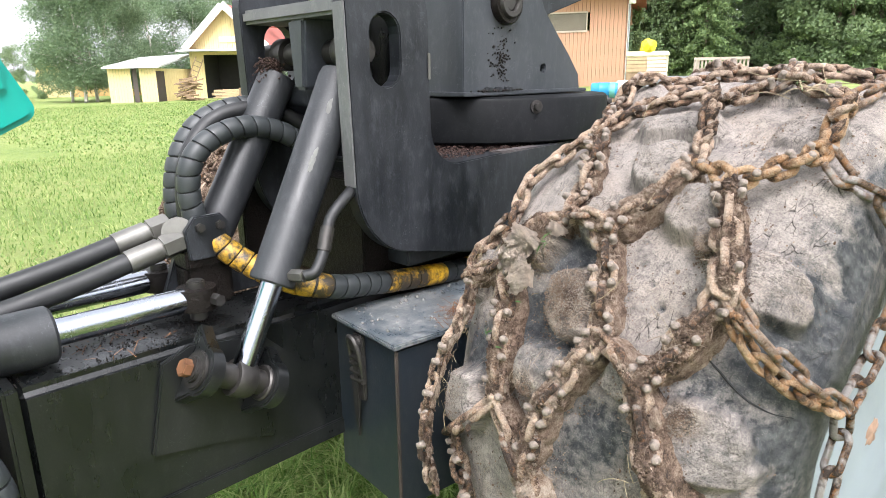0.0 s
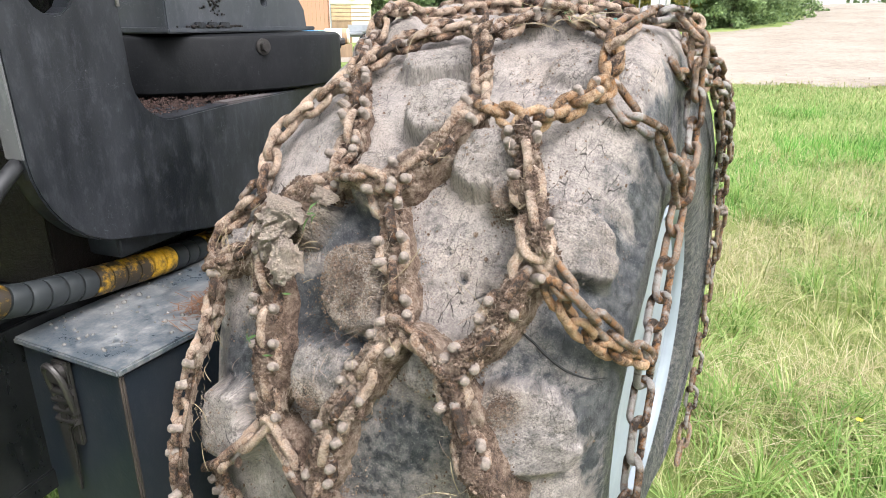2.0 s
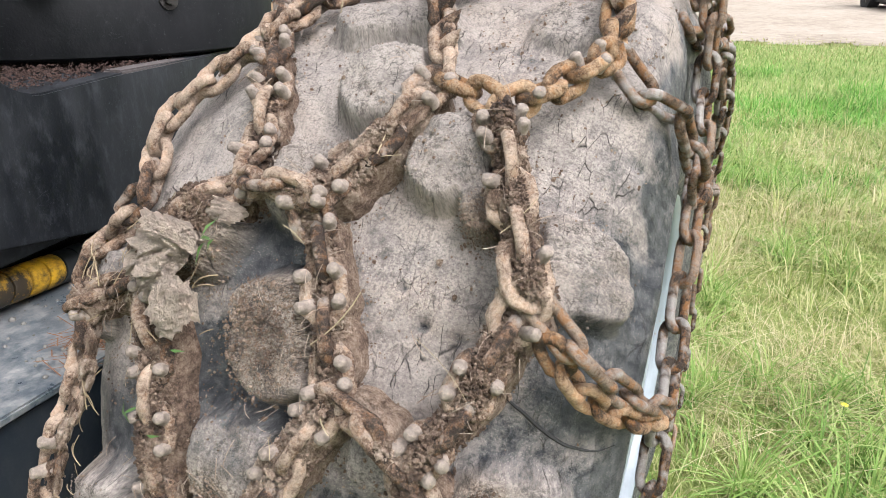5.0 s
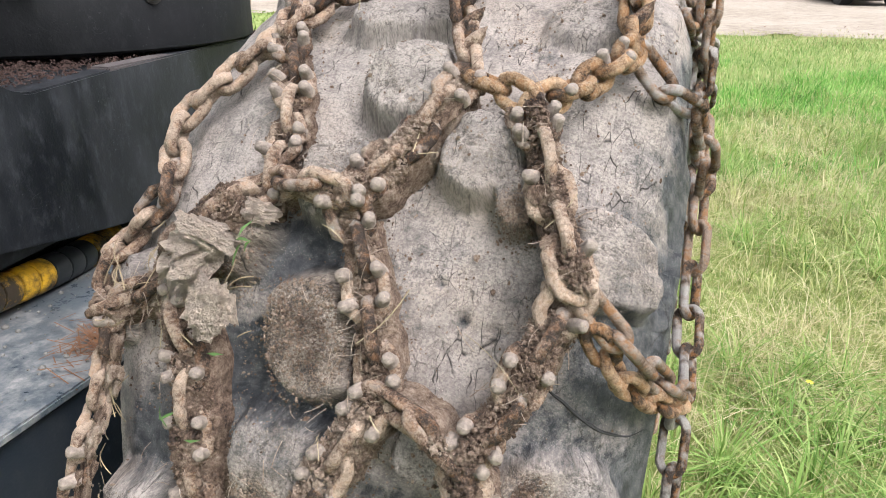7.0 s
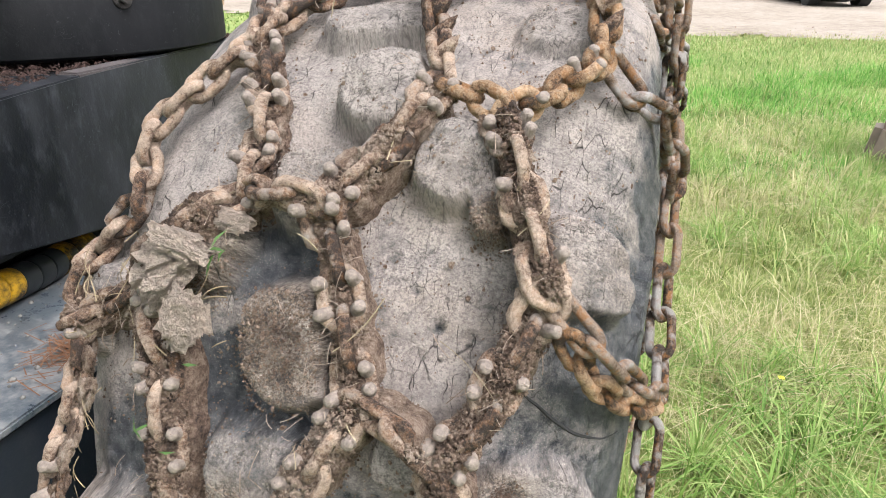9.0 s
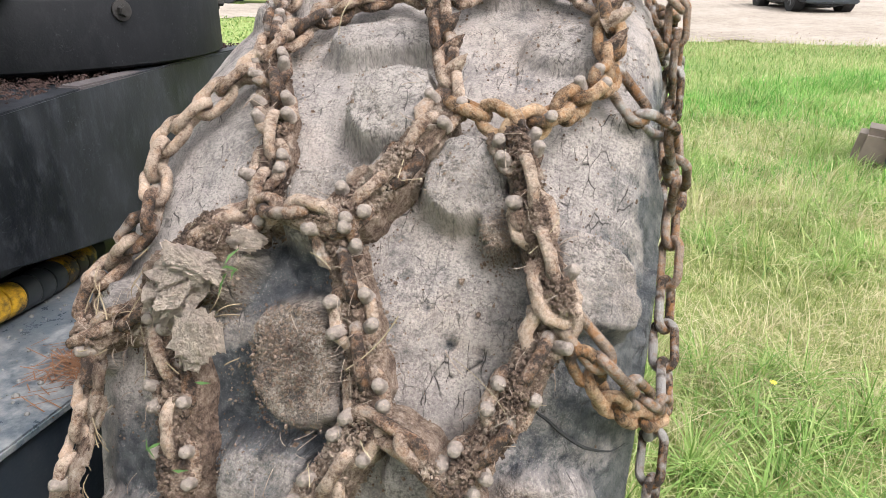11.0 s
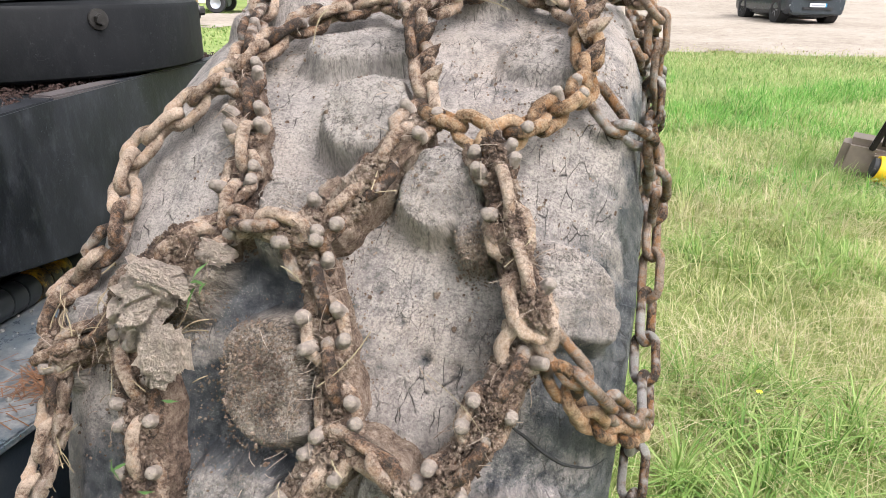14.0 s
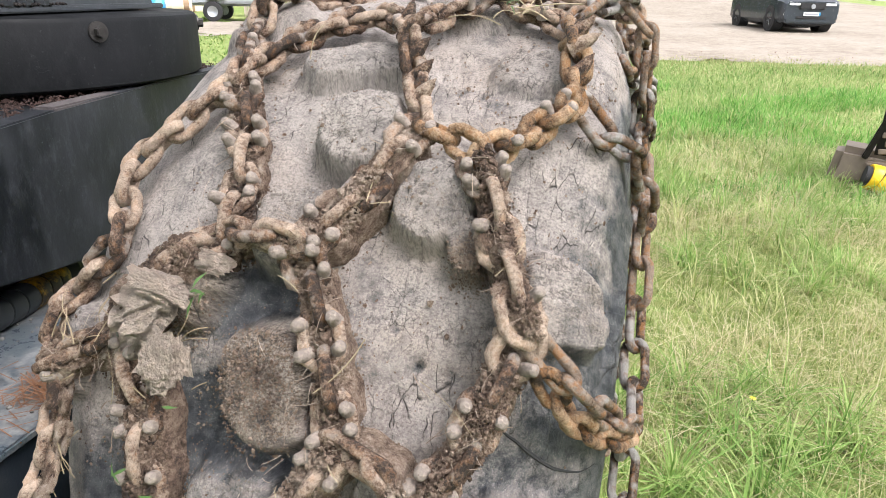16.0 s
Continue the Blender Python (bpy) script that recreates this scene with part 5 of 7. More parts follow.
# loose bits: a torn bark chunk, straws and green leaves caught in the chain
tear = random.Random(17)
for x, phi, sa, sb, sc, st, lift in ((-0.668, 30.6, 0.028, 0.022, 0.012, 82, 0.052), (-0.700, 34.6, 0.034, 0.026, 0.018, 25, 0.030), (-0.676, 35.6, 0.024, 0.012, 0.007, -28, 0.046), (-0.722, 32.5, 0.026, 0.018, 0.014, 60, 0.030), (-0.652, 38.6, 0.022, 0.011, 0.010, -15, 0.026)):
    p = on_wheel(x, phi, skin(x, phi) + lift - 0.01)
    bm = bm_box(-1, 1, -1, 1, -1, 1, 0.5, 3)
    bmesh.ops.subdivide_edges(bm, edges=bm.edges[:], cuts=3, use_grid_fill=True)
    lumpy(bm, 0.55, 0.9, x * 100)
    lumpy(bm, 0.30, 3.1, phi)
    lumpy(bm, 0.14, 9, phi + 3)
    chunk = mesh_of(bm, "bark_chunk", TYREMUD)
    ob = place(chunk, "bark_chunk", p, AXLE @ Vector((math.cos(radians(st)), 0.2, math.sin(radians(st)))), (outward(p) + Vector((tear.uniform(-0.4, 0.4), 0, tear.uniform(-0.4, 0.4)))).normalized(), tear.uniform(-15, 15), "torn pale chunk of bark and mud", scale=(sa, sb, sc))


def straws(name, label, material, spots, length, width, seed, kind="stuff"):
    """Thin bent stalks lying over the tread, one mesh."""
    r = random.Random(seed)
    bm = bmesh.new()
    for x, phi in spots:
        p = on_wheel(x, phi, skin(x, phi) + r.uniform(0.012, 0.03))
        o = outward(p)
        d = Vector((r.uniform(-1, 1), r.uniform(-1, 1), r.uniform(-1, 1)))
        d = (d - 0.75 * d.dot(o) * o).normalized() * r.uniform(*length)
        b = o * r.uniform(-0.2, 0.7) * d.length + d.cross(o) * r.uniform(-0.45, 0.45)
        sweep([p + d * t + b * (t - t * t) for t in (0, 0.2, 0.4, 0.6, 0.8, 1.0)], width * r.uniform(0.6, 1.2), segs=4, bm=bm)
    return tagged(part(name, bm, material), label, "plant debris", kind=kind)


lines = [(A, E), (E, G), (H, J), (J, M), (G, N), (D, F), (F, N), (C, D), (M, (-0.37, 10.0)), (F, (-0.80, 30.0)), (B, K), (B, C)]
spots = []
for _ in range(260):
    (x0, p0), (x1, p1) = tear.choice(lines)
    t = tear.random()
    spots.append((x0 + (x1 - x0) * t + tear.gauss(0, 0.013), p0 + (p1 - p0) * t + tear.gauss(0, 1.1)))
straws("root_fibres", "fine brown root fibres in the mud", MUD, spots, (0.008, 0.03), 0.00045, 1)
straws("straw_bits", "pale straw stalks caught in the chain", STRAW, tear.sample(spots, 16) + [(-0.37, 40.0), (-0.74, 33.0), (-0.35, 76.0), (-0.40, 75.0)], (0.02, 0.075), 0.00055, 2)
left = [(-0.812 + tear.gauss(0, 0.010), tear.uniform(4, 34)) for _ in range(34)] + [(-0.72 + tear.gauss(0, 0.03), 33 + tear.gauss(0, 2.5)) for _ in range(26)]
straws("straw_tangle", "tangled weathered straw and roots on the chain", OLDSTRAW, left, (0.015, 0.05), 0.00055, 5)
straws("long_stalks", "long pale grass stalks bent over the chain", STRAW, [(-0.41 + tear.gauss(0, 0.012), 74.5 + tear.gauss(0, 1.2)) for _ in range(9)], (0.05, 0.12), 0.0008, 6)
bm = bmesh.new()
for x, phi, n in ((-0.648, 36.0, 5), (-0.70, 22.0, 2), (-0.66, 27.0, 1), (-0.42, 74.0, 4), (-0.665, 20.0, 1)):
    for _ in range(n):
        p = on_wheel(x + tear.gauss(0, 0.008), phi, skin(x, phi) + 0.03)
        o = outward(p)
        d = (Vector((tear.uniform(-1, 1), tear.uniform(-0.5, 0.5), tear.uniform(-1, 0.4))) + 0.3 * o).normalized() * tear.uniform(0.012, 0.034)
        s = d.cross(o).normalized() * 0.0016
        vs = [bm.verts.new(q) for q in (p, p + d * 0.45 + s + o * 0.004, p + d, p + d * 0.45 - s + o * 0.004)]
        bm.faces.new(vs)
tagged(part("leaf_bits", bm, GREENBIT), "small green leaf bits in the mud", "plant debris", kind="stuff")

# long open crack in the rubber
line = []
for q in curve_points([Vector(v) for v in ((-0.371, 29.2, 0), (-0.352, 27.6, 0), (-0.341, 26.9, 0), (-0.329, 25.9, 0), (-0.312, 24.7, 0), (-0.297, 23.9, 0), (-0.276, 23.3, 0), (-0.257, 23.5, 0))], 8):
    h, over = relief(q.x, q.y), min(1.0, max(0.0, (q.x - CX - 0.17) / 0.10))
    line.append(on_wheel(q.x + 0.7 * over * h, q.y, ground(q.x, q.y) + h * (1 - 0.3 * over) + 0.0004))
ob = part("crack", sweep(line, lambda s: 0.0004 + 0.0017 * math.sin(math.pi * min(1, s * 1.05)) ** 0.8, segs=6), RUBBER, None, "long open crack in the rubber")
ob.parent, ob.matrix_parent_inverse = wheel, wheel.matrix_world.inverted()


# ---- the forestry machine beside the wheel ----
MID = -1.375


def flip(x):
    return 2 * MID - x


frame_thing = thing("crane_base", "matt black crane base with thick cheek plates", "crane base")
outline = (
    [(0.856, 1.60)] + arc(0.916, 1.62, 0.06, 180, 90, 6) + [(0.99, 1.68)] + arc(0.99, 1.575, 0.105, 90, 0, 8)
    + [(1.097, 1.40), (1.099, 1.36)] + arc(1.19, 1.325, 0.09, 180, 270, 8) + [(1.35, 1.243), (1.66, 1.25), (2.20, 1.25), (2.20, 0.89), (1.47, 0.952), (1.23, 0.992)]
    + arc(1.055, 1.22, 0.190, 262, 184, 9)
)
slot = arc(0.963, 1.54, 0.043, 0, 180, 8) + arc(0.963, 1.468, 0.043, 180, 360, 8)
me = mesh_of(bm_plate(outline, 0.04, [slot]), "cheek_plate", BLACK, flat=True)
part("cheek_plate", me, BLACK, frame_thing, "thick black steel plate with a long slot").matrix_basis = pose(-1.14, 0, 0)
part("cheek_plate", me, BLACK, frame_thing, "thick black steel plate with a long slot").matrix_basis = pose(flip(-1.14) + 0.04, 0, 0)
part("slot_backing", bm_box(-1.262, -1.25, 0.985, 1.098, 1.36, 1.65, 0.003), GLOSSBLACK, frame_thing)
# thin pale strip: light on the plate's front edge, put into its colour
part("worn_front_edge", bm_plate([(0.8535, 1.60), (0.8575, 1.60), (0.8665, 1.212), (0.8625, 1.212)], 0.038, bevel=0.0008), LEDGE, frame_thing, "front edge of the plate, painted pale as lit").matrix_basis = pose(-1.141, 0, 0)
# two near-black filler boxes added to keep the void between the plates in shade
part("inner_block", bm_box(-1.62, -1.262, 0.97, 1.95, 0.928, 1.2, 0.004), GREASE_SHADE, frame_thing)
part("inner_wall", bm_box(-1.66, -1.62, 0.84, 2.4, 0.928, 1.30, 0.004), GREASE_SHADE, frame_thing)
part("cross_bar", bm_box(flip(-1.175), -1.182, 0.862, 1.0, 1.578, 1.612, 0.008), LEDGE, frame_thing)
bm = bm_plate([(-0.022, 0.0), (0.022, 0.0), (0.034, 0.16), (-0.034, 0.16)], 0.10, bevel=0.008)
part("rib", bm, GREYPAINT, frame_thing).matrix_basis = pose(-1.345, 0.868, 1.42, 0, 0, -90)
part("lower_cross_bar", bm_box(flip(-1.175), -1.182, 0.93, 0.99, 1.38, 1.43, 0.006), BLACK, frame_thing)
part("back_wall", bm_box(flip(-1.185), -1.185, 1.10, 1.13, 1.02, 1.66, 0.004), BLACK, frame_thing)
part("lower_frame", bm_box(flip(-1.184), -1.184, 1.05, 2.19, 0.98, 1.232, 0.006), BLACK, frame_thing)
part("pivot_pin", bm_tube((flip(-1.15), 0.945, 1.505), (-1.183, 0.945, 1.505), 0.028, bevel=0.004), STEEL, frame_thing)
part("weld_edge", bm_box(-1.139, -1.136, 1.088, 1.096, 1.44, 1.50, 0.001), ZINC, frame_thing, "bright scraped weld edge")
part("dusty_ledge", bm_box(-1.182, -1.142, 1.36, 2.19, 1.20, 1.2475, 0.003), DECKDUST, frame_thing, "dusty grey top edge of the side frame")
# sawn bark litter on the deck
bm = bmesh.new()
lit = random.Random(3)
for _ in range(4200):
    y = lit.uniform(1.13, 2.1)
    p = Vector((lit.uniform(-1.40, -1.178), y, 1.236 + lit.uniform(0, 0.014)))
    d = Vector((lit.uniform(-1, 1), lit.uniform(-1, 1), lit.uniform(-0.25, 0.25))).normalized() * lit.uniform(0.0012, 0.0065)
    s = d.cross(Vector((0, 0, 1))).normalized() * lit.uniform(0.0005, 0.0013)
    vs = [bm.verts.new(q) for q in (p - d - s, p + d - s, p + d + s, p - d + s, p + Vector((0, 0, 0.003)))]
    for a, b in ((0, 1), (1, 2), (2, 3), (3, 0)):
        bm.faces.new((vs[a], vs[b], vs[4]))
tagged(part("bark_litter", bm, LITTER), "dark brown bark and needle litter on the deck", "litter", kind="stuff")

# slewing ring, its cover and bolts
slew = thing("slewing_ring", "round black slewing ring cover on the crane base", "slewing ring", (-1.55, 1.73, 1.246))
part("gear", bm_turned([(0.001, 0.001), (0.385, 0.001), (0.385, 0.036), (0.001, 0.036)], 72), GREASE_SHADE, slew)
for i in range(60):
    a = 2 * math.pi * i / 60
    tooth = part("tooth", bm_box(0.383, 0.403, -0.009, 0.009, 0.002, 0.034, 0.002, 1) if i == 0 else tooth_mesh, GREASE_SHADE, slew)
    tooth_mesh = tooth.data
    tooth.matrix_basis = pose(0, 0, 0, 0, 0, 6 * i)
part("cover", bm_turned([(0.001, 0.040), (0.400, 0.040), (0.405, 0.006), (0.424, 0.008), (0.430, 0.013), (0.430, 0.128), (0.426, 0.136), (0.418, 0.140), (0.001, 0.142)], 128), RINGPAINT, slew)
for az in (-26, 34, 94, 154, 214, 274):
    a = radians(az)
    c, s = math.cos(a), math.sin(a)
    part("washer", bm_tube((0.428 * c, 0.428 * s, 0.112), (0.434 * c, 0.434 * s, 0.112), 0.019, bevel=0.001), STEEL, slew)
    part("cover_bolt", bm_tube((0.433 * c, 0.433 * s, 0.112), (0.446 * c, 0.446 * s, 0.112), 0.011, segs=6, bevel=0.0015), STEEL, slew)

# crane pillar and boom
pillar = thing("crane_pillar", "dark grey crane pillar plate with greasy pivot", "crane pillar", (0, 0, 1.388))
out2 = [(1.36, 0.004), (1.935, 0.004), (1.925, 0.06), (1.87, 0.12), (1.80, 0.185), (1.73, 0.255), (1.69, 0.33), (1.68, 0.42), (1.72, 0.80), (1.36, 0.80)]
hole2 = arc(1.727, 0.078, 0.013, 0, 337, 15)
part("side_plate", bm_plate(out2, 0.03, [hole2]), GREYPAINT, pillar).matrix_basis = pose(-1.28, 0, 0)
part("side_plate", bm_plate(out2, 0.03, [hole2]), GREYPAINT, pillar).matrix_basis = pose(-1.70, 0, 0)
part("core", bm_box(-1.69, -1.312, 1.40, 1.66, 0.004, 0.8, 0.01), GREYPAINT, pillar)
part("foot_flange", bm_box(-1.70, -1.262, 1.345, 1.95, 0.002, 0.014, 0.003), GREYPAINT, pillar)
for r0, r1, x1 in ((0.062, 0.036, -1.262), (0.046, 0.026, -1.252)):
    bm = bm_turned([(r1, 0), (r0, 0), (r0, 0.02), (r0 - 0.004, 0.026), (r1 + 0.003, 0.026), (r1, 0.02)], 40, close=True)
    bm.transform(pose(x1 - 0.022, 1.535, 0.262, 0, 90, 0))
    part("pivot_boss", bm, STEEL if r0 < 0.05 else GREASE_SHADE, pillar)
part("pivot_pin", bm_tube((-1.30, 1.535, 0.262), (-1.256, 1.535, 0.262), 0.024, bevel=0.003), STEEL, pillar)
bm = bm_plate([(1.66, 0.20), (2.95, 0.58), (2.95, 0.70), (1.66, 0.44)], 0.14)
part("boom", bm, BLACK, pillar).matrix_basis = pose(-1.33, 0, 0)
# grease crumbs and bolts at the foot
bm = bmesh.new()
for _ in range(150):
    y, z = lit.gauss(1.515, 0.022), lit.gauss(0.10, 0.04)
    if z > 0.006:
        bmesh.ops.create_icosphere(bm, subdivisions=1, radius=lit.uniform(0.0012, 0.0042), matrix=Matrix.Translation((-1.2795 + lit.uniform(0, 0.002), y, z)))
for _ in range(120):
    bmesh.ops.create_icosphere(bm, subdivisions=1, radius=lit.uniform(0.0015, 0.005), matrix=Matrix.Translation((-1.272 + lit.uniform(-0.005, 0.01), lit.gauss(1.5, 0.045), 0.016)))
part("grease_crumbs", bm, GREASE_SHADE, pillar, "black greasy crumbs")
for y in (1.455, 1.50, 1.545):
    part("foot_bolt", bm_tube((-1.271, y, 0.013), (-1.271, y, 0.026), 0.013, segs=6, bevel=0.002), BLACK, pillar)


# tilt cylinders
def tilt_cylinder(x, name_label, ported):
    s = 1 if x > MID else -1
    ob = thing("hydraulic_cylinder", name_label, "hydraulic cylinder", (x, 0.58, 0.835), group="tilt cylinders")
    top = Vector((-0.045 * s, 0.362, 0.67))
    d = top.normalized()
    part("rod", bm_tube((0, 0, 0), top * 0.45, 0.0245, segs=32), CHROME, ob, "polished chrome rod")
    a, b = top * 0.275, top * 0.93
    bm = bm_turned([(0.0255, 0), (0.047, 0), (0.050, 0.004), (0.050, 0.018), (0.0475, 0.022), (0.0475, (b - a).length - 0.02), (0.044, (b - a).length - 0.005), (0.03, (b - a).length), (0.001, (b - a).length)], 48)
    bm.transform(axes_to(a, b))
    part("barrel", bm, CYLPAINT, ob, "scuffed dark grey barrel")
    bm = bm_turned([(0.022, -0.022), (0.038, -0.022), (0.040, -0.018), (0.040, 0.018), (0.038, 0.022), (0.022, 0.022)], 40, close=True)
    eye = bm.copy()
    bm.transform(Matrix.Translation(top) @ pose(0, 0, 0, 0, 90, 0))
    part("top_eye", bm, STEEL, ob)
    across = Vector((0, d.z, -d.y)).normalized()
    eye.transform(Matrix.Translation((0, 0, 0)) @ axes_to((0, 0, 0), across))
    part("rod_eye", eye, STEEL, ob)
    if ported:
        p = Vector((0.035, 0.12, 0.205))
        q = p + Vector((0.035, 0.012, 0.006))
        part("port_fitting", bm_tube(p - Vector((0.02, 0, 0)), q, 0.014, segs=6, bevel=0.002), ZINC, ob)
        line = curve_points([q, q + Vector((0.012, 0.02, 0.01)), q + Vector((0.0, 0.055, 0.055)), q + Vector((-0.01, 0.08, 0.11)), q + Vector((-0.03, 0.15, 0.155)), q + Vector((-0.10, 0.24, 0.16))], 10)
        part("port_hose", sweep(line, 0.0125), HOSE, ob)
        part("hose_ferrule", bm_tube(line[18], line[27], 0.0155, segs=16, bevel=0.002), STEEL, ob)
        # flaked paint patches
        for f, w, ang in ((0.63, 0.012, 0.5), (0.66, 0.008, 0.6), (0.80, 0.010, 0.35)):
            c = top * f
            nrm = (Vector((1, -1, 0)) - Vector((1, -1, 0)).dot(d) * d).normalized()
            nrm = (nrm + 0.3 * ang * d.cross(nrm)).normalized()
            bm = bmesh.new()
            bmesh.ops.create_icosphere(bm, subdivisions=3, radius=1)
            lumpy(bm, 0.5, 1.6, f * 40)
            bmesh.ops.scale(bm, vec=(w * 0.5, w * 1.7, 0.0008), verts=bm.verts)
            bm.transform(Matrix.Translation(c + nrm * 0.0472) @ Matrix((nrm.cross(d), d, nrm)).transposed().to_4x4())
            part("paint_chip", bm, CHIP, ob, "pale scraped paint")
    return ob


tilt_cylinder(-1.2, "dark grey hydraulic cylinder with chrome rod and hose port", True)
tilt_cylinder(flip(-1.2), "dark grey hydraulic cylinder behind its twin", False)

# greasy dirt heaped on the top of the rear tilt cylinder
bm = bmesh.new()
for _ in range(900):
    h = abs(lit.gauss(0, 0.030))
    p = Vector((flip(-1.2) + 0.040 + lit.gauss(0, 0.015), 0.898 + lit.gauss(0, 0.014) - 0.3 * h, 1.448 + 0.045 * math.exp(-(h / 0.04) ** 2) + lit.uniform(-0.040, 0.008)))
    bmesh.ops.create_icosphere(bm, subdivisions=1, radius=lit.uniform(0.0012, 0.0040), matrix=Matrix.Translation(p))
tagged(part("cylinder_dirt", bm, LITTER), "dark litter and dirt heaped on the cylinder's top", "dirt", kind="stuff")

# frame beam and the cylinder brackets on it
beam = thing("frame_beam", "black welded frame beam with dirty top", "frame beam", (0, 0, 0.5))
part("beam_body", bm_box(flip(-1.255), -1.255, 0.19, 2.4, 0.06, 0.425, 0.018, 3), GLOSSBLACK, beam)
part("bottom_strip", bm_box(-1.257, -1.247, 0.21, 2.3, 0.062, 0.105, 0.003), GLOSSBLACK, beam)
part("end_plate", bm_box(-1.55, -1.236, 0.17, 0.195, 0.02, 0.44, 0.006), GLOSSBLACK, beam)


def pin_bracket(x, side):
    d = Vector((0, 0.87, -0.49))
    c = Vector((x, 0.58, 0.835 - 0.5))
    foot = [(0.40, 0.21), (0.58, 0.17), (0.74, 0.12), (0.76, 0.30), (0.66, 0.40), (0.50, 0.424), (0.44, 0.40)]
    part("bracket_web", bm_plate(foot, 0.014 * side), GLOSSBLACK, beam).matrix_basis = pose(-1.241 if side > 0 else flip(-1.255), 0, 0)
    inward = Vector((-side, 0, 0))
    turned = Matrix((d, inward, d.cross(inward))).transposed().to_4x4()
    ear = arc(0.0, 0.0, 0.052, 90, 270, 12) + [(0.062, -0.095), (0.062, 0.085)]
    for k in (-0.068, 0.092):
        part("ear", bm_plate(ear, 0.034, bevel=0.004), GLOSSBLACK, beam, "worn black steel ear").matrix_basis = Matrix.Translation(c + d * k) @ turned
        bm = bm_turned([(0.001, -0.006), (0.036, -0.006), (0.039, -0.002), (0.039, 0.038), (0.036, 0.042), (0.001, 0.044)], 36)
        bm.transform(axes_to(c + d * (k - 0.036), c + d * (k + 1)))
        part("boss", bm, STEEL, beam, "scraped steel boss")
    part("pin", bm_tube(c - d * 0.12, c + d * 0.100, 0.027, bevel=0.003), STEEL, beam)
    part("pin_washer", bm_tube(c - d * 0.110, c - d * 0.102, 0.040, bevel=0.002), STEEL, beam)
    part("pin_bolt", bm_tube(c - d * 0.138, c - d * 0.119, 0.019, segs=6, bevel=0.002), RUSTNUT, beam, "rusty orange hexagon bolt head")


pin_bracket(-1.2, 1)
pin_bracket(flip(-1.2), -1)
bm = bmesh.new()
for _ in range(800):
    bmesh.ops.create_icosphere(bm, subdivisions=1, radius=lit.uniform(0.0006, 0.0024), matrix=Matrix.Translation((lit.uniform(-1.5, -1.262), min(0.85, max(0.2, lit.gauss(0.48, 0.14))), 0.925 + lit.uniform(0, 0.003))))
tagged(part("greasy_dirt", bm, GREASE_SHADE), "black greasy crumbs on the frame beam", "dirt", kind="stuff")
bm = bmesh.new()
for _ in range(28):
    p = Vector((lit.uniform(-1.42, -1.27), lit.gauss(0.40, 0.08), 0.928))
    d = Vector((lit.uniform(-1, 1), lit.uniform(-1, 1), lit.uniform(0, 0.3))).normalized() * lit.uniform(0.006, 0.022)
    s = d.cross(Vector((0, 0, 1))).normalized() * 0.0009
    bm.faces.new([bm.verts.new(q) for q in (p - d - s, p + d - s, p + d + s, p - d + s)])
tagged(part("dry_needles", bm, NEEDLES), "dry needles and grass bits on the frame beam", "litter", kind="stuff")


# steering cylinders
def steering_cylinder(x):
    ob = thing("steering_cylinder", "black steering cylinder with bright chrome rod", "hydraulic cylinder", (x, 0.56, 0.985), group="steering cylinders")
    part("rod", bm_tube((0, -0.02, 0), (0, -0.45, 0.0), 0.027, segs=32), CHROME, ob, "polished chrome rod")
    bm = bm_turned([(0.028, 0), (0.050, 0.0), (0.056, 0.006), (0.056, 0.55), (0.001, 0.55)], 40)
    bm.transform(axes_to((0, -0.275, 0), (0, -1.0, 0.0)))
    part("barrel", bm, CYLPAINT, ob)
    bm = bm_turned([(0.018, -0.024), (0.042, -0.024), (0.044, 0), (0.042, 0.024), (0.018, 0.024)], 32, close=True)
    bm.transform(pose(0, 0.01, 0))
    part("rod_eye", bm, GREASE_SHADE, ob)
    part("eye_pin", bm_tube((0, 0.01, -0.05), (0, 0.01, 0.04), 0.019, segs=20, bevel=0.003), STEEL, ob)
    part("grease_nipple_bolt", bm_tube((0.03, 0.03, 0.0), (0.062, 0.035, 0.0), 0.014, segs=6, bevel=0.002), STEEL, ob)


steering_cylinder(-1.345)
steering_cylinder(-1.545)

# hose block on the beam with its hoses
block = thing("hose_bracket", "black hose bracket with bolted clamp on the beam", "hose bracket", (-1.46, 0.64, 0.925))
part("post", bm_box(-0.04, 0.035, -0.055, 0.06, 0.0, 0.11, 0.01), GREASE_SHADE, block)
bm = bm_plate([(-0.10, 0.002), (0.16, 0.002), (0.07, 0.13), (-0.05, 0.13)], 0.02)
part("gusset", bm, BLACK, block).matrix_basis = pose(-0.02, 0, 0)
part("clamp", bm_box(-0.05, 0.045, -0.055, 0.055, 0.10, 0.145, 0.006), GREASE_SHADE, block)
bm = bm_plate([(-0.048, 0.0), (0.048, 0.0), (0.056, 0.07), (0.032, 0.10), (-0.032, 0.10), (-0.056, 0.07)], 0.016)
part("cover_plate", bm, BLACK, block).matrix_basis = pose(0.058, 0, 0.125)
for y in (-0.022, 0.026):
    part("cover_bolt", bm_tube((0.056, y, 0.20), (0.070, y, 0.20), 0.011, segs=6, bevel=0.002), STEEL, block)
part("elbow", bm_tube((-0.05, -0.03, 0.17), (0.03, -0.06, 0.19), 0.036, segs=20, bevel=0.004), ZINC, block, "dull cast zinc elbow")
up = Vector((0, 0.6, 0.78)).normalized()
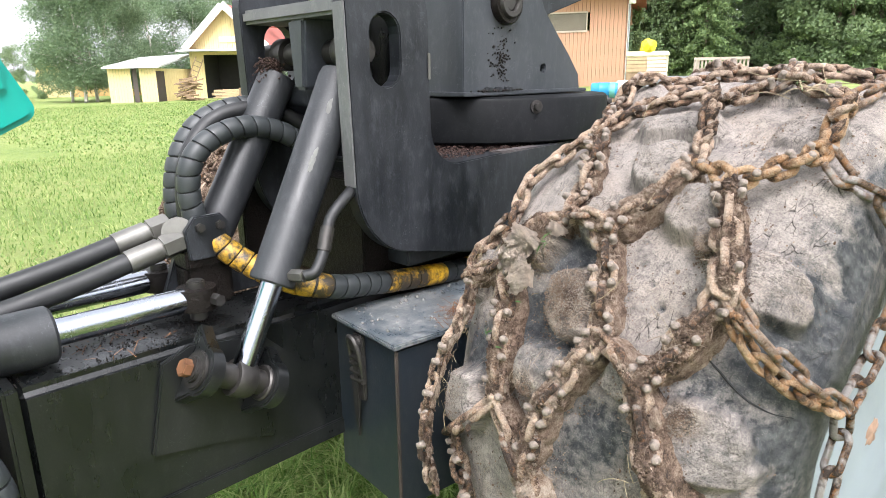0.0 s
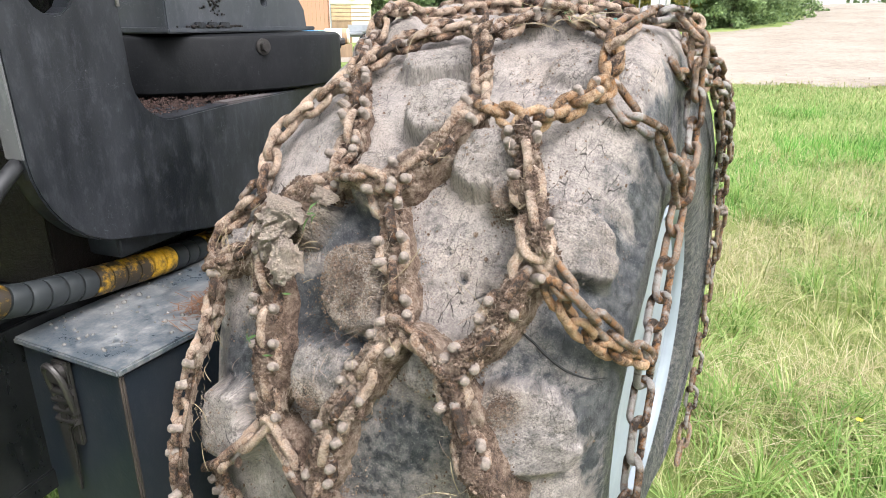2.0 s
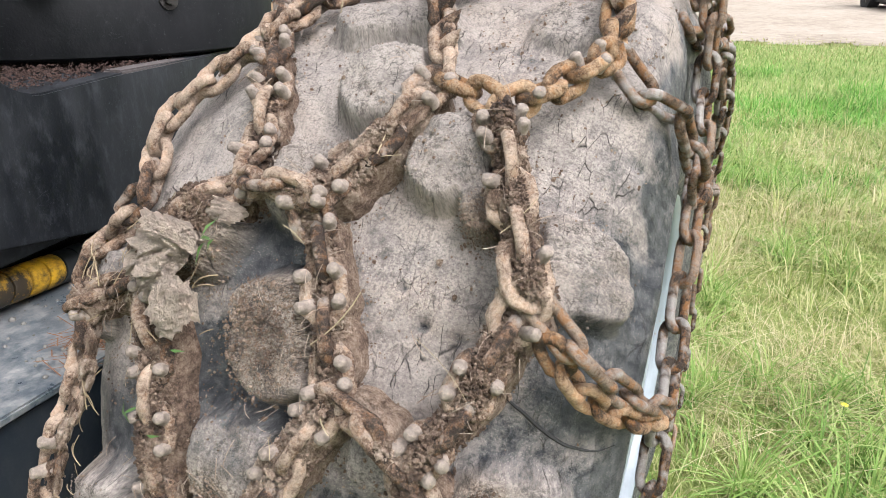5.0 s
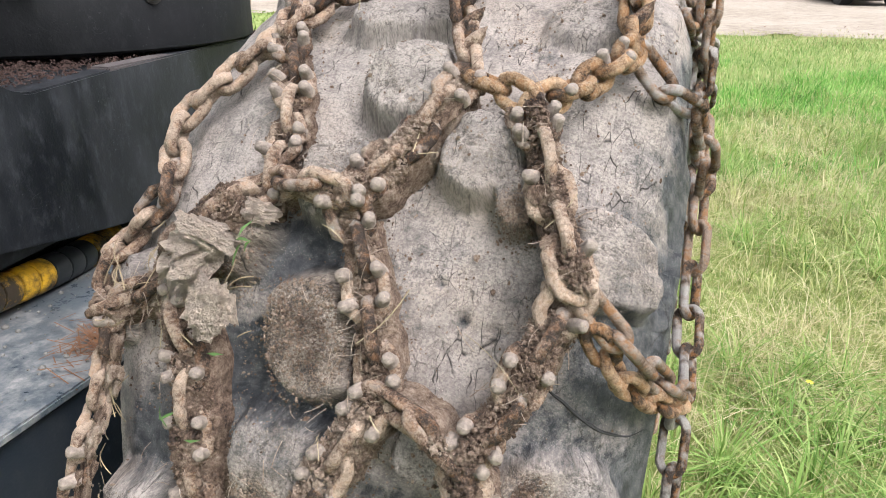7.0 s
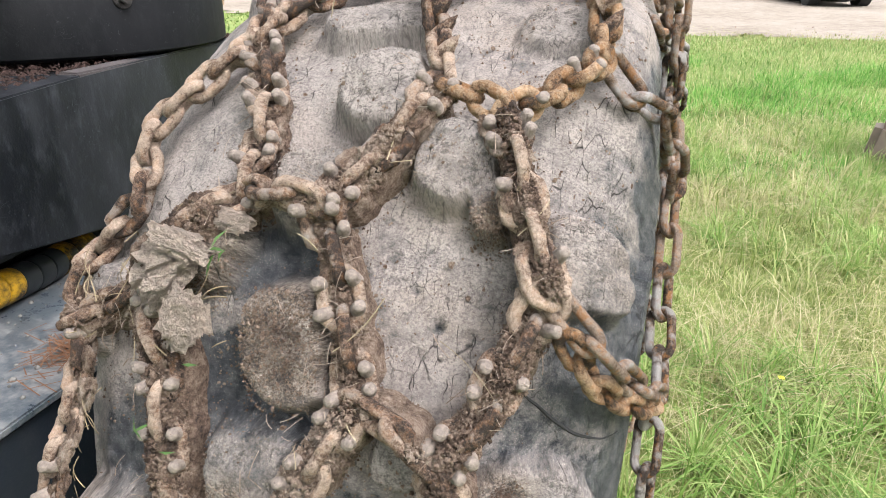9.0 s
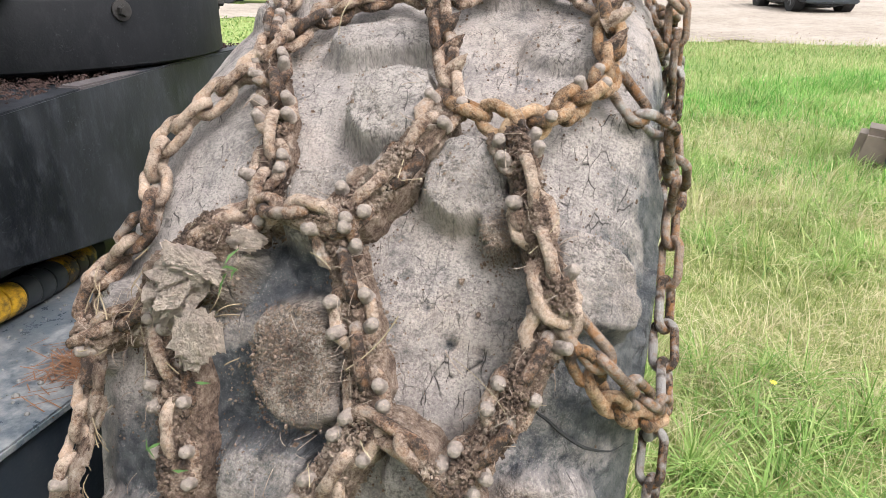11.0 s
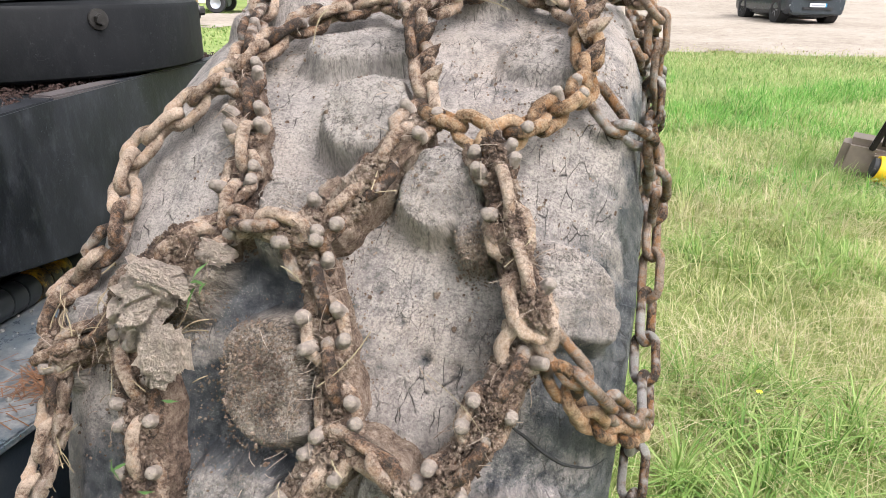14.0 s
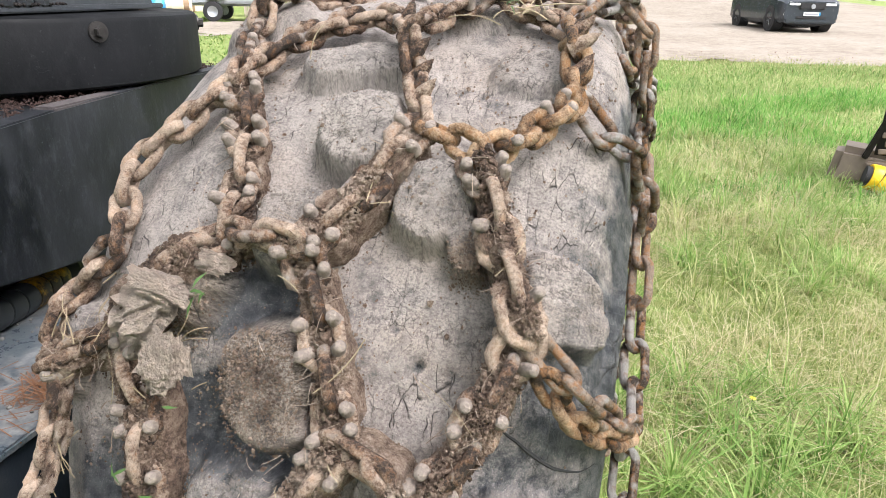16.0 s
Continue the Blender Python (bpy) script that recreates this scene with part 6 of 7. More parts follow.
for dx, dz in ((0.02, 0.0), (-0.045, 0.028)):
    a = Vector((dx, -0.05, 0.17 + dz))
    w = Vector((0.0, -0.95, -0.22)).normalized()
    part("hex_nut", bm_tube(a, a + w * 0.05, 0.028, segs=6, bevel=0.003), ZINC, block, "bright zinc hexagon nut")
    part("ferrule", bm_tube(a + w * 0.05, a + w * 0.13, 0.026, segs=20, bevel=0.004), ZINC, block, "bright zinc ferrule")

for k, (dx, dz) in enumerate(((0.02, 0.0), (-0.045, 0.028))):
    hose = thing("hydraulic_hose", "thick black rubber hydraulic hose", "hose", (-1.46 + dx, 0.64, 0.925), group="frame hoses")
    a, w = Vector((0, -0.05, 0.17 + dz)), Vector((0.0, -0.95, -0.22)).normalized()
    line = curve_points([a + w * 0.12, a + w * 0.25, a + w * 0.42 + Vector((0, 0, 0.01)), a + w * 0.62 + Vector((0.02, 0, 0.04)), a + w * 0.9 + Vector((0.04, 0, 0.09))], 12)
    part("hose_body", sweep(line, 0.023), HOSE, hose)
hose = thing("guarded_hose", "grey spiral-guarded hydraulic hose arching upward", "hose", group="arched hoses")
guarded_hose(hose, [(-1.475, 0.645, 1.12), (-1.48, 0.637, 1.19), (-1.48, 0.650, 1.26), (-1.48, 0.70, 1.31), (-1.48, 0.79, 1.335), (-1.47, 0.89, 1.315), (-1.45, 1.0, 1.24)], 0.0215, 0.036, [GUARD])
hose = thing("guarded_hose", "grey spiral-guarded hydraulic hose arching upward", "hose", group="arched hoses")
guarded_hose(hose, [(-1.585, 0.655, 1.08), (-1.60, 0.650, 1.15), (-1.60, 0.668, 1.25), (-1.60, 0.72, 1.33), (-1.59, 0.80, 1.372), (-1.57, 0.90, 1.37), (-1.5, 1.02, 1.28)], 0.0215, 0.036, [GUARD])
hose = thing("hydraulic_hose", "plain black rubber hose arching upward", "hose", group="arched hoses")
line = curve_points([(-1.54, 0.65, 1.10), (-1.54, 0.652, 1.20), (-1.54, 0.678, 1.285), (-1.54, 0.74, 1.35), (-1.53, 0.83, 1.375), (-1.52, 0.93, 1.36), (-1.47, 1.03, 1.28)], 14)
part("hose_body", sweep(line, 0.020), HOSE, hose)
part("guard_clip", bm_tube((-1.51, 0.637, 1.12), (-1.515, 0.64, 1.20), 0.011, segs=12), ZINC, hose)
hose = thing("guarded_hose", "hose in worn yellow and black spiral guard", "hose")
guarded_hose(hose, [(-1.43, 0.66, 1.10), (-1.41, 0.675, 1.065), (-1.36, 0.72, 1.02), (-1.29, 0.765, 0.99), (-1.235, 0.80, 0.982), (-1.222, 0.87, 0.964), (-1.222, 0.95, 0.952), (-1.222, 1.05, 0.938), (-1.222, 1.27, 0.918), (-1.25, 1.45, 0.91)], 0.0235, 0.034, [YELLOW] * 9 + [GUARD] * 5 + [YELLOW] * 6 + [GUARD] * 3)
hose = thing("guarded_hose", "hose in yellow spiral guard at the articulation joint", "hose")
guarded_hose(hose, [(-1.20, 0.06, 0.98), (-1.22, 0.11, 0.86), (-1.215, 0.135, 0.76), (-1.20, 0.12, 0.66), (-1.2, 0.06, 0.58)], 0.024, 0.038, [GUARD, YELLOWCLEAN, YELLOWCLEAN, YELLOWCLEAN, GUARD, GUARD])

# front frame of the joint and the teal body panel above it
front = thing("front_frame", "black front frame at the articulation joint", "machine frame", (-1.4, -0.3, 0.5))
part("joint_block", bm_box(-0.2, 0.12, -0.45, 0.40, 0.0, 0.42, 0.02), BLACK, front)
part("joint_pin", bm_tube((-0.02, 0.42, -0.05), (-0.02, 0.42, 0.44), 0.06, bevel=0.006), STEEL, front)
panel = thing("body_panel", "bright teal painted machine body panel", "body panel", (-1.56, 0, 0))
out3 = [(-0.9, 1.02), (0.10, 1.245)] + arc(0.345, 1.395, 0.028, -65, 20, 5) + [(0.315, 1.52), (0.20, 1.95), (-0.9, 1.95)]
part("panel_skin", bm_plate(out3, 0.05, bevel=0.012), TEAL, panel)
bm = bm_box(-0.004, 0.012, 0.28, 0.325, 1.43, 1.50, 0.005)
part("latch", bm, TEAL, panel)

# tool box
tbox = thing("tool_box", "blue-black steel tool box with dusty lid beside the wheel", "tool box", (-0.990, 0.830, 0.47), -6.0)
part("body", bm_box(-0.272, -0.010, 0.014, 0.56, 0.0, 0.405, 0.004), BOXPAINT, tbox)
part("front_corner_strip", bm_box(-0.015, -0.006, 0.008, 0.017, 0.0, 0.403, 0.003), RUSTEDGE, tbox, "rust-streaked corner seam")
part("lid", bm_box(-0.281, 0.0, 0.0, 0.57, 0.407, 0.42, 0.003), LID, tbox, "lid with pale dried dirt and scratches")
# over-centre latch on the front
def on_front(*p):
    return Vector(p) + Vector((1.038, -0.864, 0.034))


latch = part("latch", bm_box(-0.176, -0.134, 0.002, 0.012, 0.234, 0.40, 0.003), STEEL, tbox, "worn over-centre latch")
part("latch_hook", bm_tube(on_front(-1.193, 0.850, 0.345), on_front(-1.193, 0.876, 0.345), 0.016, segs=18, bevel=0.003), STEEL, latch)
line = curve_points([on_front(*p) for p in ((-1.216, 0.866, 0.285), (-1.217, 0.858, 0.33), (-1.208, 0.852, 0.358), (-1.186, 0.850, 0.360), (-1.172, 0.854, 0.335), (-1.171, 0.862, 0.285), (-1.176, 0.866, 0.255))], 8)
part("latch_bail", sweep(line, 0.0062, segs=10), STEEL, latch)
part("latch_lever", bm_box(-0.170, -0.142, -0.006, 0.008, 0.269, 0.339, 0.005), STEEL, latch)
bm = bm_plate([(-0.005, 0.10), (0.005, 0.10), (0.013, 0.17), (0.016, 0.245), (-0.016, 0.245), (-0.012, 0.17)], 0.006)
part("latch_tongue", bm, STEEL, latch).matrix_basis = pose(-0.154, -0.004, 0.034, 3, 0, -90)
for z in (0.282, 0.302, 0.322, 0.340):
    part("latch_coil", bm_tube((-0.184, 0.0, z), (-0.128, 0.0, z + 0.006), 0.0075, segs=12, bevel=0.002), STEEL, latch)
for x in (-0.168, -0.141):
    part("latch_rivet", bm_tube((x, 0.004, 0.246), (x, 0.012, 0.246), 0.006, segs=12, bevel=0.002), ZINC, latch)
bm = bmesh.new()
for _ in range(140):
    bmesh.ops.create_icosphere(bm, subdivisions=1, radius=abs(lit.gauss(0, 0.0022)) + 0.0006, matrix=Matrix.Translation(tbox.matrix_world @ Vector((lit.uniform(-0.26, -0.02), lit.uniform(0.02, 0.45), 0.4205))))
tagged(part("lid_dirt", bm, GREYCRUMB), "pale crumbs of dried dirt on the lid", "dirt", kind="stuff")
bm = bmesh.new()
for _ in range(260):
    p = tbox.matrix_world @ Vector((lit.gauss(-0.045, 0.025), lit.gauss(0.27, 0.045), 0.422 + lit.uniform(0, 0.02)))
    d = Vector((lit.uniform(-1, 1), lit.uniform(-1, 1), lit.uniform(-0.2, 0.2))).normalized() * lit.uniform(0.01, 0.035)
    s = d.cross(Vector((0, 0, 1))).normalized() * 0.0008
    bm.faces.new([bm.verts.new(q) for q in (p - d - s, p + d - s, p + d + s, p - d + s)])
tagged(part("pine_needles", bm, NEEDLES), "reddish dry pine needles on the lid", "litter", kind="stuff")

# the opposite wheel with its chain, mud and rear frame
far_wheel = thing("wheel", "mud-caked forestry wheel on the other side of the machine", "wheel", (flip(CX), CY + 0.12, 0))
bm = bm_turned([(0.30, -0.36)] + [(r, -s) for s, r in zip(PROFILE_S[6::-1], PROFILE_R[6::-1])] + [(r, s) for s, r in zip(PROFILE_S[1:7], PROFILE_R[1:7])] + [(0.30, 0.36)], 180)
bmesh.ops.subdivide_edges(bm, edges=[e for e in bm.edges if e.calc_length() > 0.03], cuts=2, use_grid_fill=True)
for v in bm.verts:
    r = math.hypot(v.co.x, v.co.y)
    k = 1 + (0.035 * max(0.0, noise.noise(v.co * 9)) + 0.02 * noise.fractal(v.co * 22, 0.9, 2, 3)) / max(r, 0.1)
    v.co.x, v.co.y = v.co.x * k, v.co.y * k
bm.transform(pose(0, 0, CZ, 0, 90, 0))
part("tyre", bm, MUD, far_wheel, "tyre thickly caked with mud")
part("hub", bm_tube((-0.3, 0, CZ), (0.3, 0, CZ), 0.30, segs=48), BLACK, far_wheel)
far_chain = thing("tyre_chain", "rusty muddy tyre chain on the opposite wheel", "tyre chain", (flip(CX), CY + 0.12, CZ))
crng = random.Random(5)
for x0 in (-0.30, -0.19, -0.08, 0.04, 0.16, 0.28):
    for k in range(46):
        a = radians(k * 3.1 - 40 + x0 * 20)
        rr = carcass(x0) + 0.026
        p = Vector((x0 + 0.03 * math.sin(k * 0.7), -rr * math.cos(a), rr * math.sin(a)))
        out = Vector((0, -math.cos(a), math.sin(a)))
        place(crng.choice(SMALLLINKS), "link", p - out * 0.008, Vector((0.3, math.sin(a), math.cos(a))), out, 45 if k % 2 else -45, parent=far_chain)
far_centre = np.array((flip(CX), CY + 0.12, CZ))
centres, sizes = [], []
for _ in range(9000):
    x0, a = float(mud_rng.uniform(-0.31, 0.31)), radians(float(mud_rng.uniform(-45, 110)))
    rr = carcass(x0) + 0.026 + 0.018 * noise.noise((x0 * 14, a * 10, 3.0))
    centres.append(tuple(far_centre + np.array((x0, -rr * math.cos(a), rr * math.sin(a)))))
    sizes.append(0.002 + abs(float(mud_rng.normal(0, 0.004))))
crumb_part("mud", mud_rng, centres, sizes, MUD, far_wheel, "thick crumbly mud on the tread")
rear = thing("rear_frame", "black rear frame of the machine", "machine frame", (MID, 3.0, 0.6))
part("rear_beam", bm_box(-0.2, 0.2, -0.8, 1.8, 0.0, 0.36, 0.02), BLACK, rear)
part("axle", bm_tube((flip(CX) + 0.3 - MID, CY - 3.0, 0.145), (CX - 0.3 - MID, CY - 3.0, 0.145), 0.11, segs=24), BLACK, rear)


# ---- the yard and distance ----
def at(az, d):
    """A place on the ground at an azimuth and a distance from the walk."""
    x, y = -0.3 + d * math.sin(radians(az)), 0.4 + d * math.cos(radians(az))
    return x, y, rise(x, y)


def board_wall(parent, name, w, h, mat_, board=0.15, thick=0.06, openings=(), gable=0.0):
    """A wall in the xz plane (x from 0 to w): a sill with vertical boards on it, each a part; openings (x0, x1, z0, z1) stay free; gable raises its middle."""
    wall = part(name, bm_box(0, w, 0.004, thick - 0.004, -0.15, 0.0), mat_, parent, flat=True)
    n = max(1, int(w / board))
    made = {}
    for i in range(n):
        x0, x1 = w * i / n, w * (i + 1) / n - 0.012
        top = h + gable * (1 - abs((x0 + x1) / w - 1))
        spans = [(0.0, top)]
        for ox0, ox1, oz0, oz1 in openings:
            if x1 > ox0 and x0 < ox1:
                spans = [s for a, b in spans for s in ((a, min(b, oz0)), (max(a, oz1), b)) if s[1] - s[0] > 0.02]
        for a, b in spans:
            key = (round(a, 3), round(b, 3))
            if key not in made:
                made[key] = mesh_of(bm_box(0, x1 - x0, 0.0, thick, a, b), "board", mat_, flat=True)
            part("board", made[key], mat_, wall).matrix_basis = pose(x0, 0.012 * (i % 2), 0)
    return wall


# yellow shed and barn
p = at(-71.9, 43)
shed = thing("shed", "low yellow board shed with pale roof and brown door", "shed", p, 74)
board_wall(shed, "wall", 2.6, 1.95, YWALL, openings=[(1.3, 1.55, 0, 1.95)])
part("wall_post", bm_box(1.3, 1.55, 0.02, 0.08, 0, 1.95), DOORWOOD, shed)
board_wall(shed, "side_wall", 4.8, 1.95, YWALL, openings=[(0.1, 1.05, 0.0, 1.8)]).matrix_basis = pose(2.6, 0.05, 0, 0, 0, 56)
part("door", bm_box(0.1, 1.05, 0.03, 0.08, 0.0, 1.8, 0.005), DOORWOOD, shed).matrix_basis = pose(2.6, 0.05, 0, 0, 0, 56)
bm = bmesh.new()
for x, y, z in ((-0.3, -0.35, 1.93), (2.75, -0.35, 1.98), (5.3, 4.0, 2.80), (2.2, 4.4, 2.60), (-0.3, -0.35, 2.03), (2.75, -0.35, 2.08), (5.3, 4.0, 2.92), (2.2, 4.4, 2.72)):
    bm.verts.new((x, y, z))
bm.verts.ensure_lookup_table()
for f in ((0, 1, 2, 3), (7, 6, 5, 4), (0, 4, 5, 1), (1, 5, 6, 2), (2, 6, 7, 3), (3, 7, 4, 0)):
    bm.faces.new([bm.verts[i] for i in f])
bmesh.ops.recalc_face_normals(bm, faces=bm.faces[:])
part("roof", bm, GREYROOF, shed)

p = at(-65.8, 46.5)
barn = thing("barn", "pale yellow barn with red roof and dark open doorway", "barn", p, 42)
board_wall(barn, "gable_wall", 5.2, 3.1, YWALL, openings=[(0.95, 4.2, 0.0, 2.75)], gable=2.6)
part("dark_back", bm_box(0.6, 5.0, 2.4, 2.5, 0, 3.0), DARK, barn)
part("inner_side", bm_box(0.8, 0.9, 0.1, 2.4, 0, 3.0), DARK, barn)
part("inner_floor", bm_box(0.9, 4.9, 0.1, 2.4, 0.0, 0.04), DARK, barn)
part("inner_ceiling", bm_box(0.8, 5.0, 0.1, 2.4, 2.9, 2.96), DARK, barn)
for s, label in ((-1, "roof_side"), (1, "roof_side")):
    bm = bm_box(-3.7, 0.0, -0.6, 9.0, 0.0, 0.12)
    part(label, bm, REDROOF, barn).matrix_basis = pose(2.6, 0, 5.75) @ pose(0, 0, 0, 0, 0, 0) @ (pose(0, 0, 0, 0, -44, 0) if s < 0 else pose(0, 0, 0, 0, 44 + 180, 0) @ pose(0, 0, -0.12))
for s in (-1, 1):
    part("bargeboard", bm_box(-3.75, 0.0, -0.66, -0.60, -0.28, 0.14), WHITEP, barn).matrix_basis = pose(2.6, 0, 5.75) @ (pose(0, 0, 0, 0, -44, 0) if s < 0 else pose(0, 0, 0, 0, 224, 0))
part("canopy", bm_box(-0.4, 6.4, -1.1, 0.1, 2.95, 3.07), GREYROOF, barn)
part("vent", bm_box(2.1, 3.2, -0.08, 0.0, 3.55, 3.85), WHITEP, barn)
part("chimney", bm_box(4.4, 4.9, 3.2, 3.7, 4.6, 6.7), REDROOF, barn)

p = at(-76.5, 62)
house = thing("outbuilding", "long ochre and pale yellow outbuilding behind the birches", "building", p, 82)
board_wall(house, "wall", 2.2, 2.6, YWALL, 0.3)
board_wall(house, "wall", 7.5, 2.2, OCHRE, 0.3).matrix_basis = pose(2.3, 0.2, 0)
part("roof", bm_box(-0.5, 10.5, -0.5, 5, 2.7, 2.85), GREYROOF, house)
part("downpipe", bm_box(2.2, 2.3, -0.05, 0.03, 0, 2.6), WHITEP, house)

# stacked wood, ladder and drum by the barn
p = at(-66.6, 43)
stack = thing("wood_pile", "heap of old brown timber leaning by the barn", "wood pile", p, 66)
wr = random.Random(2)
for k in range(26):
    x, z = wr.uniform(0, 1.0), 0.05 + 0.055 * (k % 13) * wr.uniform(0.8, 1.1) * 2
    ob = part("timber", bm_box(-0.6, 0.6, -0.06, 0.06, -0.04, 0.04, 0.008, 1) if k == 0 else timber_mesh, WOOD, stack)
    timber_mesh = ob.data
    ob.matrix_basis = pose(x * 0.7, wr.uniform(-0.3, 0.3), z, wr.uniform(-12, 12), wr.uniform(-18, 18), wr.uniform(-60, 60))
lad = thing("ladder", "wooden ladder leaning on the barn wall", "ladder", at(-66.9, 43.6), 66)
for x in (0, 0.42):
    part("rail", bm_box(x, x + 0.06, -0.03, 0.03, 0, 2.9), WOOD, lad)
for k in range(9):
    part("rung", bm_box(0.06, 0.42, -0.02, 0.02, 0.25 + 0.3 * k, 0.29 + 0.3 * k), WOOD, lad)
for ob in lad.children:
    ob.matrix_basis = pose(0, 0, 0, 12, 24, 0)
for k in range(3):
    x, y, z = at(-63.4 + 0.9 * k, 44.2)
    pile = thing("lumber_stack", "stack of pale sawn lumber in the barn doorway", "lumber stack", (x, y, z), 62, group="lumber in the doorway")
    for j in range(6):
        part("plank", bm_box(-0.7, 0.7, -0.12, 0.12, 0.02 + 0.09 * j, 0.09 + 0.09 * j, 0.006, 1), PALEWOOD, pile).matrix_basis = pose(wr.uniform(-0.15, 0.15), 0.0, 0, 0, 0, wr.uniform(-4, 4))
x, y, z = at(-61.2, 24)
drum = thing("drum", "blue plastic drum on a timber stand before the barn", "drum", (x, y, z + 1.0))
part("drum_body", bm_turned([(0.001, 0), (0.28, 0), (0.30, 0.02), (0.30, 0.3), (0.31, 0.32), (0.30, 0.34), (0.30, 0.6), (0.31, 0.62), (0.30, 0.64), (0.30, 0.88), (0.28, 0.9), (0.001, 0.9)], 32), BLUEPL, drum)
part("drum_lid", bm_turned([(0.001, 0.91), (0.29, 0.91), (0.305, 0.90), (0.305, 0.87)], 32), WHITEP, drum)
part("stand", bm_box(-0.4, 0.4, -0.4, 0.4, -1.02, -0.01, 0.01), WOOD, drum)

# tall faded brown building
p = at(-29.8, 40)
hall = thing("hall", "tall faded brown board building with a wide window", "building", p, 118)
board_wall(hall, "wall", 12.0, 5.0, BROWNWALL, 0.22, openings=[(3.1, 4.9, 3.05, 4.1)]).matrix_basis = pose(0, 0, 0, 0, 0, 0)
win = part("window", bm_box(3.1, 4.9, 0.03, 0.05, 3.05, 4.1), PANE, hall, "dull glass pane in a pale frame")
for a, b, c, d in ((3.05, 4.95, 3.0, 3.07), (3.05, 4.95, 4.08, 4.15), (3.05, 3.12, 3.0, 4.15), (4.88, 4.95, 3.0, 4.15)):
    part("window_frame", bm_box(a, b, -0.03, 0.03, c, d), WOOD, win)
board_wall(hall, "end_wall", 7.0, 5.0, BROWNWALL, 0.22, openings=[(2.2, 4.5, 3.1, 4.1)]).matrix_basis = pose(0, 0.08, 0, 0, 0, 90)
win = part("window", bm_box(2.2, 4.5, 0.015, 0.045, 3.1, 4.1), PANE, hall, "wide dull window pane")
win.matrix_basis = pose(0, 0.08, 0, 0, 0, 90)
for a, b, c, d in ((2.15, 4.55, 3.02, 3.12), (2.15, 4.55, 4.08, 4.16), (2.15, 2.22, 3.12, 4.08), (4.48, 4.55, 3.12, 4.08)):
    part("window_frame", bm_box(a, b, 0.05, 0.12, c, d), PALEGREYWOOD, win)
part("roof", bm_box(-1.0, 12.5, -0.9, 8.0, 5.05, 5.25, 0.02), REDROOF, hall).matrix_basis = pose(0, 0, 0, 0, 0, 0)
part("corner_board", bm_box(-0.05, 0.06, -0.04, 0.0, 0, 5.0), WHITEP, hall)
part("downpipe", bm_tube((-0.16, -0.1, 0.1), (-0.16, -0.1, 4.9), 0.05, segs=12), GALV, hall)
part("lamp", bm_tube((-0.3, -0.22, 4.45), (-0.3, -0.22, 4.7), 0.2, segs=16, bevel=0.03), WHITEP, hall)
bm = bmesh.new()
for _ in range(500):
    z = wr.uniform(0, 3.3)
    c = Vector((0.2 + abs(wr.gauss(0, 0.35)), -0.15 + wr.uniform(-0.12, 0.1), z))
    d, e = (Vector((wr.uniform(-1, 1), wr.uniform(-1, 1), wr.uniform(-1, 1))).normalized() * 0.09 for _ in range(2))
    bm.faces.new([bm.verts.new(q) for q in (c - d, c + e, c + d, c - e)])
tagged(part("wall_creeper", bm, LEAF), "green creeper on the brown wall", "creeper", kind="stuff").matrix_world = hall.matrix_world

# trailer with totes, drums and a pallet frame
x, y, z = at(-26.3, 24.5)
trailer = thing("trailer", "galvanised flat trailer with low sides", "trailer", (x, y, z), 14)
part("bed", bm_box(-1.1, 1.6, -0.75, 0.75, 0.55, 0.60, 0.01), GALV, trailer)
part("side_board", bm_box(-0.2, 1.6, -0.77, -0.74, 0.60, 0.88, 0.005), GALV, trailer)
part("side_board", bm_box(-1.1, 1.6, 0.74, 0.77, 0.60, 0.88, 0.005), GALV, trailer)
part("chassis", bm_box(-1.1, 3.0, -0.05, 0.05, 0.46, 0.54, 0.01), GALV, trailer)
for s in (-1, 1):
    bm = bm_turned([(0.17, -0.09), (0.29, -0.09), (0.31, -0.07), (0.31, 0.07), (0.29, 0.09), (0.17, 0.09)], 32, close=True)
    wh = part("wheel", bm, RUBBER, trailer)
    wh.matrix_basis = pose(0.0, s * 0.86, 0.31, 90, 0, 0)
    part("rim", bm_turned([(0.001, -0.05), (0.15, -0.07), (0.175, -0.09), (0.175, 0.09), (0.15, 0.07), (0.001, 0.05)], 24), GALV, wh)
    part("mudguard", bm_box(-0.42, 0.42, s * 0.86 - 0.11, s * 0.86 + 0.11, 0.66, 0.70, 0.02), GALV, trailer)
for k, (dx, dy, c, lab) in enumerate(((-1.95, 1.4, CREAM, "cream"), (-1.0, 1.2, CREAM, "cream"))):
    tx, ty, tz = at(-28.75 + 1.5 * k, 30)
    tote = thing("crate", "pale wooden crate with a white cover" if k else "brown wooden crate with a white cover", "crate", (tx, ty, tz), 20, group="crates by the brown building")
    part("base", bm_box(-0.42, 0.42, -0.4, 0.4, 0.0, 0.9, 0.02), WOOD if k == 0 else CREAM, tote)
    part("upper", bm_box(-0.42, 0.42, -0.4, 0.4, 0.9, 1.55, 0.02), PALEWOOD if k == 0 else CREAM, tote)
    part("cover", bm_box(-0.46, 0.46, -0.44, 0.44, 1.55, 1.78, 0.05), CREAM, tote)
    for j in range(4):
        part("strap", bm_box(-0.43, 0.43, -0.41, -0.402, 0.92 + 0.16 * j, 0.95 + 0.16 * j), WOOD, tote)
x, y, z = at(-28.0, 29.8)
bag = thing("sack", "crumpled yellow plastic sack on the crates", "sack", (x, y, z + 1.98))
bm = bmesh.new()
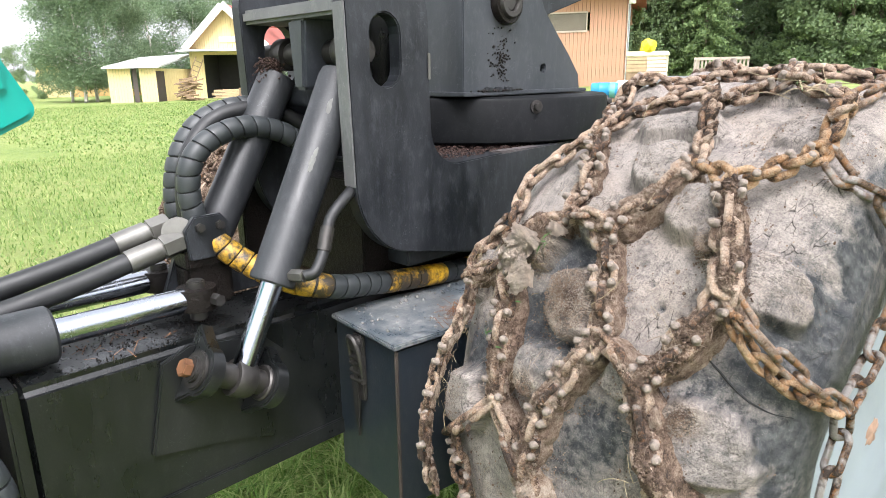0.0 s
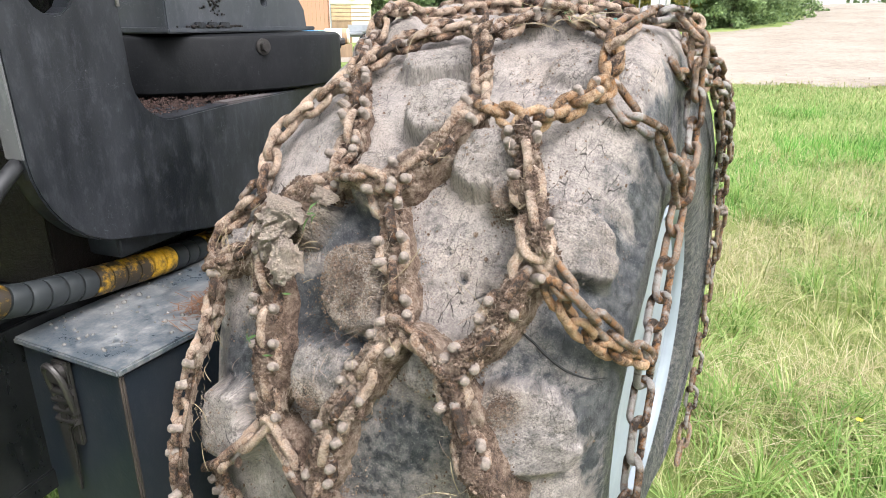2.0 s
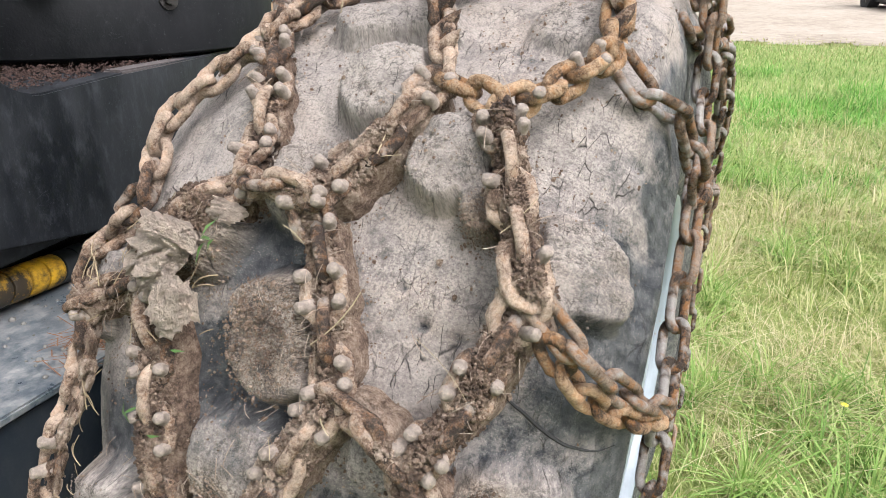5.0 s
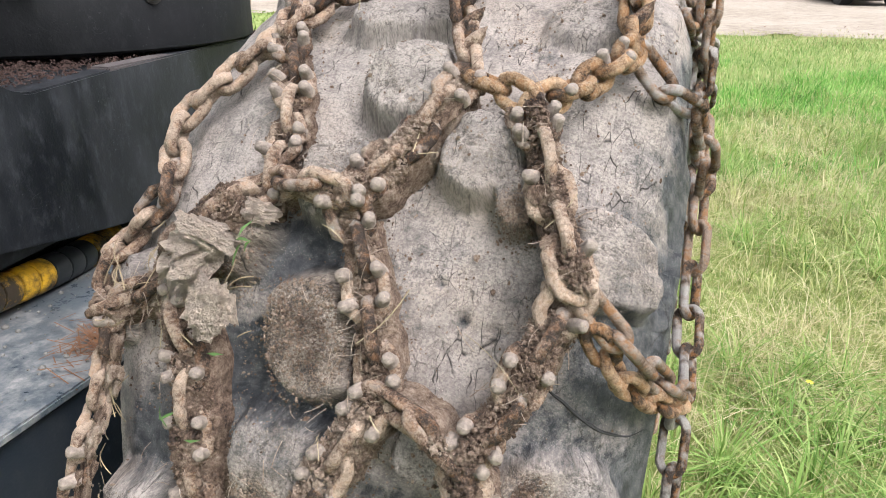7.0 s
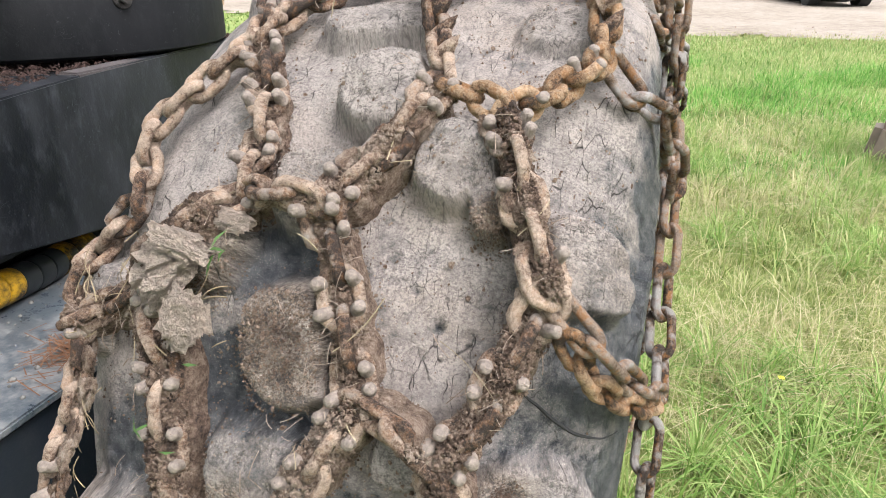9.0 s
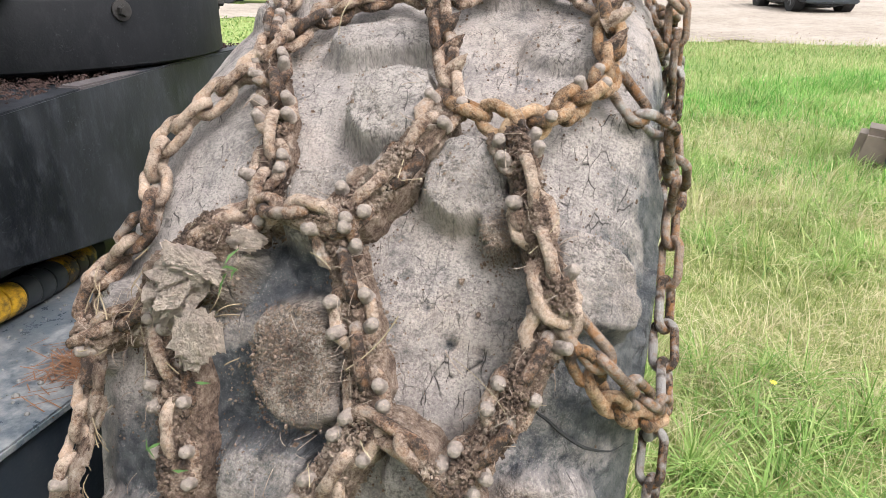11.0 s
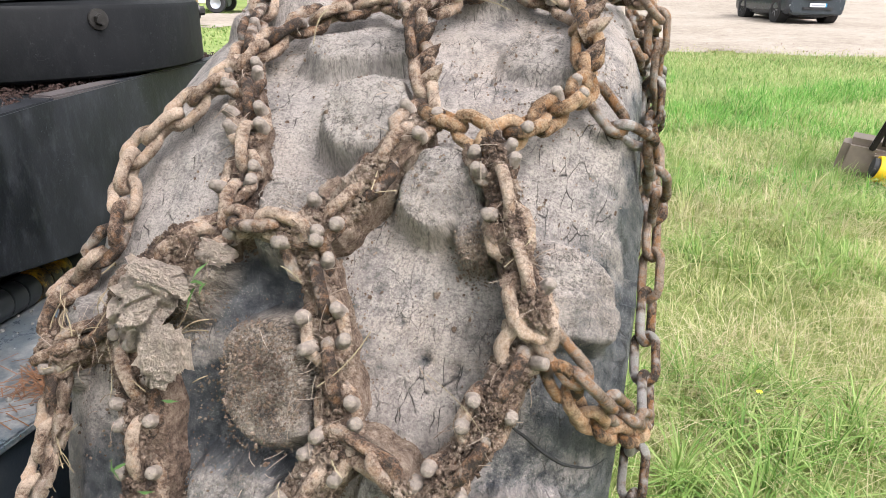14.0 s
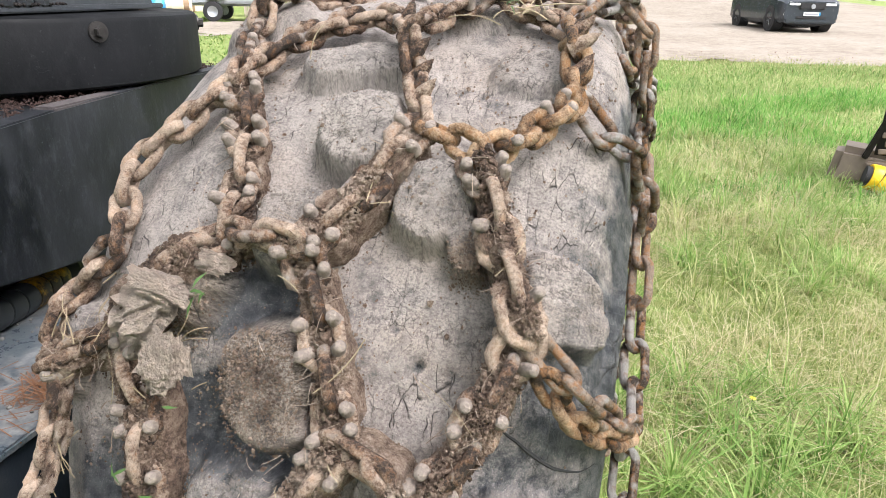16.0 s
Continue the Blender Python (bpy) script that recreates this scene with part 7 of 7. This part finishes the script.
bmesh.ops.create_icosphere(bm, subdivisions=3, radius=0.33)
lumpy(bm, 0.12, 4, 2)
part("sack_body", bm, YELPL, bag)
for k, (az, d, m_, c2, lab) in enumerate(((-31.3, 19.5, BLUEPL, GREENPL, "blue and green plastic barrel lying down"), (-29.3, 21, CREAM, WOOD, "cream tank lying down"))):
    x, y, z = at(az, d)
    bar = thing("barrel", lab, "barrel", (x, y, z + 0.34 + 0.30), 25, group="barrels by the trailer")
    bar.scale = (0.74, 0.74, 0.74)
    bm = bm_turned([(0.001, -0.5), (0.27, -0.5), (0.29, -0.48), (0.30, -0.2), (0.31, -0.18), (0.30, -0.16), (0.30, 0.16), (0.31, 0.18), (0.30, 0.2), (0.29, 0.48), (0.27, 0.5), (0.001, 0.5)], 32)
    bm.transform(pose(0, 0, 0, 0, 90, 0))
    part("barrel_body", bm, m_, bar)
    bm = bm_turned([(0.302, 0.22), (0.306, 0.25), (0.306, 0.4), (0.30, 0.42)], 32)
    bm.transform(pose(0, 0, 0, 0, 90, 0))
    part("band", bm, c2, bar)
    part("rack", bm_box(-0.6, 0.6, -0.3, 0.3, -0.86, -0.31, 0.02), WOOD, bar)
x, y, z = at(-22.3, 27)
pal = thing("pallet_collar", "stack of wooden pallet collars", "pallet collar", (x, y, z), 20)
for z0 in (0.1, 0.75, 1.38):
    part("board", bm_box(-0.95, 0.95, -0.5, -0.47, z0, z0 + 0.10), PALEGREYWOOD, pal)
for j in range(15):
    part("slat", bm_box(-0.95 + 0.13 * j, -0.88 + 0.13 * j, -0.47, -0.45, 0.0, 1.46), PALEGREYWOOD, pal)
for xx in (-0.93, 0.87):
    part("side_board", bm_box(xx, xx + 0.03, -0.45, 0.5, 0.0, 1.46), PALEGREYWOOD, pal)
x, y, z = at(-6.6, 44)
cont = thing("container", "turquoise plastic container by the wood's edge", "container", (x, y, z), 5)
part("container_body", bm_box(-0.55, 0.55, -0.5, 0.5, 0.0, 1.3, 0.05), GREENPL, cont)
for az, d, h in ((-8.7, 44, 2.1), (-6.9, 43, 2.3), (-4.5, 43, 2.3), (-3.0, 42, 2.3), (-2.5, 42, 2.3)):
    x, y, z = at(az, d)
    post = thing("fence_post", "thin pale metal post at the wood's edge", "post", (x, y, z), group="posts at the wood's edge")
    part("pole", bm_tube((0, 0, 0), (0, 0, h), 0.04, segs=10), GALV, post)
x, y, z = at(-2.9, 42.3)
sign = thing("sign_board", "white board on two posts", "sign", (x, y, z))
part("board", bm_box(-0.55, 0.55, -0.02, 0.02, 1.45, 1.85, 0.01), WHITEP, sign)

# white house up the drive
p = at(7.6, 78)
wh = thing("house", "small white house with grey roof up the drive", "house", p, -8)
board_wall(wh, "wall", 3.0, 2.6, WHITEP, 0.25)
board_wall(wh, "wall", 6.0, 2.6, WHITEP, 0.25).matrix_basis = pose(3.0, 0.05, 0, 0, 0, 90)
for s in (0, 1):
    part("roof", bm_box(-0.5, 3.6, -0.6, 6.6, 0.0, 0.12), GREYROOF, wh).matrix_basis = pose(0, 0, 3.6, 0, 16, 0)
    break
part("window", bm_box(0.4, 1.4, -0.05, 0.0, 1.0, 2.1), PANE, wh)


# the car on the yard
def build_car():
    x, y, z = at(17.7, 26.6)
    car = thing("car", "dark grey compact SUV parked on the gravel", "car", (x, y, z + 0.02), 186)
    # body shell: sections along the length, front at +y
    secs = [(-2.2, 0.30, 0.95, 0.80), (-2.12, 0.24, 1.10, 0.90), (-1.6, 0.22, 1.08, 0.93), (0.9, 0.22, 1.02, 0.93), (1.6, 0.24, 1.00, 0.93), (2.06, 0.26, 0.95, 0.90), (2.2, 0.30, 0.88, 0.82)]
    bm = bmesh.new()
    rings = []
    for yy, z0, z1, hw in secs:
        prof = [(hw * 0.9, z0), (hw, z0 + 0.12), (hw * 1.0, (z0 + z1) / 2), (hw * 0.97, z1 - 0.08), (hw * 0.86, z1)]
        rings.append([bm.verts.new((sx, yy, zz)) for sx, zz in prof] + [bm.verts.new((-sx, yy, zz)) for sx, zz in prof[::-1]])
    for a, b in zip(rings, rings[1:]):
        for i in range(len(a)):
            bm.faces.new((a[i], a[(i + 1) % len(a)], b[(i + 1) % len(a)], b[i]))
    bm.faces.new(rings[0])
    bm.faces.new(rings[-1][::-1])
    bmesh.ops.recalc_face_normals(bm, faces=bm.faces[:])
    bmesh.ops.subdivide_edges(bm, edges=bm.edges[:], cuts=1, smooth=0.4)
    body = part("body", bm, CARPAINT, car)
    bm = bmesh.new()
    lo = [(-2.05, 1.02, 0.78), (0.95, 1.0, 0.82)]
    hi = [(-1.75, 1.55, 0.62), (0.1, 1.62, 0.64)]
    vs = [bm.verts.new((s * w, yy, zz)) for yy, zz, w in lo + hi for s in (-1, 1)]
    for f in ((0, 1, 5, 4), (2, 3, 7, 6), (0, 2, 6, 4), (1, 3, 7, 5), (4, 5, 7, 6), (0, 1, 3, 2)):
        bm.faces.new([vs[i] for i in f])
    bmesh.ops.recalc_face_normals(bm, faces=bm.faces[:])
    bmesh.ops.bevel(bm, geom=bm.edges[:], offset=0.06, segments=3, affect="EDGES")
    part("cabin_glass", bm, CARGLASS, car)
    part("roof", bm_box(-0.62, 0.62, -1.75, 0.05, 1.58, 1.65, 0.03), CARPAINT, car)
    for sx in (-1, 1):
        for yy in (-1.4, 1.38):
            bm = bm_turned([(0.23, -0.11), (0.33, -0.11), (0.355, -0.08), (0.355, 0.08), (0.33, 0.11), (0.23, 0.11)], 32, close=True)
            whl = part("wheel", bm, RUBBER, car)
            whl.matrix_basis = pose(sx * 0.84, yy, 0.355, 0, 90, 0)
            part("rim", bm_turned([(0.001, sx * 0.05), (0.2, sx * 0.05), (0.222, sx * 0.10), (0.235, sx * 0.11), (0.235, -sx * 0.1)], 24), RUBBER, whl)
            for k in range(5):
                bm = bm_box(-0.028, 0.028, 0.03, 0.225, sx * 0.085 - 0.01, sx * 0.085 + 0.01, 0.006, 1)
                bm.transform(pose(0, 0, 0, 0, 0, 72 * k))
                part("spoke", bm, GALV, whl)
            part("arch", bm_tube((sx * 0.60, yy, 0.36), (sx * 0.935, yy, 0.36), 0.41, segs=28), RUBBER, car)
        part("headlight", bm_box(sx * 0.56 - 0.2, sx * 0.56 + 0.2, 2.10, 2.235, 0.74, 0.89, 0.04), LAMPW, car)
        bm = bm_plate([(sx * 0.50, 0.40), (sx * 0.84, 0.47), (sx * 0.84, 0.56), (sx * 0.66, 0.55)][::sx], 0.05, bevel=0.008)
        part("fog_recess", bm, LAMPW, car).matrix_basis = pose(0, 2.19, 0, 0, 0, 90) @ Matrix.Diagonal((1, -1, 1, 1))
        part("mirror", bm_box(sx * 1.0 - 0.1, sx * 1.0 + 0.1, 0.75, 0.88, 1.0, 1.14, 0.03), CARPAINT, car)
    part("grille", bm_box(-0.42, 0.42, 2.16, 2.255, 0.66, 0.86, 0.03), RUBBER, car)
    part("lower_intake", bm_box(-0.46, 0.46, 2.16, 2.262, 0.38, 0.47, 0.02), RUBBER, car)
    part("grille_badge", bm_tube((0, 2.25, 0.75), (0, 2.275, 0.75), 0.07, segs=20, bevel=0.005), GALV, car)
    part("bumper", bm_box(-0.80, 0.80, 2.10, 2.27, 0.24, 0.37, 0.04), CARPAINT, car)
    pl = part("number_plate", bm_box(-0.26, 0.26, 2.245, 2.268, 0.47, 0.58, 0.004), PLATEW, car)
    part("plate_bars", bm_box(-0.19, 0.22, 2.269, 2.272, 0.50, 0.55), GALV, pl)
    part("plate_band", bm_box(-0.26, -0.215, 2.269, 2.272, 0.47, 0.58), BLUEPL, pl)


build_car()

PIPE_LINE = [(0.03, -0.30, 0.14), (0.13, -0.33, 0.125), (0.25, -0.40, 0.08), (0.6, -0.55, 0.07)]

# implement lying in the grass at the yard side
x, y, z = at(23.9, 6.0)
imp = thing("implement", "grey-brown cast implement end with black lugged pad", "implement", (x, y, z), -24)
bm = bm_box(-0.10, 0.75, -0.17, 0.17, 0.02, 0.33, 0.055, 4)
for v in bm.verts:
    if v.co.z > 0.2:
        v.co.z -= 0.10 * max(0.0, v.co.x - 0.02)
        v.co.x += 0.03
lumpy(bm, 0.008, 12, 3.0)
part("foot", bm, CONCRETE, imp, "rounded rusty grey casting")
part("foot_flange", bm_box(0.14, 0.75, -0.205, -0.15, 0.20, 0.235, 0.012), CONCRETE, imp)
part("mesh_edge", bm_box(0.0, 0.045, -0.20, -0.15, 0.0, 0.66, 0.008), GREASE_SHADE, imp).matrix_basis = pose(0.10, 0, 0.26, 0, 16, 0)
part("upright", bm_box(0.5, 0.56, -0.05, 0.05, 0.2, 0.93, 0.01), GREASE_SHADE, imp)
# standing black track pad with rows of brown lugs
pad_part = part("mesh_panel", bm_box(0.18, 0.9, -0.172, -0.166, 0.29, 0.80), GREASE_SHADE, imp)
kk = random.Random(7)
for i in range(9):
    for j in range(8):
        ob = part("mesh_bar", bm_box(-0.03, 0.03, -0.012, 0.012, -0.02, 0.02, 0.006, 1) if i + j == 0 else lug_mesh, CONCRETE, pad_part)
        lug_mesh = ob.data
        ob.matrix_basis = pose(0.23 + 0.066 * i + 0.03 * (j % 2), -0.182, 0.32 + 0.062 * j, kk.uniform(-8, 8), kk.uniform(-10, 10), 0)
part("arm", bm_box(0.27, 0.8, -0.12, 0.12, 0.90, 0.96, 0.025), CONCRETE, imp)
pipe = thing("pipe", "bright yellow ribbed plastic pipe leaning on the implement", "pipe")
line = [Vector((x, y, z)) + Vector(v) for v in PIPE_LINE]
guarded_hose(pipe, line, 0.08, 0.085, [YELLOWCLEAN])


# ---- trees ----
def crown_mesh(name, material, clumps, leaf, n, seed):
    """Leaves scattered in many uneven clumps (centre, radius)."""
    rng = np.random.default_rng(seed)
    verts = []
    weights = np.array([r ** 2 for _, r in clumps])
    pick = rng.choice(len(clumps), n, p=weights / weights.sum())
    d = rng.normal(size=(n, 3))
    d /= np.linalg.norm(d, axis=1)[:, None]
    rad = np.array([clumps[i][1] for i in pick]) * rng.uniform(0.45, 1.05, n)
    c = np.array([clumps[i][0] for i in pick]) + d * rad[:, None] * [1, 1, 0.8]
    u = rng.normal(size=(n, 3))
    u /= np.linalg.norm(u, axis=1)[:, None]
    v = np.cross(u, rng.normal(size=(n, 3)))
    v /= np.linalg.norm(v, axis=1)[:, None]
    s = leaf * rng.uniform(0.5, 1.3, n)[:, None]
    verts = np.stack([c - u * s, c + v * s * 0.6, c + u * s, c - v * s * 0.6], 1).reshape(-1, 3)
    me = bpy.data.meshes.new(name)
    me.from_pydata(verts.tolist(), [], (4 * np.arange(n)[:, None] + [0, 1, 2, 3]).tolist())
    me.materials.append(material)
    return me


def leafy_tree(seed, height, spread, leaf_material, bark, low=0.25, fill=1.0):
    r = random.Random(seed)
    bm = bmesh.new()
    sweep([Vector((0.15 * math.sin(k * 0.8 + seed), 0.15 * math.cos(k * 0.9), height * 0.9 * k / 8)) for k in range(9)], lambda s: 0.16 * (1 - 0.85 * s) * height / 14, segs=8, bm=bm)
    clumps = []
    for k in range(34):
        z = height * (low + (1 - low) * r.random() ** 0.9)
        w = spread * math.sqrt(max(0.03, 1 - abs((z / height - 0.52) / 0.55) ** 2.2))
        a = r.uniform(0, 6.283)
        rr = w * r.uniform(0.25, 1.0)
        c = (rr * math.cos(a), rr * math.sin(a), z)
        clumps.append((c, fill * spread * r.uniform(0.22, 0.40)))
        if k % 3 == 0:
            sweep([Vector((0, 0, z * 0.8)), Vector((c[0] * 0.5, c[1] * 0.5, z * 0.93)), Vector(c)], lambda s: 0.05 * (1 - 0.7 * s), segs=5, bm=bm)
    return bm, clumps


def conifer(seed, height, spread):
    r = random.Random(seed)
    bm = bm_tube((0, 0, 0), (0, 0, height), 0.16, 0.02, 8)
    clumps = []
    for k in range(120):
        f = (k / 120) ** 0.85
        z = height * (0.04 + 0.95 * f)
        w = spread * (1 - f) ** 0.8 + 0.1
        a = k * 2.4
        for q in (0.3, 0.55, 0.8, 1.0):
            clumps.append(((w * q * math.cos(a), w * q * math.sin(a), z - 0.32 * w * q), (0.17 - 0.08 * q) * w + 0.10))
    return bm, clumps


def tree(name, label, parts_, leaf_material, bark, leaf, n, seed, group):
    bm, clumps = parts_
    ob = thing(name, label, "tree", group=group)
    part("trunk", bm, bark, ob)
    part("crown", crown_mesh("crown", leaf_material, clumps, leaf, n, seed), leaf_material, ob)
    return ob


TREES = {
    "wood1": tree("tree", "dark green broadleaf tree at the wood's edge", leafy_tree(1, 15, 3.4, LEAFDARK, BARK, 0.08, 1.2), LEAFDARK, BARK, 0.12, 16000, 1, "wood"),
    "wood2": tree("tree", "dark green broadleaf tree at the wood's edge", leafy_tree(6, 13, 3.0, LEAFDARK, BARK, 0.05, 1.2), LEAFDARK, BARK, 0.12, 15000, 2, "wood"),
    "spruce": tree("spruce_tree", "dense dark green spruce", conifer(3, 13, 2.9), NEEDLE, BARK, 0.11, 18000, 3, "spruces"),
    "birch": tree("birch_tree", "tall green birch with pale trunk", leafy_tree(9, 13, 3.2, LEAF, BIRCHBARK, 0.14, 1.45), LEAF, BIRCHBARK, 0.085, 24000, 4, "birches"),
    "behind": tree("tree", "green tree deep in the wood", leafy_tree(17, 14, 3.4, LEAFDARK, BARK, 0.06, 1.25), LEAFDARK, BARK, 0.42, 1300, 6, "deep wood"),
    "gold": tree("young_tree", "young tree with yellowing leaves", leafy_tree(12, 6.5, 1.5, LEAFYELLOW, BIRCHBARK, 0.25), LEAFYELLOW, BIRCHBARK, 0.10, 6000, 5, "young trees"),
}
used = set()


def plant(kind, az, d, scale=1.0, turn=0.0, sink=0.1):
    x, y, z = at(az, d)
    m = pose(x, y, z - sink, 0, 0, turn) @ Matrix.Diagonal((scale, scale, scale, 1))
    if kind not in used:
        used.add(kind)
        TREES[kind].matrix_basis = m
        return
    ob = copy_thing(TREES[kind], pose(x, y, z - sink, 0, 0, turn))
    ob.scale = (scale,) * 3


tr = random.Random(21)
for k in range(46):
    az = -47 + k * 1.06 + tr.uniform(-0.3, 0.3)
    plant(tr.choice(("wood1", "wood2", "wood1", "spruce", "birch") if az < -6 else ("wood1", "wood2", "spruce")), az, tr.uniform(49, 58), tr.uniform(0.85, 1.25), tr.uniform(0, 360))
for k in range(30):
    plant("behind", -46 + k * 1.35 + tr.uniform(-0.4, 0.4), tr.uniform(62, 72), tr.uniform(1.2, 1.6), tr.uniform(0, 360))
for az, d, s in ((1.3, 43.5, 0.9), (2.5, 44.0, 1.0), (3.4, 46, 1.05), (4.2, 48, 1.05), (5.0, 51, 1.05), (5.6, 55, 1.05), (0.2, 47, 1.0)):
    plant("spruce", az, d, s, az * 90)
for az, d, s in ((-0.8, 42.5, 1.0), (-4.0, 45, 0.9)):
    plant("gold", az, d, s, az * 70)
for k in range(22):
    plant("behind", 8 + k * 2.2 + tr.uniform(-0.5, 0.5), tr.uniform(92, 112), tr.uniform(0.9, 1.2), tr.uniform(0, 360))
for az, d, s in ((-73.6, 46, 0.72), (-72.9, 47, 0.80), (-74.4, 47.5, 0.62), (-71.6, 50, 0.72), (-68.6, 60, 0.78), (-66.8, 64, 0.85), (-65.2, 63, 0.8), (-63.5, 68, 0.8), (-70.4, 52, 0.66), (-61.0, 72, 0.85), (-58.5, 70, 0.8)):
    plant("birch", az, d, s, az * 50)
for k in range(16):
    plant("behind", -56 + k * 0.62, tr.uniform(66, 80), tr.uniform(0.7, 0.95), tr.uniform(0, 360))
for az, d, s in ((-77.8, 60, 0.30), (-76.2, 58, 0.26)):
    plant("wood2", az, d, s, 40)
for k in range(40):
    az = 40 + k * 6.1
    plant("behind", az, tr.uniform(70, 95), tr.uniform(0.9, 1.3), tr.uniform(0, 360))

# clods and turf bits along the gravel's edge
bits, big = [], []
for x0, y0 in yard_edge(70, 51):
    q = y0 + 0.6 + abs(tr.gauss(0, 0.7))
    bits.append((x0, q, rise(x0, q) + 0.03))
    big.append(tr.uniform(0.004, 0.016))
crumb_part("turf_clods", mud_rng, bits, big, MUD, None, "dark clods scattered on the gravel").data.name = "turf_clods"

flower = thing("flower", "small yellow meadow flower in the grass", "flower", (0.49, 2.46, rise(0.49, 2.46)))
part("stem", sweep([Vector((0, 0, 0)), Vector((0.004, 0.002, 0.06)), Vector((0.0, 0.0, 0.115))], 0.0012, segs=6), GREENBIT, flower)
for k in range(8):
    bm = bmesh.new()
    bm.faces.new([bm.verts.new(v) for v in ((0.002, -0.001, 0.0), (0.009, -0.0035, 0.003), (0.013, 0.0, 0.002), (0.009, 0.0035, 0.003))])
    bm.transform(pose(0, 0, 0.116, 0, 0, 45 * k))
    part("petal", bm, YELPL, flower)
